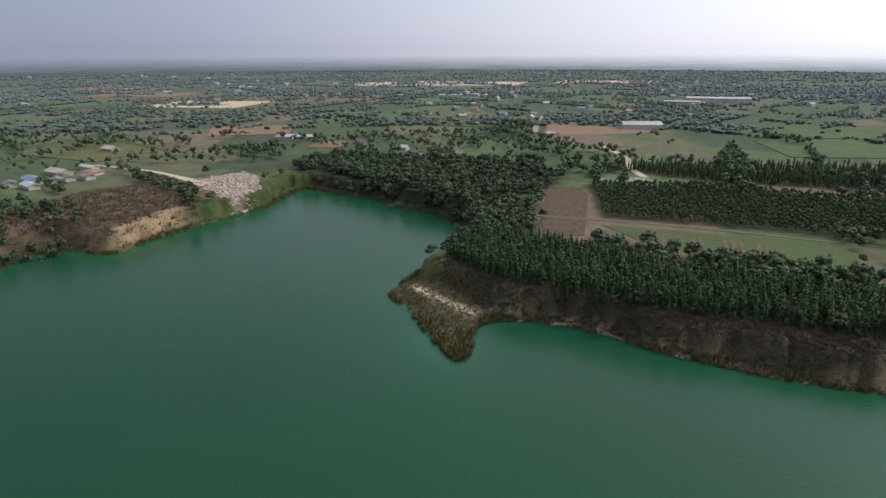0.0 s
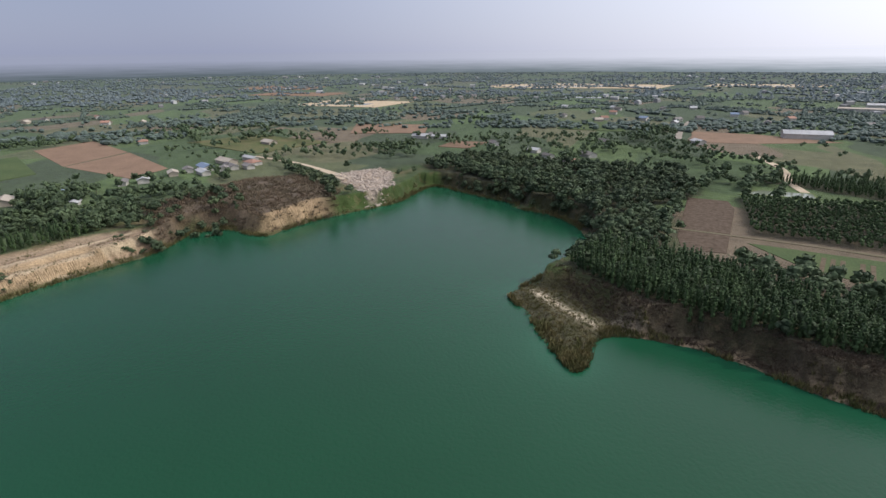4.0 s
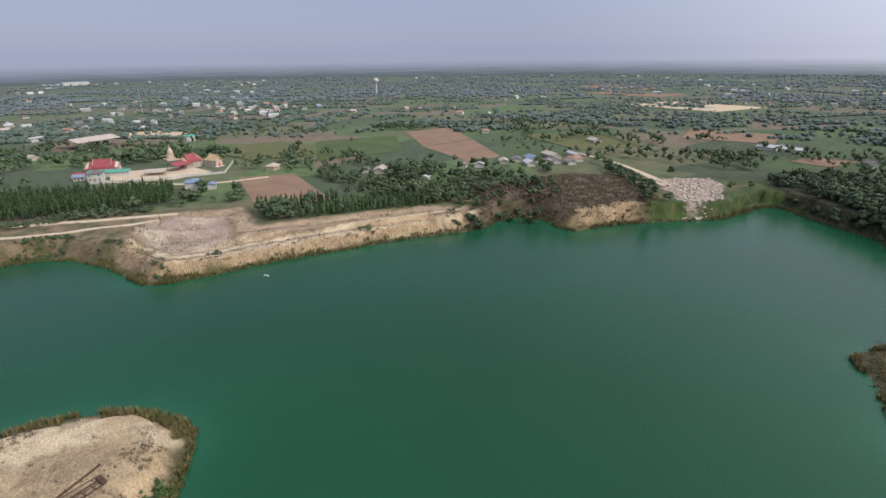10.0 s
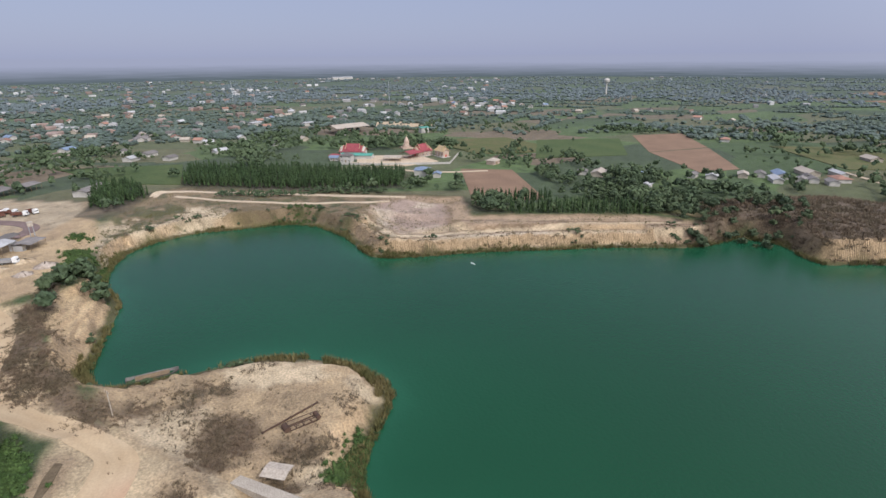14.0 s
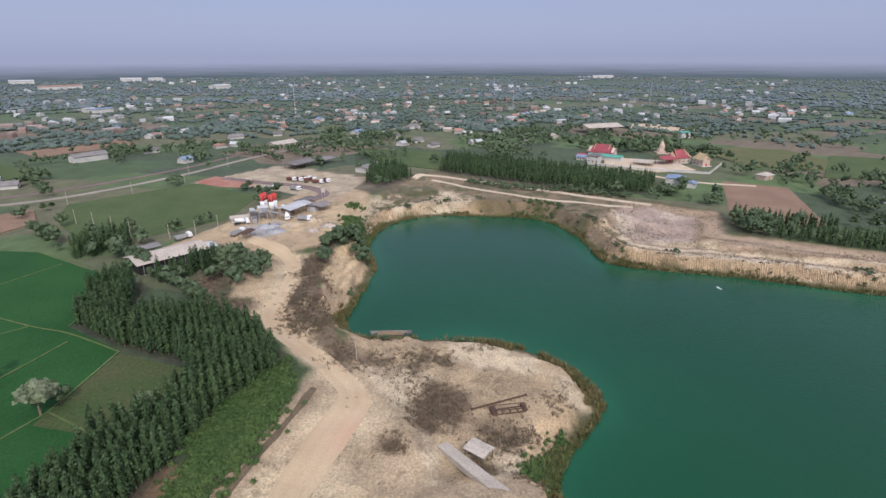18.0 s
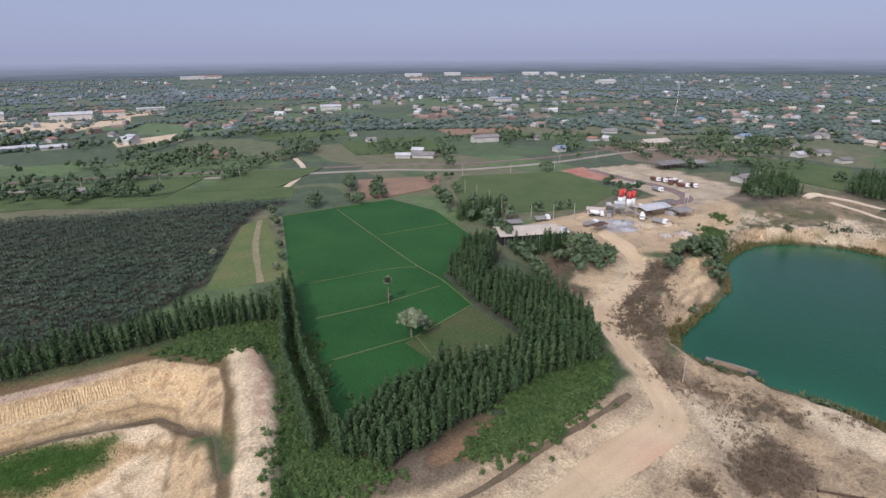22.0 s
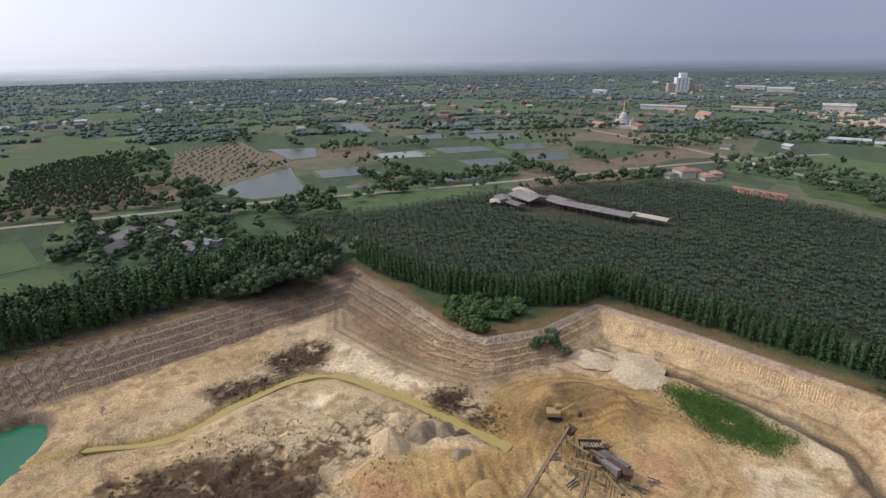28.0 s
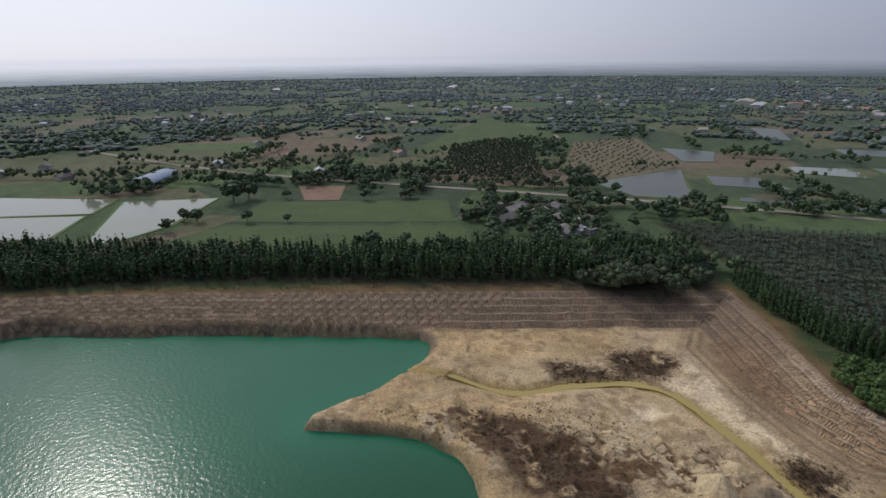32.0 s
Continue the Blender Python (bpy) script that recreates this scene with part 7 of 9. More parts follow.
def house(x, y, turn, w, l, h, rise, wall, roof, label, category="house", group="", hip=False, storeys=1, openings=True, name="house", over=0.7):
    e = empty(name, x, y, None, turn, label=label, category=category, group=group)
    part("wall", walls_bm(w, l, h, 0.01 if hip else rise), wall, e)
    part("roof", hip_roof_bm(w, l, h, rise, over) if hip else gable_roof_bm(w, l, h, rise, over), roof, e)
    if openings:
        part("door", box(w / 2, -0.5, 0, w / 2 + 0.07, 0.5, 2.05), WOOD, e)
        for s in range(storeys):
            for yy in np.linspace(-l / 2 + 1.5, l / 2 - 1.5, max(2, int(l / 3.5))):
                if abs(yy) > 1.1 or s:
                    window(e, w / 2, yy, 0.9 + 2.9 * s, 1.1, 1.1, "x")
                window(e, -w / 2, yy, 0.9 + 2.9 * s, 1.1, 1.1, "x")
    return e


def open_shed(x, y, turn, w, l, h, rise, roof, label, name="shed", z=None, group="", mono=False, step=4.0):
    """A roof on posts."""
    e = empty(name, x, y, z, turn, label=label, category="shed", group=group)
    part("roof", gable_roof_bm(w, l, h, rise, 0.4, 0.12), roof, e)
    for yy in np.linspace(-l / 2, l / 2, max(2, int(l / step) + 1)):
        for xx in (-w / 2, w / 2):
            part("post", tube((xx, yy, -0.8), (xx, yy, h), 0.1, 0.1, 6), WOOD, e)
        bm = bmesh.new()
        add_tube(bm, (-w / 2, yy, h - 0.1), (w / 2, yy, h - 0.1), 0.07, 0.07, 4)
        add_tube(bm, (0, yy, h - 0.1), (0, yy, h + rise - 0.1), 0.06, 0.06, 4)
        part("truss", bm, WOOD, e)
    return e


# the open hut, slab, rusted pontoon frame and pipe on the peninsula
open_shed(-98.7, 3.9, -36, 3.7, 5.0, 2.6, 0.35, PALE_ROOF, "pale corrugated roof on posts, open hut", "hut")
bm = bmesh.new()
slab_z = max(at(-90, 4), at(-84, 8), at(-80, 12)) + 0.15
add_slab(bm, [(-102.6, -3.4, max(-4.3, at(-102, -4.5) + 0.15)), (-101.1, -5.6, max(-4.3, at(-102, -4.5) + 0.15)), (-78.0, 10.9, slab_z), (-79.7, 13.2, slab_z)], 1.6)
tagged(part("concrete_slab", bm, CONCRETE), "long pale concrete slab on the sand", "slab")
e = empty("pontoon", -115.6, 12, None, 104, label="rusted steel pontoon frame lying on the sand", category="frame")
for yy in (-1.1, 1.1):
    part("beam", box(-4, yy - 0.12, 0.0, 4, yy + 0.12, 0.25), RUST, e)
    part("beam", tube((-4, yy, 1.5), (4, yy, 1.2), 0.1, 0.1, 6), RUST, e)
for k, xx in enumerate((-4, -2, 0, 2, 4)):
    part("crossbar", tube((xx, -1.1, 0.15), (xx, 1.1, 0.15), 0.1, 0.1, 6), RUST, e)
    part("strut", tube((xx, -1.1, 0.1), (xx, -1.1, 1.4), 0.08, 0.08, 6), RUST, e)
part("drum", tube((-4.2, -1.2, 0.7), (-4.2, 1.2, 0.7), 0.8, 0.8, 14), RUST, e)
part("drum", tube((3.9, -1.2, 0.7), (3.9, 1.2, 0.7), 0.6, 0.6, 14), RUST, e)
e = empty("rusted_pipe", -118.9, 9.7, None, 115, label="long rusted pipe lying on sand", category="pipe")
part("pipe", tube((-8, 0, 0.25), (8, 0, 0.25), 0.25, 0.25, 10), RUST, e)
for xx in (-8, 0, 8):
    part("flange", tube((xx - 0.08, 0, 0.25), (xx + 0.08, 0, 0.25), 0.4, 0.4, 12), RUST, e)
# sand barge by the shore
e = empty("barge", -161.6, -24.5, WATER, 94, label="grey flat wooden barge moored by the shore", category="boat")
bm = bmesh.new()
prof = [(-7, 0.8, 0.7), (-5, 1.55, 0), (0, 1.7, -0.05), (5, 1.5, 0), (7.2, 0.55, 0.8)]
rings = []
for xx, hw, kz in prof:
    rings.append([bm.verts.new(p) for p in ((xx, -hw, 0.75 + max(0, kz - 0.2)), (xx, -hw * 0.7, kz - 0.3), (xx, hw * 0.7, kz - 0.3), (xx, hw, 0.75 + max(0, kz - 0.2)))])
for a, b in zip(rings[:-1], rings[1:]):
    for i in range(3):
        bm.faces.new((a[i], a[i + 1], b[i + 1], b[i]))
bm.faces.new(rings[0])
bm.faces.new(rings[-1][::-1])
part("hull", bm, GREY_ROOF, e)
bm = bmesh.new()
add_box(bm, -4.6, -1.3, 0.45, 4.6, 1.3, 0.55)
part("deck", bm, WOOD, e)
for xx in (-3, 0, 3):
    part("thwart", box(xx - 0.15, -1.1, 0.62, xx + 0.15, 1.1, 0.72), WOOD, e)
e = empty("float", -205, 104, WATER, 20, label="small white float drifting on the lake", category="float")
part("body", tube((-1.2, 0, 0.1), (1.2, 0, 0.1), 0.3, 0.2, 10), WHITE_PAINT, e)


def pole(x, y, h=8.0, turn=0.0, label="slim concrete power pole with crossarm", arms=1, group="power poles"):
    e = empty("power_pole", x, y, None, turn, label=label, category="pole", group=group)
    part("shaft", tube((0, 0, -0.8), (0, 0, h), 0.17, 0.11, 8), CONCRETE, e)
    for k in range(arms):
        z = h - 0.4 - k * 1.1
        arm = part("crossarm", box(-1.0, -0.06, z, 1.0, 0.06, z + 0.12), WOOD, e)
        for xx in (-0.9, 0, 0.9):
            part("insulator", tube((xx, 0, z + 0.12), (xx, 0, z + 0.32), 0.06, 0.04, 6), WHITE_PAINT, arm)
    return e


first_pole = pole(-136, -31, 7.5, 30)
for (x, y) in [(-227, -147), (-232, -137), (-239, -128), (-248, -121), (-255, -198), (-251, -186), (-244, -172), (-236, -158), (-292, -229), (-319, -207), (-346, -187), (-374, -198), (-408, -184), (-445, -170), (-489, -156),
               (40, -412), (68, -382), (96, -352), (124, -324), (152, -298), (180, -272), (210, -242), (262, -192), (300, -150), (330, -118), (362, -86), (392, -56), (430, -20), (-190, -345), (-150, -378), (-110, -402), (-60, -445), (-5, -502), (60, -560)]:
    copy_thing(first_pole, pose(x, y, at(x, y), 0, 0, 40))

# ---------------------------------------------------------------- concrete plant
SILOS = ((-270.2, -106.2), (-273.4, -106.0), (-269.2, -101.2), (-272.4, -100.4))


def silo(x, y, group):
    e = empty("cement_silo", x, y, None, 0, label="white cement silo with red top on steel legs", category="silo", group=group)
    part("shell", tube((0, 0, 4.6), (0, 0, 9.0), 1.2, 1.2, 20), WHITE_PAINT, e, "white painted steel", True)
    part("cap", tube((0, 0, 9.0), (0, 0, 12.4), 1.22, 1.22, 20), RED_PAINT, e, "red painted top", True)
    part("roof", tube((0, 0, 12.4), (0, 0, 12.9), 1.22, 0.4, 20), RED_PAINT, e)
    part("cone", tube((0, 0, 2.4), (0, 0, 4.6), 0.3, 1.2, 20), STEEL, e)
    for k in range(4):
        a = math.pi / 4 + k * math.pi / 2
        part("leg", tube((1.1 * math.cos(a), 1.1 * math.sin(a), -0.5), (1.1 * math.cos(a), 1.1 * math.sin(a), 5.0), 0.12, 0.12, 6), STEEL, e)
    bm = bmesh.new()
    for k in range(20):
        add_tube(bm, (1.4, -0.25, 1 + k * 0.56), (1.4, 0.25, 1 + k * 0.56), 0.025, 0.025, 4)
    for s in (-0.25, 0.25):
        add_tube(bm, (1.4, s, 0), (1.4, s, 12.4), 0.03, 0.03, 4)
    part("ladder", bm, STEEL, e)
    return e


s0 = silo(SILOS[0][0], SILOS[0][1], "cement silos")
for p in SILOS[1:]:
    copy_thing(s0, pose(*p, 0, 0, 0, 30))
e = empty("mixing_tower", -265.2, -104.6, 0, 25, label="grey concrete mixing tower with hopper", category="machine")
for xx in (-2, 2):
    for yy in (-2, 2):
        part("leg", tube((xx, yy, -0.5), (xx, yy, 5), 0.15, 0.15, 6), STEEL, e)
part("mixer", box(-2.2, -2.2, 4.6, 2.2, 2.2, 7.2), STEEL, e)
bm = bmesh.new()
add_tube(bm, (0, 0, 2.9), (0, 0, 4.6), 0.5, 1.8, 4)
part("hopper", bm, STEEL, e)
part("roof", gable_roof_bm(4.6, 4.6, 7.2, 0.6, 0.3), WHITE_ROOF, e)
e = empty("belt_conveyor", -262.5, -102, 0, 120, label="inclined white belt conveyor to the mixer", category="conveyor")
bm = bmesh.new()
add_slab(bm, [(-1, -0.5, 6.8), (14, -0.5, 0.8), (14, 0.5, 0.8), (-1, 0.5, 6.8)][::-1], 0.5)
part("belt_housing", bm, STEEL, e)
for xx in (3, 7, 11):
    part("leg", tube((xx, 0, -0.4), (xx, 0, 6.2 - 0.4 * xx), 0.14, 0.14, 6), STEEL, e)
open_shed(-278, -92, 68, 9, 18, 4.5, 0.9, WHITE_ROOF, "white sheet roof of the open plant workshop")
open_shed(-286, -80, 68, 8, 10, 3.2, 0.5, GREY_ROOF, "grey low roof over the plant store")
open_shed(-297, -92, 68, 6, 12, 3.2, 0.5, GREY_ROOF, "grey lean shed behind the workshop")
house(-262, -116, 25, 5, 8, 2.8, 0.6, WHITE_WALL, PALE_ROOF, "small white site office with pale roof", "office")
for k, (x, y, r, hgt, m, lab) in enumerate(((-255, -98, 7, 1.2, GRAVEL_GREY, "mound of grey crushed gravel"), (-247, -92, 6, 1.0, GRAVEL_GREY, "mound of grey crushed gravel"), (-258, -87, 6.5, 0.9, SAND, "mound of yellow building sand"), (-266, -78, 5, 1.6, SAND, "mound of yellow building sand"),
                                            (-256, -68, 5, 2.0, CHALK, "mound of pale broken rubble"), (-248, -74, 4, 1.5, CHALK, "mound of pale broken rubble"))):
    r0 = np.random.default_rng(k)
    bm = bmesh.new()
    bmesh.ops.create_cone(bm, cap_ends=True, segments=22, radius1=r, radius2=0.4, depth=hgt)
    bmesh.ops.subdivide_edges(bm, edges=bm.edges[:], cuts=2)
    for v in bm.verts:
        v.co.z += hgt / 2 - 0.2 + r0.normal() * 0.12
        v.co.x += r0.normal() * 0.2
        v.co.y += r0.normal() * 0.2
    ob = part("spoil_mound", bm, m, None, lab, True)
    ob.matrix_world = pose(x, y, at(x, y), 0, 0, k * 50)
    tagged(ob, lab, "mound")


# block walls of the aggregate bays, and clutter round the mixer
for x0, y0, x1, y1, n in ((-263, -99, -259, -91, 8), (-259, -91, -252, -87, 7), (-268, -112, -262, -109, 6)):
    e = empty("block_wall", x0, y0, None, 0, label="row of grey concrete blocks round the aggregate bays", category="wall", group="bay walls")
    for k in range(n):
        f = k / (n - 1)
        ob = part("block", box(-0.45, -0.45, -0.3, 0.45, 0.45, 0.9), CONCRETE, e)
        ob.matrix_local = pose((x1 - x0) * f, (y1 - y0) * f, 0, 0, 0, 20 + 7 * (k % 3))
for x, y, t, m, lab in ((-277, -115, 30, WHITE_ROOF, "white site container in the plant yard"), (-271, -111, 60, GREY_ROOF, "grey tool container beside the silos"), (-284, -84, 65, WHITE_ROOF, "white site container by the plant store"), (-262, -108, 20, GREY_ROOF, "grey generator container by the mixer")):
    e = empty("site_container", x, y, None, t, label=lab, category="container", group="site containers")
    part("body", box(-3, -1.2, -0.1, 3, 1.2, 2.5), m, e)
    part("door", box(3, -1.0, 0.1, 3.05, -0.05, 2.3), STEEL, e)
    part("door", box(3, 0.05, 0.1, 3.05, 1.0, 2.3), STEEL, e)
e = empty("elevator_tower", -294, -80, None, 20, label="slim pale steel elevator tower behind the store", category="tower")
for xx in (-0.8, 0.8):
    for yy in (-0.8, 0.8):
        part("post", tube((xx, yy, -0.5), (xx, yy, 9), 0.1, 0.1, 6), STEEL, e)
for z in (2, 4, 6, 8):
    part("brace", tube((-0.8, -0.8, z - 1.6), (0.8, -0.8, z), 0.05, 0.05, 5), STEEL, e)
    part("brace", tube((-0.8, 0.8, z), (0.8, 0.8, z - 1.6), 0.05, 0.05, 5), STEEL, e)
part("cabin", box(-1.1, -1.1, 8.2, 1.1, 1.1, 10.2), PALE_ROOF, e)


def wheel(parent, x, y, r, w):
    t = part("wheel", tube((x, y - w / 2, r), (x, y + w / 2, r), r, r, 14), RUBBER, parent)
    part("rim", tube((x, y - w / 2 - 0.02, r), (x, y + w / 2 + 0.02, r), r * 0.5, r * 0.5, 10), STEEL, t)


def lorry(x, y, turn, body, cab, drum=False, label="", group="lorries"):
    e = empty("lorry", x, y, None, turn, label=label, category="truck", group=group)
    part("chassis", box(-3.8, -0.5, 0.7, 3.4, 0.5, 1.0), RUBBER, e)
    bm = box(2.0, -1.2, 0.8, 4.0, 1.2, 2.9)
    for v in bm.verts:
        if v.co.z > 2 and v.co.x > 3:
            v.co.x -= 0.35
    part("cab", bm, cab, e)
    part("windscreen", box(3.86, -1.0, 1.75, 3.92, 1.0, 2.2), DARK, e)
    if drum:
        part("drum", tube((-3.2, 0, 2.8), (1.0, 0, 2.1), 0.7, 1.25, 14), body, e, "", True)
        part("drum_end", tube((1.0, 0, 2.1), (1.7, 0, 1.95), 1.25, 0.5, 14), body, e, "", True)
        part("chute", box(-4.4, -0.3, 1.4, -3.2, 0.3, 1.7), STEEL, e)
    else:
        bm = bmesh.new()
        for a in ((-3.9, -1.25, 1.0, 1.7, 1.25, 1.15), (-3.9, -1.25, 1.15, 1.7, -1.15, 2.3), (-3.9, 1.15, 1.15, 1.7, 1.25, 2.3), (1.6, -1.15, 1.15, 1.7, 1.15, 2.5), (-3.9, -1.15, 1.15, -3.8, 1.15, 2.2)):
            add_box(bm, *a)
        part("tipper_body", bm, body, e)
    for xx in (-2.9, -1.7, 2.8):
        for yy in (-1.05, 1.05):
            wheel(e, xx, yy, 0.5, 0.3)
    return e


m0 = lorry(-257, -113, 120, WHITE_PAINT, WHITE_PAINT, True, "white concrete mixer lorry in the yard")
for x, y, t in ((-283, -98, 70), (-268, -93, 20)):
    copy_thing(m0, pose(x, y, at(x, y), 0, 0, t))
t0 = lorry(-359, -119, 60, DULL_RED, WHITE_PAINT, False, "orange tipper lorry parked on the bare yard")
for x, y, t in ((-359, -114, 50), (-363, -110, 70), (-359, -105, 65), (-352, -99, 80), (-356, -94, 40), (-356, -108, 200)):
    copy_thing(t0, pose(x, y, at(x, y), 0, 0, t))
g0 = lorry(-233, -131, 145, STEEL, WHITE_PAINT, False, "grey tipper lorry on the track")
for x, y, t in ((-290, -86, 60), (-240, -108, 150), (-333, -125, 100), (-332, -108, 60), (-265, -83, 80)):
    copy_thing(g0, pose(x, y, at(x, y), 0, 0, t))

def sand_mound(x, y, r, hgt, m, lab, seed):
    """An eroded conical tip with ridges and slumps."""
    q = np.random.default_rng(seed)
    rings, sides = 16, 44
    ph = q.uniform(0, 6.28, 3)
    V = []
    for i in range(rings + 1):
        u = i / rings
        for k in range(sides):
            a = 2 * math.pi * k / sides
            lobe = 1 + 0.14 * math.sin(2 * a + ph[0]) + 0.05 * math.sin(7 * a + ph[1])
            rr = r * u * lobe
            rill = float(vnoise(np.array([a * 5.1 + ph[2]]), np.array([u * 1.3]), seed)[0]) - 0.5
            soft = math.sqrt(u * u + 0.012) - 0.11
            z = hgt * (1 - soft / 0.896) ** 1.12 + 0.13 * hgt * rill * u * (1 - u) * 2
            V.append((rr * math.cos(a), rr * math.sin(a), z - 0.5))
    F = [(i * sides + k, (i + 1) * sides + k, (i + 1) * sides + (k + 1) % sides, i * sides + (k + 1) % sides) for i in range(rings) for k in range(sides)]
    ob = new("sand_mound", mesh_np("sand_mound", V, F, m, True))
    ob.matrix_world = pose(x, y, at(x, y) - 0.6, 0, 0, seed * 37)
    return tagged(ob, lab, "mound")


for k, (x, y, r, hgt, m, lab) in enumerate(((57, -88, 6.2, 6.2, CREAM_SAND, "steep pale tip of washed sand"), (52, -95, 5.5, 3.8, SPOIL, "dark slumped tip of quarry spoil"), (48, -98, 4.6, 3.0, SPOIL, "dark slumped tip of quarry spoil"), (60, -97, 6, 3.4, CREAM_SAND, "slumped pale tip of washed sand"), (40, -90, 4, 2.4, SPOIL, "low dark mound of quarry spoil"), (4.2, -88, 4.6, 3.4, CREAM_SAND, "conical tip of washed sand under a conveyor"),
                                            (20, -146, 7, 1.5, SAND, "rounded pale mound at the wall"), (8, -145, 9, 1.6, SAND, "rounded pale mound at the wall"), (33, -84, 5, 1.6, OCHRE_TRACK, "small ochre spoil mound"), (44, -98, 3.4, 1.8, DARK_SOIL, "small dark spoil mound"))):
    sand_mound(x, y, r, hgt, m, lab, k + 1)

# warehouse by the plantation
e = house(-203, -122, 50, 13, 27, 4.6, 1.6, DARK, PALE_ROOF, "long warehouse with pale sheet roof", "warehouse", openings=False, name="warehouse", over=1.0)
for yy in np.linspace(-12, 12, 7):
    for xx in (-6.9, 6.9):
        part("post", tube((xx, yy, -0.5), (xx, yy, 4.4), 0.12, 0.12, 6), STEEL, e)
part("annex_roof", gable_roof_bm(8, 7, 3.2, 0.8, 0.4), WHITE_ROOF, e).matrix_local = pose(-1, 16, 0, 0, 0, 0)
part("annex_wall", walls_bm(7, 6, 3.2, 0.7), WHITE_WALL, e).matrix_local = pose(-1, 16, 0, 0, 0, 0)
open_shed(-214, -137, 50, 6, 9, 3, 0.5, GREY_ROOF, "small grey lean shed beside the warehouse")
open_shed(-236, -102, 80, 4, 8, 3, 0.4, RUST, "rusted open hopper shed by the track")
open_shed(-408, -128, 65, 14, 24, 4, 1.2, GREY_ROOF, "large grey open shed beyond the yard")
open_shed(-424, -112, 65, 10, 14, 4, 1.0, GREY_ROOF, "grey open shed beyond the yard")
house(-398, -72, 65, 9, 22, 3.5, 1.2, WHITE_WALL, GREY_ROOF, "grey roofed worker housing", "house")

# ---------------------------------------------------------------- sand washing plant in the dig
e = empty("sand_washer", 7.4, -99.6, None, -40, label="rusty sand screening machine with grey panels", category="machine")
part("frame", box(-3.0, -2.0, 2.2, 3.0, 2.0, 2.5), RUST, e)
for xx in (-2.8, 0, 2.8):
    for yy in (-1.8, 1.8):
        part("leg", tube((xx, yy, -0.8), (xx, yy, 2.4), 0.13, 0.13, 6), RUST, e)
for k, (y0, y1) in enumerate(((-1.9, -0.7), (-0.6, 0.6), (0.7, 1.9))):
    bm = box(-2.6, y0, 2.5, 2.6, y1, 3.3)
    for v in bm.verts:
        if v.co.z > 3:
            v.co.z += 0.9 if v.co.x < 0 else -0.3
    part("screen_box", bm, (GREY_ROOF, RUST, GREY_ROOF)[k], e)
part("engine_house", box(3.2, -1.4, -0.3, 5.6, 1.4, 2.2), RUST, e)
part("engine_roof", gable_roof_bm(3.0, 3.2, 2.2, 0.4, 0.2), GREY_ROOF, e).matrix_local = pose(4.4, 0, 0, 0, 0, 0)
bm = bmesh.new()
add_tube(bm, (-3.6, 0, 2.2), (-3.6, 0, 4.2), 0.7, 1.5, 4)
part("hopper", bm, RUST, e)
for xx in (-2, -0.6, 0.8, 2.2):
    part("rail", tube((xx, -2.1, 2.6), (xx, 2.1, 2.6), 0.06, 0.06, 5), RUST, e)
    part("baluster", tube((xx, 2.1, 2.5), (xx, 2.1, 3.6), 0.04, 0.04, 5), RUST, e)


def truss_conveyor(a, b, za, zb, width=0.36):
    """A belt on a lattice frame from a to b, heights above the floor."""
    d = Vector((b[0] - a[0], b[1] - a[1], 0))
    L = d.length
    e = empty("belt_conveyor", *a, -6.2, math.degrees(math.atan2(d.y, d.x)), label="rusty truss belt conveyor on the quarry floor", category="conveyor", group="quarry conveyors")
    bm = bmesh.new()
    n = max(4, int(L / 1.6))
    for yy in (-width, width):
        for dz in (0, 0.55):
            add_tube(bm, (0, yy, za + dz), (L, yy, zb + dz), 0.05, 0.05, 4)
        for i in range(n):
            f, g = i / n, (i + 1) / n
            add_tube(bm, (L * f, yy, za + (zb - za) * f), (L * g, yy, za + (zb - za) * g + 0.55), 0.035, 0.035, 4)
    part("truss", bm, RUST, e)
    bm = bmesh.new()
    add_slab(bm, [(0, -width * 0.8, za + 0.66), (L, -width * 0.8, zb + 0.66), (L, width * 0.8, zb + 0.66), (0, width * 0.8, za + 0.66)], 0.07)
    part("belt", bm, WOOD, e)
    for f, z in ((0.0, za), (1.0, zb)):
        part("drum", tube((L * f, -width, z + 0.45), (L * f, width, z + 0.45), 0.24, 0.24, 10), RUST, e)
    for f in (0.2, 0.5, 0.85):
        for yy in (-width, width):
            part("leg", tube((L * f, yy * 1.3, -1.2), (L * f, yy, za + (zb - za) * f), 0.07, 0.07, 5), RUST, e)


for a, b, za, zb in (((19, -106), (23, -83), 4.2, 0.6), ((12, -95), (12, -84), 3.0, 3.4), ((9, -96), (4.6, -89.5), 2.8, 4.6), ((16.4, -98.4), (10, -97), 2.0, 3.2), ((18.6, -104.6), (13, -99.6), 1.2, 3.4), ((17.4, -96.6), (12, -95), 1.0, 2.6), ((14.5, -103), (9, -101), 2.4, 2.0)):
    truss_conveyor(a, b, za, zb)
e = empty("feed_hopper", 18.6, -106.4, None, 20, label="rusty feed hopper at the conveyor's head", category="hopper")
bm = bmesh.new()
add_tube(bm, (0, 0, 2.0), (0, 0, 4.0), 0.6, 1.7, 4)
part("bin", bm, RUST, e)
for xx in (-0.9, 0.9):
    for yy in (-0.9, 0.9):
        part("leg", tube((xx, yy, -0.8), (xx, yy, 3.0), 0.09, 0.09, 6), RUST, e)
e = empty("screen_deck", 13.2, -104.2, None, 35, label="rusty second screening deck with side plates", category="machine")
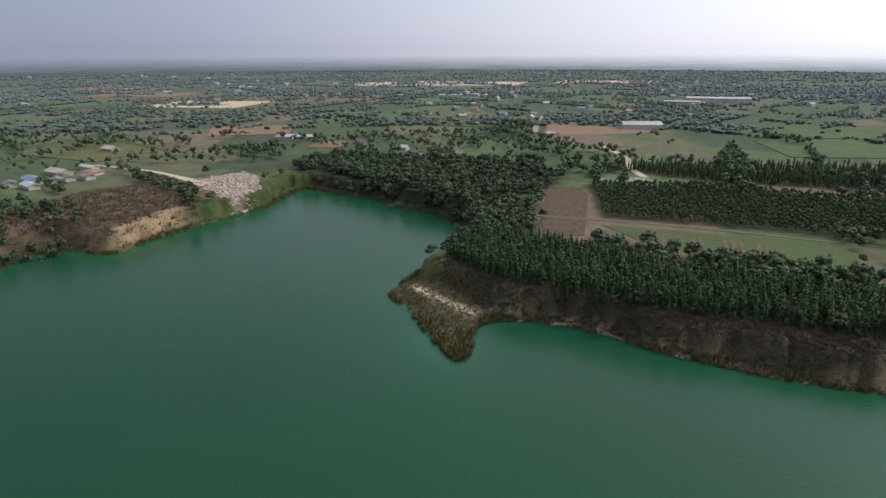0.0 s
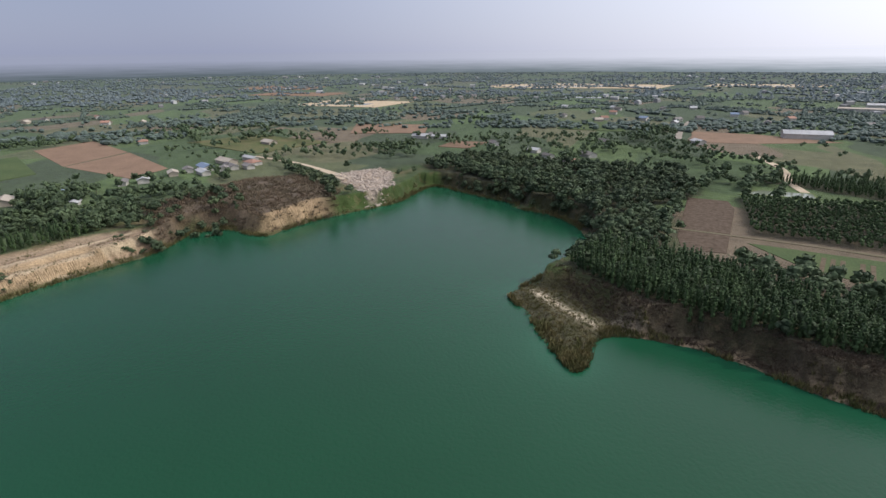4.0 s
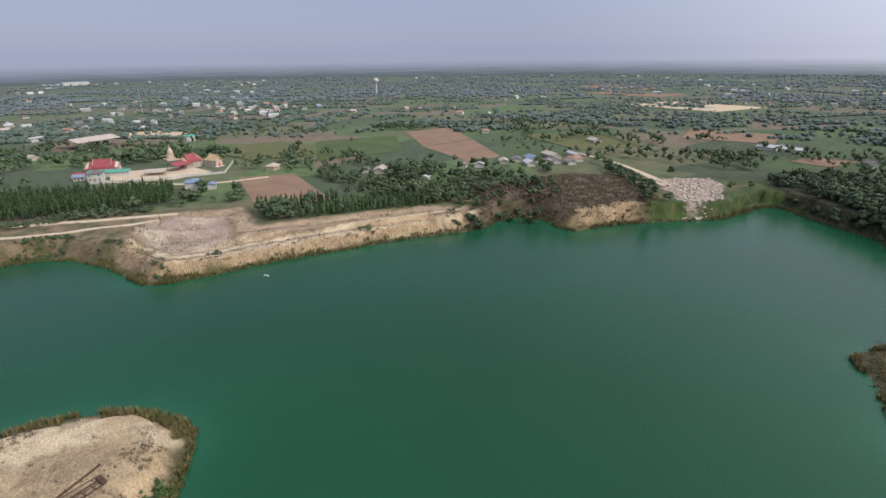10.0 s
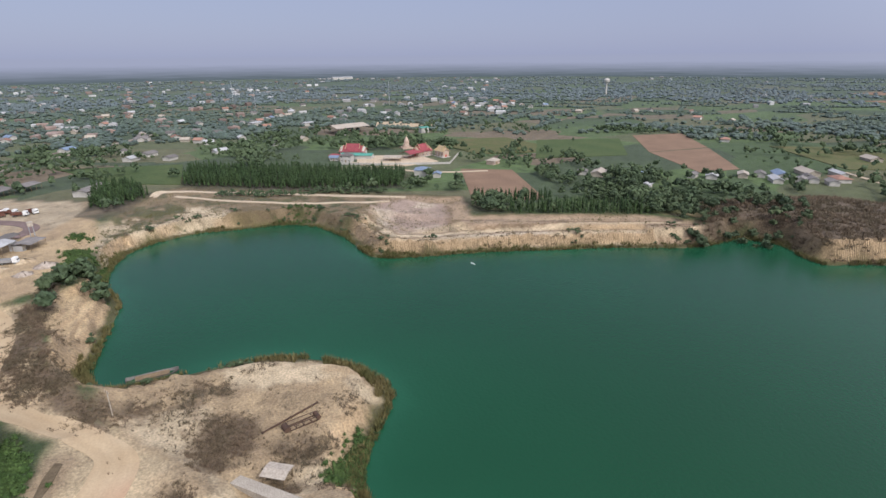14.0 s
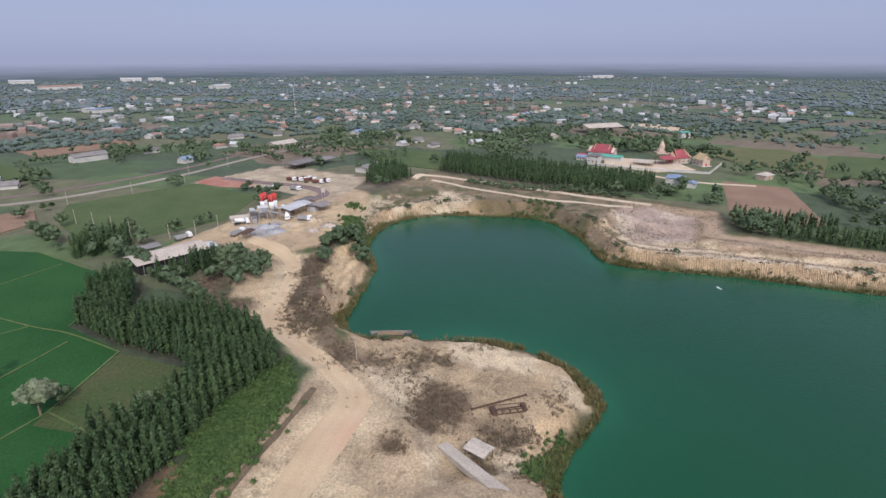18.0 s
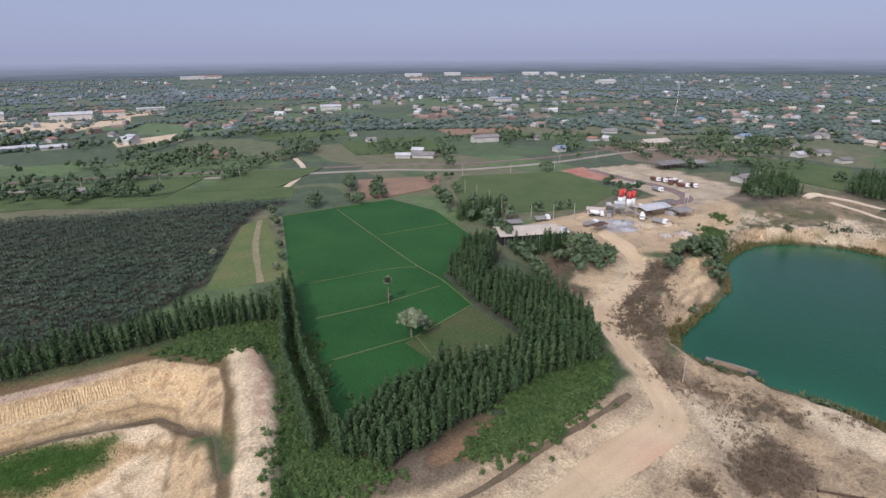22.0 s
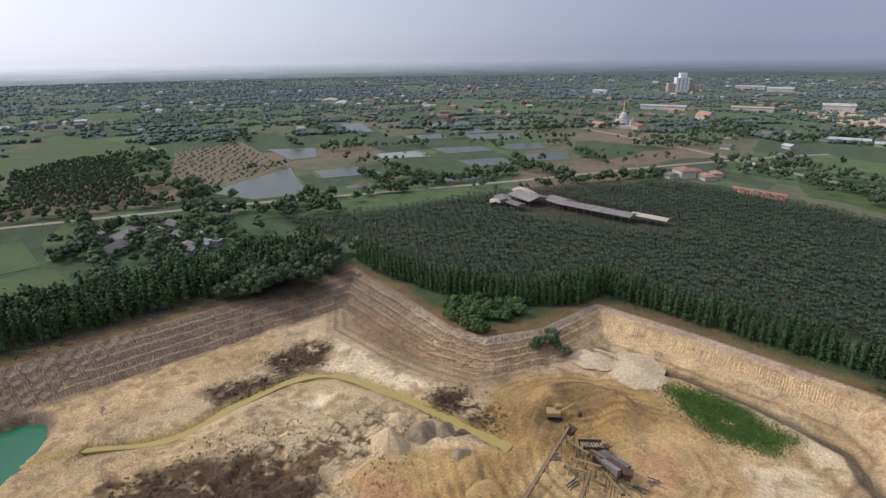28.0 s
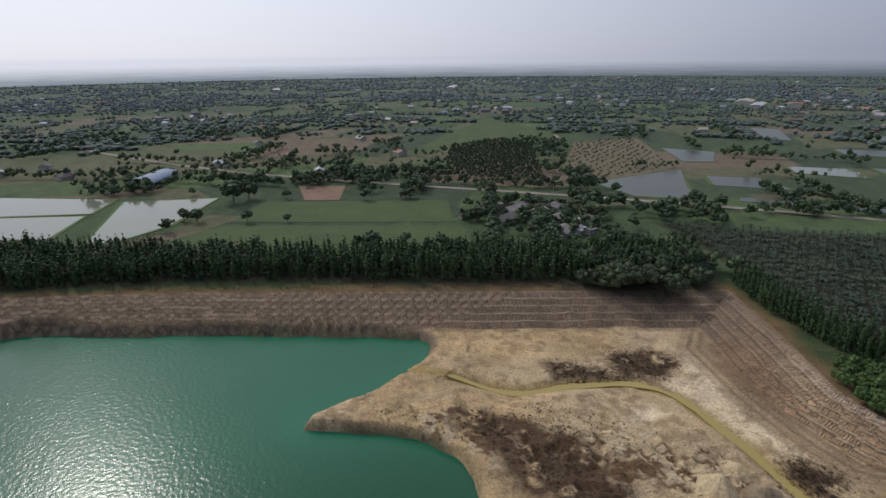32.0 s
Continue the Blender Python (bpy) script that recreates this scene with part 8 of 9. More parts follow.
for yy in (-1.3, 1.3):
    for xx in (-2.4, 0, 2.4):
        part("leg", tube((xx, yy, -0.8), (xx, yy, 2.6 + 0.2 * xx), 0.1, 0.1, 6), RUST, e)
    bm = bmesh.new()
    add_slab(bm, [(-2.8, yy - 0.06, 2.6), (2.8, yy - 0.06, 3.7), (2.8, yy + 0.06, 3.7), (-2.8, yy + 0.06, 2.6)], 0.8)
    part("side_plate", bm, RUST, e)
for k in range(7):
    xx = -2.4 + 0.8 * k
    part("screen_bar", tube((xx, -1.3, 2.15 + 0.2 * (xx + 2.8)), (xx, 1.3, 2.15 + 0.2 * (xx + 2.8)), 0.07, 0.07, 5), STEEL, e)
part("chute", box(-3.8, -0.8, 0.6, -2.8, 0.8, 1.9), RUST, e)
for x, y, t, n in ((20.5, -100, 20, 7), (2, -97.5, -30, 6), (10.5, -108, 70, 5), (-1, -101, 15, 6)):
    e = empty("scrap_timber", x, y, None, t, label="loose dark timber and sheet scrap by the washer", category="scrap", group="washer scrap")
    for k in range(n):
        a_ = 0.5 * math.sin(2.3 * k + x)
        part("plank", tube((-1.6 * math.cos(a_), -1.6 * math.sin(a_) + 0.3 * k - 0.8, 0.1 + 0.06 * (k % 3)), (1.6 * math.cos(a_), 1.6 * math.sin(a_) + 0.3 * k - 0.8, 0.14 + 0.06 * (k % 2)), 0.11, 0.11, 5), (RUST, WOOD, GREY_ROOF)[k % 3], e)
e = empty("pipe_stack", 15, -94, None, 60, label="stack of rusty pipes and beams by the washer", category="scrap")
for k in range(9):
    part("pipe", tube((-2.2 + 0.3 * (k % 3), -0.8 + 0.22 * k, 0.12 + 0.1 * (k % 2)), (2.2 - 0.2 * (k % 4), -0.5 + 0.2 * k, 0.14 + 0.1 * (k % 2)), 0.09, 0.09, 6), RUST if k % 3 else STEEL, e)
e = empty("excavator", 24, -113, None, 200, label="dusty pale tracked excavator on the sand", category="excavator")
for yy in (-1.1, 1.1):
    bm = box(-1.9, yy - 0.3, 0, 1.9, yy + 0.3, 0.8)
    bmesh.ops.bevel(bm, geom=bm.edges[:], offset=0.2, segments=2, affect="EDGES")
    part("track", bm, RUBBER, e)
bm = box(-2.0, -1.3, 0.95, 1.4, 1.3, 2.1)
bmesh.ops.bevel(bm, geom=bm.edges[:], offset=0.12, segments=2, affect="EDGES")
part("body", bm, YELLOW_PAINT, e)
cabp = part("cab", box(0.1, 0.3, 2.1, 1.5, 1.3, 3.2), YELLOW_PAINT, e)
part("glass", box(1.5, 0.4, 2.3, 1.54, 1.2, 3.05), DARK, cabp)
part("boom", tube((1.2, -0.2, 1.9), (4.4, -0.2, 4.4), 0.28, 0.2, 6), YELLOW_PAINT, e)
arm = part("arm", tube((4.4, -0.2, 4.4), (6.2, -0.2, 2.0), 0.2, 0.14, 6), YELLOW_PAINT, e)
part("bucket", box(5.7, -0.7, 1.0, 6.6, 0.3, 2.0), RUST, arm)
e = empty("scrap_heap", -23, -96, None, 30, label="tangle of rusted scrap pipes on sand", category="scrap")
sr = random.Random(4)
for k in range(16):
    a = sr.uniform(-0.5, 0.5)
    x, y = sr.uniform(-3, 3), sr.uniform(-2, 2)
    part("rod", tube((x - 2.5 * math.cos(a), y - 2.5 * math.sin(a), 0.15 + 0.06 * k), (x + 2.5 * math.cos(a), y + 2.5 * math.sin(a), 0.25 + 0.05 * k), 0.1, 0.1, 6), RUST, e)

# ---------------------------------------------------------------- temple across the lake
def tiered_hall(x, y, turn, w, l, h, wall, roof, trim, label, tiers=3, name="temple_hall"):
    """A hall with stacked, steep, shrinking roofs and finials."""
    e = empty(name, x, y, None, turn, label=label, category="temple")
    part("plinth", box(-w / 2 - 1.2, -l / 2 - 1.2, -0.6, w / 2 + 1.2, l / 2 + 1.2, 0.7), WHITE_WALL, e)
    part("wall", walls_bm(w, l, h, w * 0.5), wall, e)
    z = h
    for k in range(tiers):
        ww, ll, rise = w * (1 - 0.16 * k), l * (1 - 0.24 * k), w * (0.34 + 0.10 * k)
        r = part("roof_tier", gable_roof_bm(ww, ll, z, rise, 1.0 - 0.15 * k, 0.25), roof, e)
        bm = bmesh.new()
        for s in (-1, 1):
            yy = s * (ll / 2 + 1.0 - 0.15 * k)
            for sx in (-1, 1):
                add_tube(bm, (sx * (ww / 2 + 0.9), yy, z - 0.3), (0, yy, z + rise + 0.3), 0.22, 0.22, 5)
            add_tube(bm, (0, yy, z + rise), (0, yy + s * 0.7, z + rise + 1.9), 0.22, 0.04, 5)
        part("bargeboard", bm, trim, r, "gilded bargeboards and finial")
        z += w * 0.14
    for yy in np.linspace(-l / 2 + 1.5, l / 2 - 1.5, max(3, int(l / 4))):
        for s in (-1, 1):
            window(e, s * w / 2, yy, 1.3, 1.0, 2.0, "x")
            part("column", tube((s * (w / 2 + 0.9), yy + 1.2, 0.7), (s * (w / 2 + 0.9), yy + 1.2, h - 0.4), 0.22, 0.2, 8), WHITE_WALL, e)
    for s in (-1, 1):
        part("door", box(-0.9, s * l / 2 - 0.06, 0.7, 0.9, s * l / 2 + 0.06, 3.4), RED_PAINT, e)
    e.scale = (0.9, 0.9, 0.68)
    return e


def lathe(profile, sides=20):
    bm = bmesh.new()
    rings = [[bm.verts.new((r * math.cos(2 * math.pi * i / sides), r * math.sin(2 * math.pi * i / sides), z)) for i in range(sides)] for r, z in profile]
    for a, b in zip(rings[:-1], rings[1:]):
        for i in range(sides):
            bm.faces.new((a[i], a[(i + 1) % sides], b[(i + 1) % sides], b[i]))
    bm.faces.new(rings[-1])
    bm.faces.new(rings[0][::-1])
    return bm


tiered_hall(-468, 118, 58 - 90, 11, 24, 5.0, WHITE_WALL, RED_ROOF, GOLD, "white temple hall with stacked red roofs")
tiered_hall(-436, 170, 20, 10, 17, 7.0, PINK_STONE, RED_ROOF, GOLD, "ornate pink ordination hall with gilded gables", 3)
tiered_hall(-424, 184, 105, 7, 12, 8.0, PINK_STONE, GOLD, GOLD, "tall gilded gable hall with steep roof", 3)
e = empty("chedi", -480, 172, None, 0, label="pink stepped prang tower", category="temple")
part("terrace", box(-6, -6, -0.5, 6, 6, 1.6), PINK_STONE, e)
part("base", lathe([(5, 1.6), (5, 3), (4.2, 3.2), (4.2, 4.8), (3.4, 5), (3.4, 6.4)], 8), PINK_STONE, e)
part("tower", lathe([(2.8, 6.4), (2.9, 8), (2.5, 10), (1.7, 12), (0.9, 13.6), (0.3, 14.4)], 12), PINK_STONE, e)
part("spire", lathe([(0.25, 14.4), (0.12, 16), (0.03, 18)], 8), GOLD, e)
e.scale = (0.85, 0.85, 0.75)
house(-447, 116, -32, 8, 26, 3.4, 1.2, WHITE_WALL, GREEN_ROOF, "long green roofed monks' dining hall", "hall", openings=False)
house(-436, 104, -32, 8, 9, 5.6, 1.8, WHITE_WALL, GREY_ROOF, "grey roofed two-storey monks' house", "house", hip=True, storeys=2)
house(-455, 98, -32, 6, 8, 3, 1.2, WHITE_WALL, RED_ROOF, "small red roofed monks' cell", "house", hip=True)
house(-446, 96, -32, 5, 7, 3, 1.2, WHITE_WALL, BLUE_ROOF, "small blue roofed monks' cell", "house")
open_shed(-430, 158, 30, 12, 16, 4.5, 2.0, RED_ROOF, "wide red roofed open pavilion", "pavilion")
open_shed(-424, 140, -32, 10, 14, 3.4, 1.0, PALE_ROOF, "pale brown roofed open pavilion", "pavilion")
sheet("temple_court", [(-458, 118), (-440, 168), (-404, 172), (-396, 140), (-420, 108)], TRACK, 0.14, "pale paved temple courtyard", "court")
wallp = [(-426, 97), (-408, 124), (-390, 176), (-432, 204)]
for a, b in zip(wallp[:-1], wallp[1:]):
    bm = bmesh.new()
    d = Vector((b[0] - a[0], b[1] - a[1], 0))
    L = d.length
    add_box(bm, 0, -0.15, -0.5, L, 0.15, 1.6)
    for k in range(int(L / 4) + 1):
        add_box(bm, min(4.0 * k, L - 0.4), -0.25, -0.5, min(4.0 * k, L - 0.4) + 0.4, 0.25, 1.95)
    ob = part("boundary_wall", bm, WHITE_WALL)
    ob.matrix_world = Matrix.Translation((a[0], a[1], at(*a))) @ Matrix.Rotation(math.atan2(d.y, d.x), 4, "Z")
    tagged(ob, "low white temple boundary wall with piers", "wall", kind="structure")
house(-356, 139, 60, 10, 10, 5.2, 1.8, WHITE_WALL, BLUE_ROOF, "two-storey house with light blue roof", "house", hip=True, storeys=2)
house(-348, 147, 60, 5, 6, 3, 1.0, WHITE_WALL, BLUE_ROOF, "low blue roofed annex", "house", openings=False)
open_shed(-618, 150, 20, 26, 44, 7, 3.0, PALE_ROOF, "large pale roofed assembly hall behind the temple", "assembly_hall", step=8)
house(-375, 207, 30, 7, 9, 3.2, 1.8, PINK_STONE, PALE_ROOF, "small brick house in the fields", "house", hip=True)

# ---------------------------------------------------------------- farms and hamlets
KINDS = {"grey": (WHITE_WALL, GREY_ROOF, "small house with weathered grey roof"), "white": (WHITE_WALL, WHITE_ROOF, "low house with white sheet roof"), "red": (WHITE_WALL, PINK_ROOF, "house with faded red roof"),
         "blue": (WHITE_WALL, BLUE_ROOF, "shed with light blue roof"), "pale": (CONCRETE, PALE_ROOF, "low shed with pale roof")}
hr = random.Random(11)
for x, y, t, w, l, kd in ((228, -138, 20, 8, 13, "grey"), (240, -150, 15, 9, 11, "grey"), (224, -153, 20, 7, 8, "pale"), (202, -143, 35, 6, 11, "grey"), (198, -151, 35, 8, 10, "grey"), (196, -159, 30, 5, 6, "white"), (211, -177, 60, 6, 10, "red"),
                          (194, -164, 20, 4, 5, "white"), (252, -141, 10, 7, 9, "grey"), (247, -160, 10, 7, 11, "grey"), (236, -173, 40, 6, 9, "grey"), (174, -166, 30, 5, 14, "red"), (232, -161, 20, 6, 9, "pale"), (218, -163, 30, 6, 8, "grey"),
                          (256, -152, 15, 6, 8, "pale"), (245, -128, 10, 3, 16, "pale"), (219, -150, 25, 6, 8, "blue"), (244, -170, 15, 5, 7, "grey"), (206, -168, 50, 5, 7, "grey"),
                          # by the rubble tip
                          (-245, 363, 50, 8, 16, "blue"), (-242, 387, 60, 9, 18, "pale"), (-236, 346, 50, 6, 14, "white"), (-262, 317, 40, 7, 10, "white"), (-218, 384, 60, 9, 11, "red"), (-252, 352, 40, 6, 9, "grey"), (-228, 360, 30, 6, 8, "grey"),
                          (-232, 372, 40, 5, 8, "grey"), (-224, 366, 45, 6, 7, "grey"), (-256, 340, 40, 6, 10, "pale"), (-214, 370, 50, 6, 9, "grey"), (-270, 308, 30, 5, 9, "grey"), (-230, 402, 60, 5, 16, "white"),
                          (-304, 254, 40, 8, 14, "pale"), (-295, 268, 40, 6, 9, "grey"), (-259, 256, 30, 5, 7, "white"), (-312, 246, 50, 6, 8, "grey"), (-288, 276, 40, 5, 7, "blue"),
                          # north
                          (-117, 537, 80, 9, 16, "white"), (-96, 535, 85, 7, 18, "white"), (-3, 465, 60, 7, 9, "white"), (17, 413, 70, 7, 10, "grey"), (-254, 482, 60, 9, 14, "pale"), (26, 420, 60, 6, 8, "red"), (8, 440, 40, 6, 9, "grey"), (-106, 548, 70, 7, 10, "grey"),
                          (-380, 470, 40, 8, 10, "red"), (144, 528, 20, 8, 12, "white"), (252, 572, 80, 14, 40, "white"), (40, 450, 30, 8, 14, "grey"), (-40, 500, 30, 8, 12, "grey"), (60, 520, 50, 8, 12, "grey"),
                          # west road
                          (-330, -300, 30, 9, 18, "grey"), (-318, -312, 40, 7, 12, "white"), (-345, -320, 30, 8, 10, "white"), (-430, -310, 60, 10, 26, "grey"), (-470, -280, 50, 8, 12, "grey"), (-500, -230, 50, 8, 12, "red"), (-560, -240, 40, 9, 14, "grey"),
                          (-520, -60, 60, 8, 12, "white"), (-540, -48, 50, 8, 12, "grey"), (-497, -170, 60, 12, 26, "pale"), (-600, -120, 60, 9, 12, "blue"), (-205, -575, 20, 12, 16, "white"), (-120, -620, 80, 8, 40, "white"), (-150, -600, 80, 8, 20, "white"), (-60, -500, 30, 8, 12, "grey"), (-100, -385, 60, 6, 14, "grey"),
                          (-36, -452, 20, 6, 10, "white"), (8, -402, 30, 10, 14, "red"), (-6, -398, 30, 8, 12, "red"), (-12, -410, 20, 6, 9, "red"), (18, -396, 40, 7, 14, "grey"), (2, -414, 10, 8, 10, "red"), (-70, -560, 40, 7, 9, "white"), (-530, 10, 30, 8, 12, "white"), (-510, -30, 50, 7, 10, "grey")):
    a, b, lab = KINDS[kd]
    house(x, y, t, w, l, 2.8 if w < 10 else 5.0, w * 0.2, a, b, lab, "house", "hamlet houses", hip=kd == "red", openings=math.hypot(x, y) < 300)
# long barns in the banana plantation
for x, y, t, w, l, m, lab in ((86, -294, 55, 15, 20, GREY_ROOF, "wide barn with grey sheet roof"), (68, -292, 55, 11, 13, GREY_ROOF, "barn with dark grey roof"), (46, -282, 72, 9, 42, GREY_ROOF, "long low barn with brown-grey roof"), (18, -277, 72, 6, 18, PALE_ROOF, "long shed with pale white roof"),
                              (98, -284, 30, 8, 12, GREY_ROOF, "low shed with rusty grey roof"), (92, -304, 40, 10, 14, PALE_ROOF, "shed with pale patched roof"), (100, -276, 20, 5, 8, PALE_ROOF, "small shed with pale roof"), (88, -276, 60, 6, 10, GREY_ROOF, "small shed with grey roof")):
    open_shed(x, y, t, w, l, 3.6, w * 0.13, m, lab, "barn")
# arched hall by the fish ponds
e = empty("arched_hall", 418, 30, None, 62, label="arched steel hall with dark roof and open sides", category="hall")
bm = bmesh.new()
pr = [(-9 * math.cos(math.pi * k / 12), 3.6 + 3.4 * math.sin(math.pi * k / 12)) for k in range(13)]
for (x0, z0), (x1, z1) in zip(pr[:-1], pr[1:]):
    add_slab(bm, [(x0, -17, z0), (x1, -17, z1), (x1, 17, z1), (x0, 17, z0)][::-1], 0.15)
part("roof", bm, BLUE_ROOF, e, "dark blue-grey corrugated steel")
for yy in np.linspace(-16, 16, 6):
    for xx in (-8.8, 8.8):
        part("column", tube((xx, yy, -0.5), (xx, yy, 3.8), 0.18, 0.18, 8), CONCRETE, e)
house(432, 22, 62, 8, 12, 3, 1, WHITE_WALL, PALE_ROOF, "small pale annex beside the arched hall", "house")
# white stupa and grey tower block of a mill
e = empty("stupa", 86, -668, None, 0, label="white bell stupa with gilded spire", category="stupa")
part("terrace", box(-16, -16, -0.5, 16, 16, 3), WHITE_WALL, e)
part("base", lathe([(9, 3), (9, 6), (7.6, 6.2), (7.6, 9), (6, 9.2)], 8), WHITE_WALL, e)
part("bell", lathe([(5.4, 9.2), (5.2, 11), (4.2, 14), (2.6, 16.4), (1.7, 17)], 20), WHITE_WALL, e, "", True)
part("spire", lathe([(1.4, 17), (1.2, 20), (0.6, 26), (0.1, 33)], 12), GOLD, e)
for s in range(4):
    a = s * math.pi / 2 + 0.78
    part("pinnacle", lathe([(1.4, 3), (1.4, 6), (0.6, 8), (0.1, 11)], 8).copy(), WHITE_WALL, e).matrix_local = pose(13 * math.cos(a), 13 * math.sin(a), 0)
house(66, -650, 30, 12, 22, 5, 2, PINK_STONE, PINK_ROOF, "pink temple hall beside the stupa", "temple", openings=False)
house(112, -662, 60, 10, 16, 4, 2, PINK_STONE, PINK_ROOF, "pink temple hall beside the stupa", "temple", openings=False)
house(0, -760, 30, 12, 26, 7, 5, WHITE_WALL, PINK_ROOF, "temple with large orange roof", "temple", openings=False)
e = empty("mill", 58, -1357, None, 20, label="tall pale mill block with silos", category="factory")
part("tower", box(-14, -10, -1, 14, 10, 30), WHITE_PAINT, e)
part("head_house", box(-8, -8, 30, 6, 8, 40), WHITE_PAINT, e)
part("wing", box(14, -8, -1, 30, 8, 18), CONCRETE, e)
for k in range(4):
    part("silo", tube((-22 - 9 * k, 0, -1), (-22 - 9 * k, 0, 15), 4, 4, 14), CONCRETE, e)
for k in range(7):
    for j in range(3):
        part("window", box(-10 + 8 * j, 10, 3 + 4 * k, -7 + 8 * j, 10.1, 5 + 4 * k), DARK, e)


def hall(x, y, turn, w, l, h, roof, label, wall=WHITE_WALL):
    return house(x, y, turn, w, l, h, w * 0.1, wall, roof, label, "factory", "far factory halls", openings=False, name="factory_hall", over=0.8)


for x, y, t, w, l, h, m in ((-171, -959, 80, 40, 70, 10, WHITE_ROOF), (-250, -880, 70, 40, 90, 9, WHITE_ROOF), (-300, -870, 70, 30, 50, 9, PINK_ROOF), (-213, -583, 30, 14, 16, 9, WHITE_ROOF), (-138, -1399, 80, 40, 90, 9, WHITE_ROOF), (-546, -689, 50, 34, 56, 8, WHITE_ROOF),
                            (-363, -900, 70, 18, 70, 7, WHITE_ROOF), (60, -908, 80, 20, 120, 7, WHITE_ROOF), (-60, -915, 80, 20, 100, 7, PALE_ROOF), (212, -1253, 60, 30, 70, 8, WHITE_ROOF), (-85, -1474, 80, 30, 110, 9, WHITE_ROOF), (590, -815, 30, 26, 120, 7, WHITE_ROOF), (640, -850, 30, 40, 90, 8, PALE_ROOF), (560, -860, 30, 30, 60, 8, PINK_ROOF),
                            (1370, -651, 58, 30, 220, 8, WHITE_ROOF), (1530, -213, 80, 26, 150, 8, WHITE_ROOF), (885, -598, 40, 24, 34, 9, BLUE_ROOF), (-1108, -2160, 60, 60, 200, 24, PINK_ROOF), (-1000, -2060, 60, 30, 150, 16, WHITE_ROOF), (-1607, -1506, 40, 50, 120, 14, WHITE_ROOF), (-2053, -1675, 40, 60, 140, 20, WHITE_ROOF),
                            (-2638, -1605, 30, 80, 160, 30, WHITE_ROOF), (-2833, -1596, 30, 60, 120, 34, WHITE_ROOF), (-1475, -1098, 50, 40, 180, 10, PINK_ROOF), (-1510, -673, 60, 50, 90, 10, WHITE_ROOF), (-836, -566, 60, 20, 60, 7, BLUE_ROOF), (-842, -590, 60, 16, 30, 7, WHITE_ROOF), (499, 859, 70, 30, 170, 8, WHITE_ROOF), (420, 820, 70, 20, 90, 7, PALE_ROOF),
                            (-1360, -1250, 50, 40, 110, 10, PINK_ROOF), (-3490, 834, 10, 60, 240, 20, WHITE_ROOF), (-709, 121, 30, 12, 26, 5, WHITE_ROOF), (-740, 60, 40, 14, 30, 5, WHITE_ROOF), (-580, 228, 20, 14, 20, 7, GREEN_ROOF), (900, 600, 70, 40, 160, 8, WHITE_ROOF)):
    w, l = w * 0.62, l * 0.55
    f = min(1.0, 2300 / math.hypot(x, y))
    x, y, w, l, h = x * f, y * f, w * f, l * f, min(h * f * 0.8, 9.0)
    hall(x, y, t, w, l, h, m, "large far factory hall with %s roof" % ("white" if m is WHITE_ROOF else "blue" if m is BLUE_ROOF else "pale" if m is PALE_ROOF else "green" if m is GREEN_ROOF else "red-brown"))

# far villages: one house of each kind, then copies
vr = np.random.default_rng(21)
protos = []
for k, kd in enumerate(("grey", "red", "white", "blue", "pale")):
    a, b, lab = KINDS[kd]
    p = house(-760 - 14 * k, 60 + 9 * k, 20 * k, 7 + k % 2, 9, 3.4 if k % 2 else 2.8, 1.8, a, b, "distant village " + lab, "house", "village houses", openings=False)
    protos.append(p)
for cx, cy, sp, n in ((-842, 443, 70, 40), (-663, 3, 80, 26), (-806, 124, 90, 22), (-700, -60, 90, 30), (-900, -150, 160, 34), (105, 784, 70, 24), (220, 700, 60, 16), (-582, 628, 60, 10), (-321, 913, 100, 10), (-1000, 200, 200, 30),
                      (-480, -620, 120, 16), (-150, -720, 120, 18), (250, -900, 160, 22), (700, -600, 160, 20), (520, -60, 90, 14), (800, -200, 200, 22), (620, 150, 150, 12), (-550, -400, 110, 16), (-1000, -500, 200, 26)):
    for k in range(n // 2):
        x, y = cx + vr.normal() * sp, cy + vr.normal() * sp
        if math.hypot(x, y) > 330:
            copy_thing(protos[int(vr.choice(5, p=(0.42, 0.2, 0.16, 0.07, 0.15)))], pose(x, y, 0, 0, 0, vr.uniform(0, 360)))


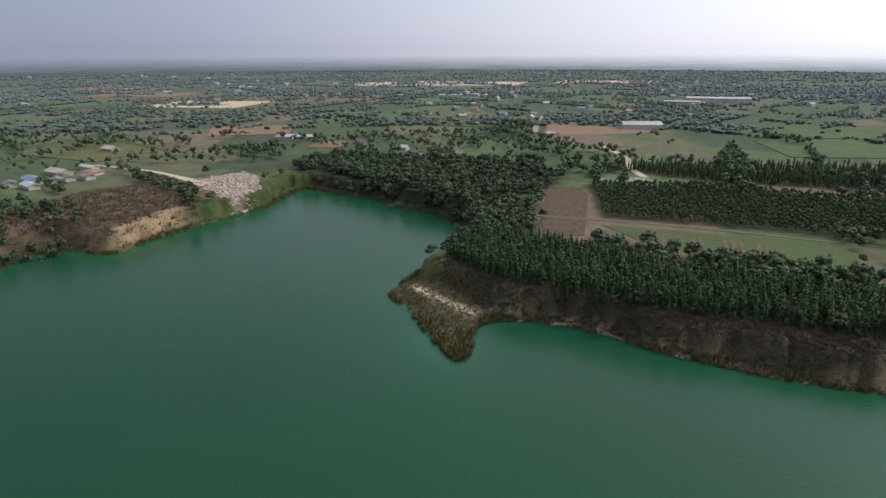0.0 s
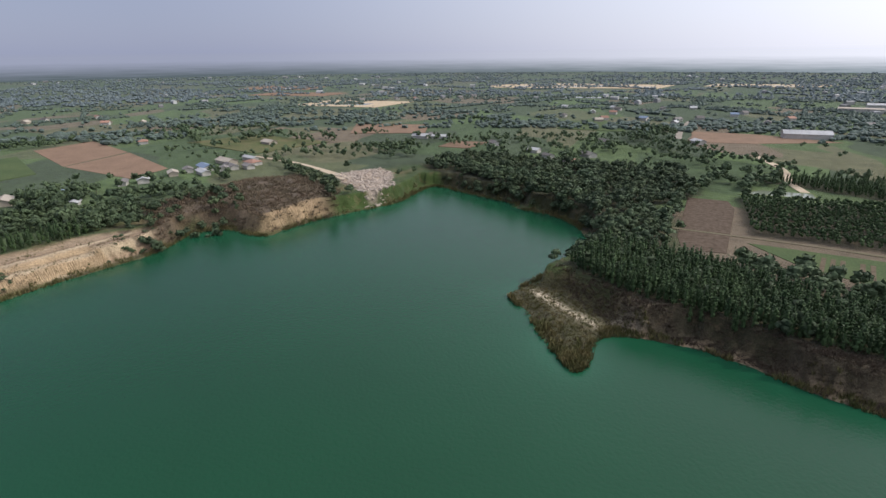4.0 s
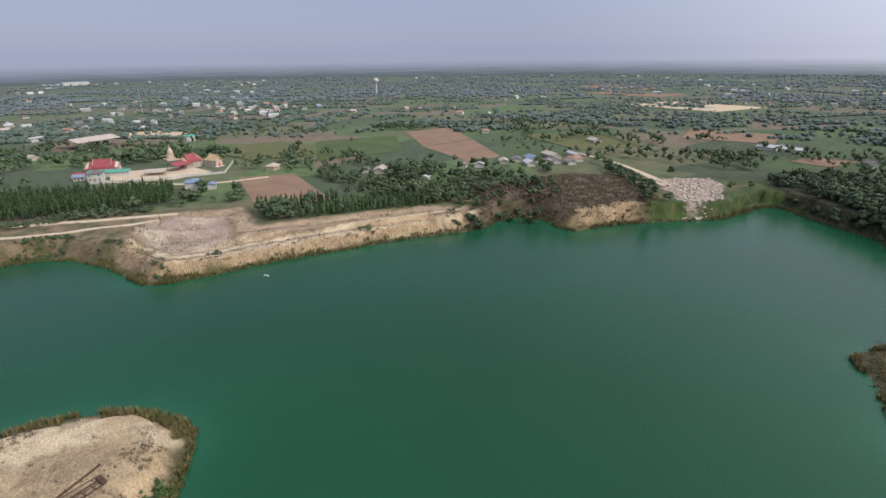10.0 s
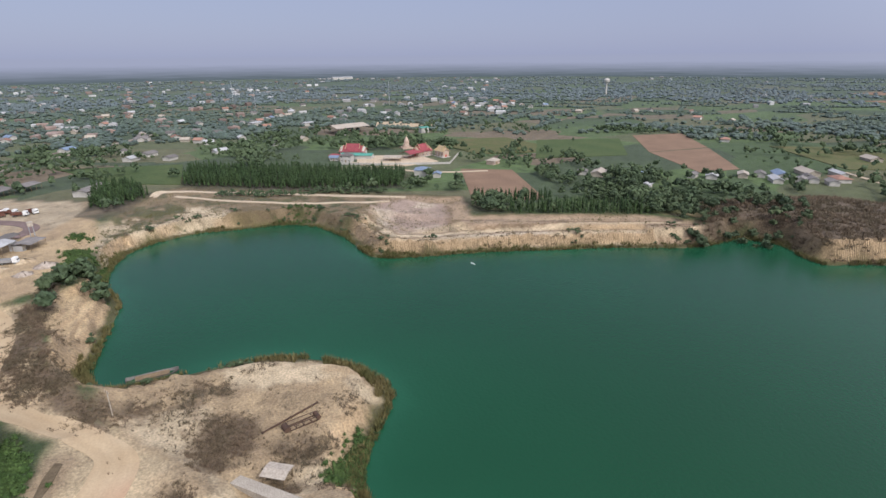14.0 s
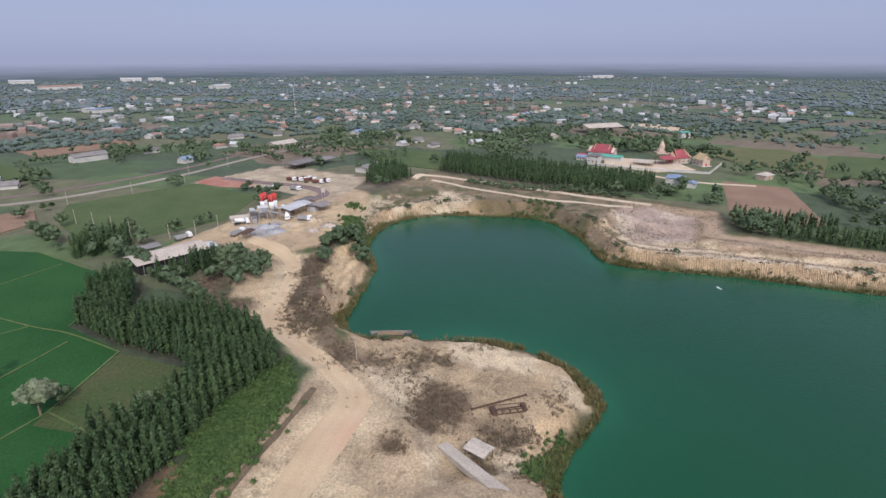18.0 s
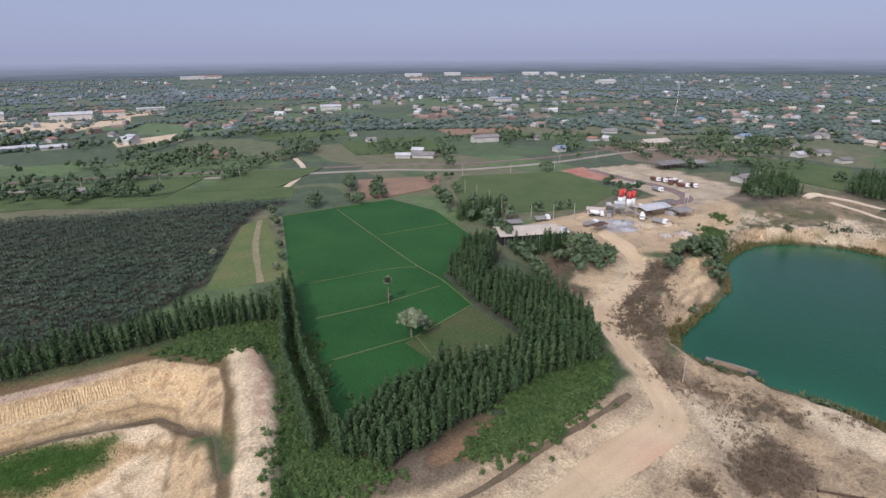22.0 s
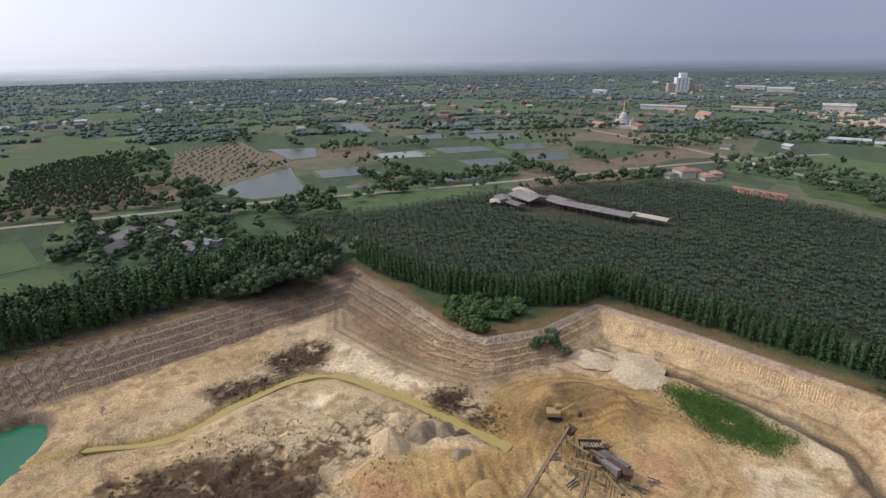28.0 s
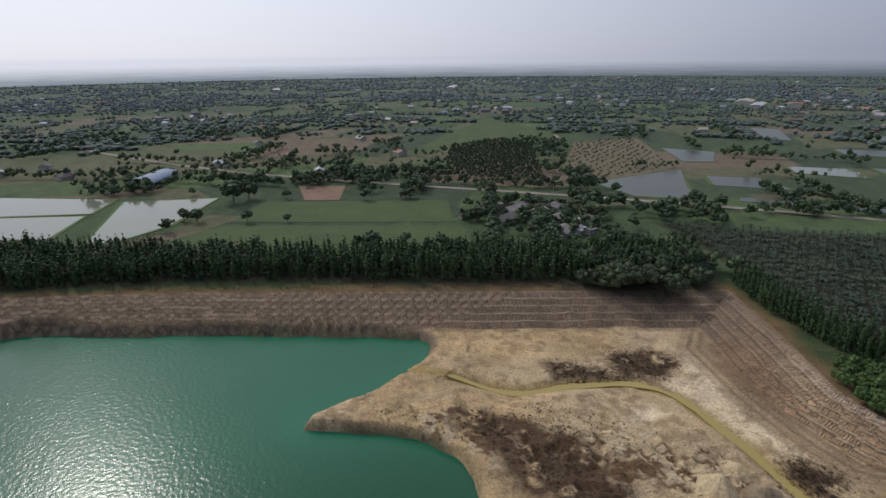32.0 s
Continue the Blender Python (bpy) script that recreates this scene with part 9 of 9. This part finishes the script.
def town(n, r0, r1, a0, a1, seed):
    """Tiny far buildings, joined."""
    r = np.random.default_rng(seed)
    bmV, bmF = [], []
    rad = np.exp(r.uniform(np.log(r0), np.log(r1), n))
    az = np.radians(r.uniform(a0, a1, n))
    P = np.column_stack([-rad * np.sin(az), rad * np.cos(az)])
    P = P[fbm(P[:, 0], P[:, 1], 320, 3, seed) > 0.47]
    w, l, h, t = r.uniform(5, 9, len(P)), r.uniform(6, 16, len(P)), r.uniform(2.5, 5, len(P)), r.uniform(0, 3.14, len(P))
    base = np.array([(-.5, -.5, 0), (.5, -.5, 0), (.5, .5, 0), (-.5, .5, 0), (-.5, -.5, 1), (.5, -.5, 1), (.5, .5, 1), (-.5, .5, 1), (0, -.5, 1.35), (0, .5, 1.35)])
    F = np.array([(0, 1, 5), (0, 5, 4), (1, 2, 6), (1, 6, 5), (2, 3, 7), (2, 7, 6), (3, 0, 4), (3, 4, 7), (4, 5, 8), (6, 7, 9), (5, 6, 9), (5, 9, 8), (7, 4, 8), (7, 8, 9)])
    V = base[None] * np.stack([w, l, h], 1)[:, None]
    c, s = np.cos(t)[:, None], np.sin(t)[:, None]
    V = np.stack([V[..., 0] * c - V[..., 1] * s + P[:, :1], V[..., 0] * s + V[..., 1] * c + P[:, 1:], V[..., 2]], -1)
    return V.reshape(-1, 3), (F[None] + (np.arange(len(P)) * 10)[:, None, None]).reshape(-1, 3)


TOWN_PALE = mat("pale_town_walls", (0.40, 0.40, 0.40), (0.24, 0.235, 0.23), 0.8, 120, 20, 0, island=0.5)
TOWN_RED = mat("red_town_roofs", (0.25, 0.17, 0.14), (0.19, 0.16, 0.145), 0.8, 120, 20, 0, island=0.4)
stuff("distant_town", town(700, 800, 2400, 60, 215, 91), TOWN_PALE, "pale roofs of a distant town among trees", "town")
stuff("distant_town", town(600, 700, 2400, 60, 215, 92), TOWN_RED, "brown and red roofs of a distant town", "town")
stuff("distant_town", town(300, 800, 2400, 215, 300, 93), TOWN_PALE, "pale scattered roofs among distant trees", "town")
stuff("distant_town", town(160, 900, 2400, -40, 60, 94), TOWN_PALE, "pale scattered roofs among distant trees", "town")
# far salt-white pits and bare ground towards the north
for poly, m, lab in (([(-120, 1380), (260, 1330), (330, 1480), (60, 1560), (-140, 1500)], SAND, "pale bare quarry ground far away"), ([(380, 1420), (620, 1380), (700, 1480), (440, 1530)], SAND, "pale bare quarry ground far away"),
                     ([(-420, 880), (-260, 850), (-220, 960), (-380, 990)], SAND, "pale bare ground far away"), ([(-760, 1300), (-560, 1280), (-560, 1420), (-760, 1450)], FIELD_BROWN, "far bare brown ground"), ([(-620, 1100), (-440, 1080), (-420, 1180), (-600, 1200)], FIELD_BROWN, "far bare brown ground"),
                     ([(-300, -840), (-380, -860), (-340, -930), (-250, -900)], SAND, "pale bare yard before the far halls"), ([(-190, -560), (-240, -570), (-270, -610), (-200, -600)], SAND, "pale bare yard"), ([(-640, 190), (-700, 210), (-690, 300), (-630, 270)], SAND, "pale bare yard behind trees"),
                     ([(-520, 210), (-420, 215), (-400, 300), (-500, 290)], FIELD_DRY, "dry yellow field"), ([(-470, 310), (-380, 250), (-360, 330), (-440, 390)], FIELD_GREEN, "flat green field"), ([(-240, 430), (-340, 480), (-300, 540), (-200, 500)], FIELD_DRY, "dry yellow field"),
                     ([(-200, 560), (-120, 570), (-130, 640), (-220, 640)], FIELD_BROWN, "bare brown field"), ([(-63, 478), (-46, 514), (-80, 520), (-90, 485)], FIELD_BROWN, "small bare brown plot"), ([(20, 620), (90, 600), (100, 680), (30, 700)], FIELD_GREEN, "flat green field"),
                     ([(300, 400), (420, 380), (440, 460), (320, 480)], FIELD_GREEN, "flat green field"), ([(330, 500), (520, 460), (560, 560), (360, 600)], FIELD_GREEN, "flat green field"), ([(-420, -380), (-340, -420), (-300, -350), (-370, -310)], FIELD_GREEN, "flat green field"),
                     ([(-480, -420), (-560, -380), (-520, -320), (-440, -360)], FIELD_BROWN, "bare brown field"), ([(-330, -560), (-420, -520), (-380, -450), (-300, -490)], FIELD_GREEN, "flat green field"), ([(-500, -110), (-420, -60), (-400, -20), (-480, -20)], FIELD_GREEN, "green crop field by the road"),
                     ([(-130, -330), (-60, -370), (-110, -410), (-180, -370)], FIELD_GREEN, "flat green field by the railway"), ([(-190, -300), (-150, -330), (-200, -370), (-250, -330)], FIELD_GREEN, "flat green field by the railway"), ([(-237, -276), (-280, -240), (-256, -220), (-214, -228), (-202, -237)], FIELD_BROWN, "bare brown plot by the road")):
    sheet("bare_ground" if m is SAND else "field", poly, m, 0.2, lab, "field")
for poly in ([(-60, 1410), (100, 1390), (120, 1420), (-50, 1440)], [(130, 1395), (250, 1380), (270, 1405), (140, 1422)], [(-20, 1460), (180, 1440), (190, 1465), (-10, 1490)], [(20, 1060), (180, 1040), (190, 1070), (30, 1090)], [(-380, 900), (-290, 885), (-280, 915), (-370, 930)], [(430, 1440), (600, 1420), (610, 1440), (440, 1465)]):
    bm = bmesh.new()
    f = bm.faces.new([bm.verts.new((x, y, 0.5)) for x, y in poly])
    f.normal_update()
    if f.normal.z < 0:
        f.normal_flip()
    tagged(part("pond_water", bm, POND_PALE), "far pale settling pond", "pond", "", "structure")
e = empty("water_tower", -1008, 842, None, 0, label="white water tower on a slim shaft", category="tower")
part("shaft", tube((0, 0, -1), (0, 0, 24), 2, 1.6, 12), WHITE_WALL, e)
part("tank", lathe([(1.6, 23), (6, 27), (6.4, 31), (3, 34), (0.5, 35)], 16), WHITE_WALL, e)
for x, y in ((-894, 76), (-1180, 60), (-980, 320), (-770, -240)):
    e = empty("radio_mast", x, y, None, 0, label="slim red and white lattice mast", category="mast", group="radio masts")
    bm = bmesh.new()
    for a in (0, 2.09, 4.19):
        add_tube(bm, (1.2 * math.cos(a), 1.2 * math.sin(a), -1), (0.3 * math.cos(a), 0.3 * math.sin(a), 40), 0.15, 0.12, 4)
    for k in range(16):
        z, r = 2.4 * k, 1.2 - 0.9 * 2.4 * k / 40
        for a in (0, 2.09, 4.19):
            add_tube(bm, (r * math.cos(a), r * math.sin(a), z), (r * math.cos(a + 2.09), r * math.sin(a + 2.09), z + 2.2), 0.07, 0.07, 4)
    part("lattice", bm, STEEL, e)

# ---------------------------------------------------------------- single trees
def palm(x, y, h, label):
    e = empty("palm_tree", x, y, None, 0, label=label, category="tree")
    part("trunk", trunk_bm(h, 0.22, 0, 3), BARK, e)
    r = np.random.default_rng(int(h * 10))
    V, F, o = [], [], 0
    for k in range(34):
        a, el, L = r.uniform(0, 6.28), r.uniform(-0.6, 1.3), r.uniform(1.5, 2.1)
        d = np.array([np.cos(a) * np.cos(el), np.sin(a) * np.cos(el), np.sin(el)])
        s = np.cross(d, (0, 0, 1.0))
        s /= np.linalg.norm(s) + 1e-6
        n = np.cross(s, d)
        c = np.array([0, 0, h]) + d * L * 0.55
        V.append(np.array([0, 0, h]) + d * 0.1)
        for m in range(6):
            b = -1.2 + 2.4 * m / 5
            V.append(c + (d * math.cos(b) + s * math.sin(b)) * 0.75 + n * (0.12 if m % 2 else -0.06))
        F += [[o, o + 1 + m, o + 2 + m] for m in range(5)]
        o += 7
    c = new("crown", mesh_np("crown", np.array(V), np.array(F), PALE_LEAF if h > 8 else TREE_LEAF))
    c.parent = e
    return e


palm(-115, -122, 8.5, "tall sugar palm with a pale fan crown in the paddy")
palm(-262, -214, 8.0, "sugar palm beside the field")


def single_tree(x, y, s, material, label, crown_set=BROAD, k=0, parts_label=""):
    e = empty("tree", x, y, None, (k * 67) % 360, label=label, category="tree", group="single trees")
    e.scale = (s, s, s)
    part("trunk", trunk_bm(4.5, 0.28, 4, k, 1.8), BARK, e)
    c = new("crown", mesh_np("crown", *crown_set[k % len(crown_set)], material))
    c.parent = e
    tagged(c, parts_label)
    return e


for k, (x, y, s, m, lab) in enumerate(((-103, -100, 1.25, PALE_LEAF, "tree with pale silvery leaves by the paddy"), (-107, -98, 0.7, TREE_LEAF, "dark round tree beside the pale one"), (-110, -102, 0.5, TREE_LEAF, "low dark bush by the paddy"), (-106.5, -76.5, 0.62, PALE_LEAF, "small tree with pale silvery leaves"), (-117, -124, 0.35, TREE_LEAF, "low bush at the palm's foot"),
                                       (-346, 140, 1.0, TREE_LEAF, "round dark tree beside the blue house"), (334, -15, 1.9, TREE_LEAF, "large dark spreading tree in the pasture"), (340, -24, 1.5, TREE_LEAF, "large dark tree by the fish pond"), (287, -18, 0.9, TREE_LEAF, "spreading tree on the field edge"), (278, -37, 0.6, TREE_LEAF, "small round tree on the field edge"),
                                       (262, -218, 1.6, TREE_LEAF, "tall dark tree by the road"), (268, -212, 1.5, TREE_LEAF, "tall dark tree by the road"), (286, -232, 1.6, TREE_LEAF, "tall dark tree by the pond"), (292, -226, 1.4, TREE_LEAF, "tall dark tree by the pond"), (330, -45, 0.8, TREE_LEAF, "round tree by the road"),
                                       (-218, -262, 1.3, TREE_LEAF, "broad dark tree beside the road"), (-212, -256, 1.1, TREE_LEAF, "broad dark tree beside the road"), (-196, -228, 0.8, TREE_LEAF, "round tree at the paddy's end"), (-271, 286, 0.9, TREE_LEAF, "round dark tree near the hamlet"), (-268, 257, 1.0, TREE_LEAF, "round dark tree near the hamlet"),
                                       (33, -144, 0.75, TREE_LEAF, "dark bush on the quarry bench"), (36, -141, 0.55, TREE_LEAF, "dark bush on the quarry bench"), (300, 6, 1.0, TREE_LEAF, "dark tree by the fish pond"), (305, 12, 0.9, TREE_LEAF, "dark tree by the fish pond"), (-100, -212, 0.5, PALE_LEAF, "small pale tree by the paddy ditch"),
                                       (-116, -186, 0.5, TREE_LEAF, "small bush along the paddy ditch"), (-108, -178, 0.45, PALE_LEAF, "small pale bush along the ditch"), (-124, -200, 0.5, TREE_LEAF, "small bush along the paddy ditch"), (-134, -214, 0.45, TREE_LEAF, "small bush along the paddy ditch"), (-142, -228, 0.5, TREE_LEAF, "small bush along the paddy ditch"))):
    single_tree(x, y, s, m, lab, k=k)
orch = grid_in([(433, -338), (427, -405), (298, -325), (282, -245), (313, -240)], 7, 7, 30, 0.12, 95)
stuff("orchard_trees", tile(SHRUB, orch, rng.uniform(0.6, 1.0, len(orch)), seed=96), TREE_LEAF, "rows of small young orchard trees", "trees")
rub = scatter(RUBBLE, 700, 97)
stuff("rubble", tile([tri(blob((0, 0, 0.2), (0.9, 0.7, 0.5), np.random.default_rng(k), 1, 0.3)) for k in range(4)], rub, rng.uniform(0.4, 1.5, len(rub)), seed=98), CHALK, "white broken concrete rubble tip", "rubble")
village_trees = scatter([(185, -180), (190, -140), (240, -118), (268, -150), (250, -182), (215, -195)], 60, 99)
stuff("hamlet_trees", tile(BROAD, village_trees, rng.uniform(0.3, 0.7, len(village_trees)), seed=100), TREE_LEAF, "small dark trees between the hamlet houses", "trees")
temple_trees = scatter([(-520, 90), (-490, 200), (-440, 215), (-470, 180), (-480, 130)], 70, 101)
stuff("temple_trees", tile(BROAD_MID, temple_trees, rng.uniform(0.8, 1.3, len(temple_trees)), seed=102), TREE_LEAF, "tall dark trees behind the temple", "trees")
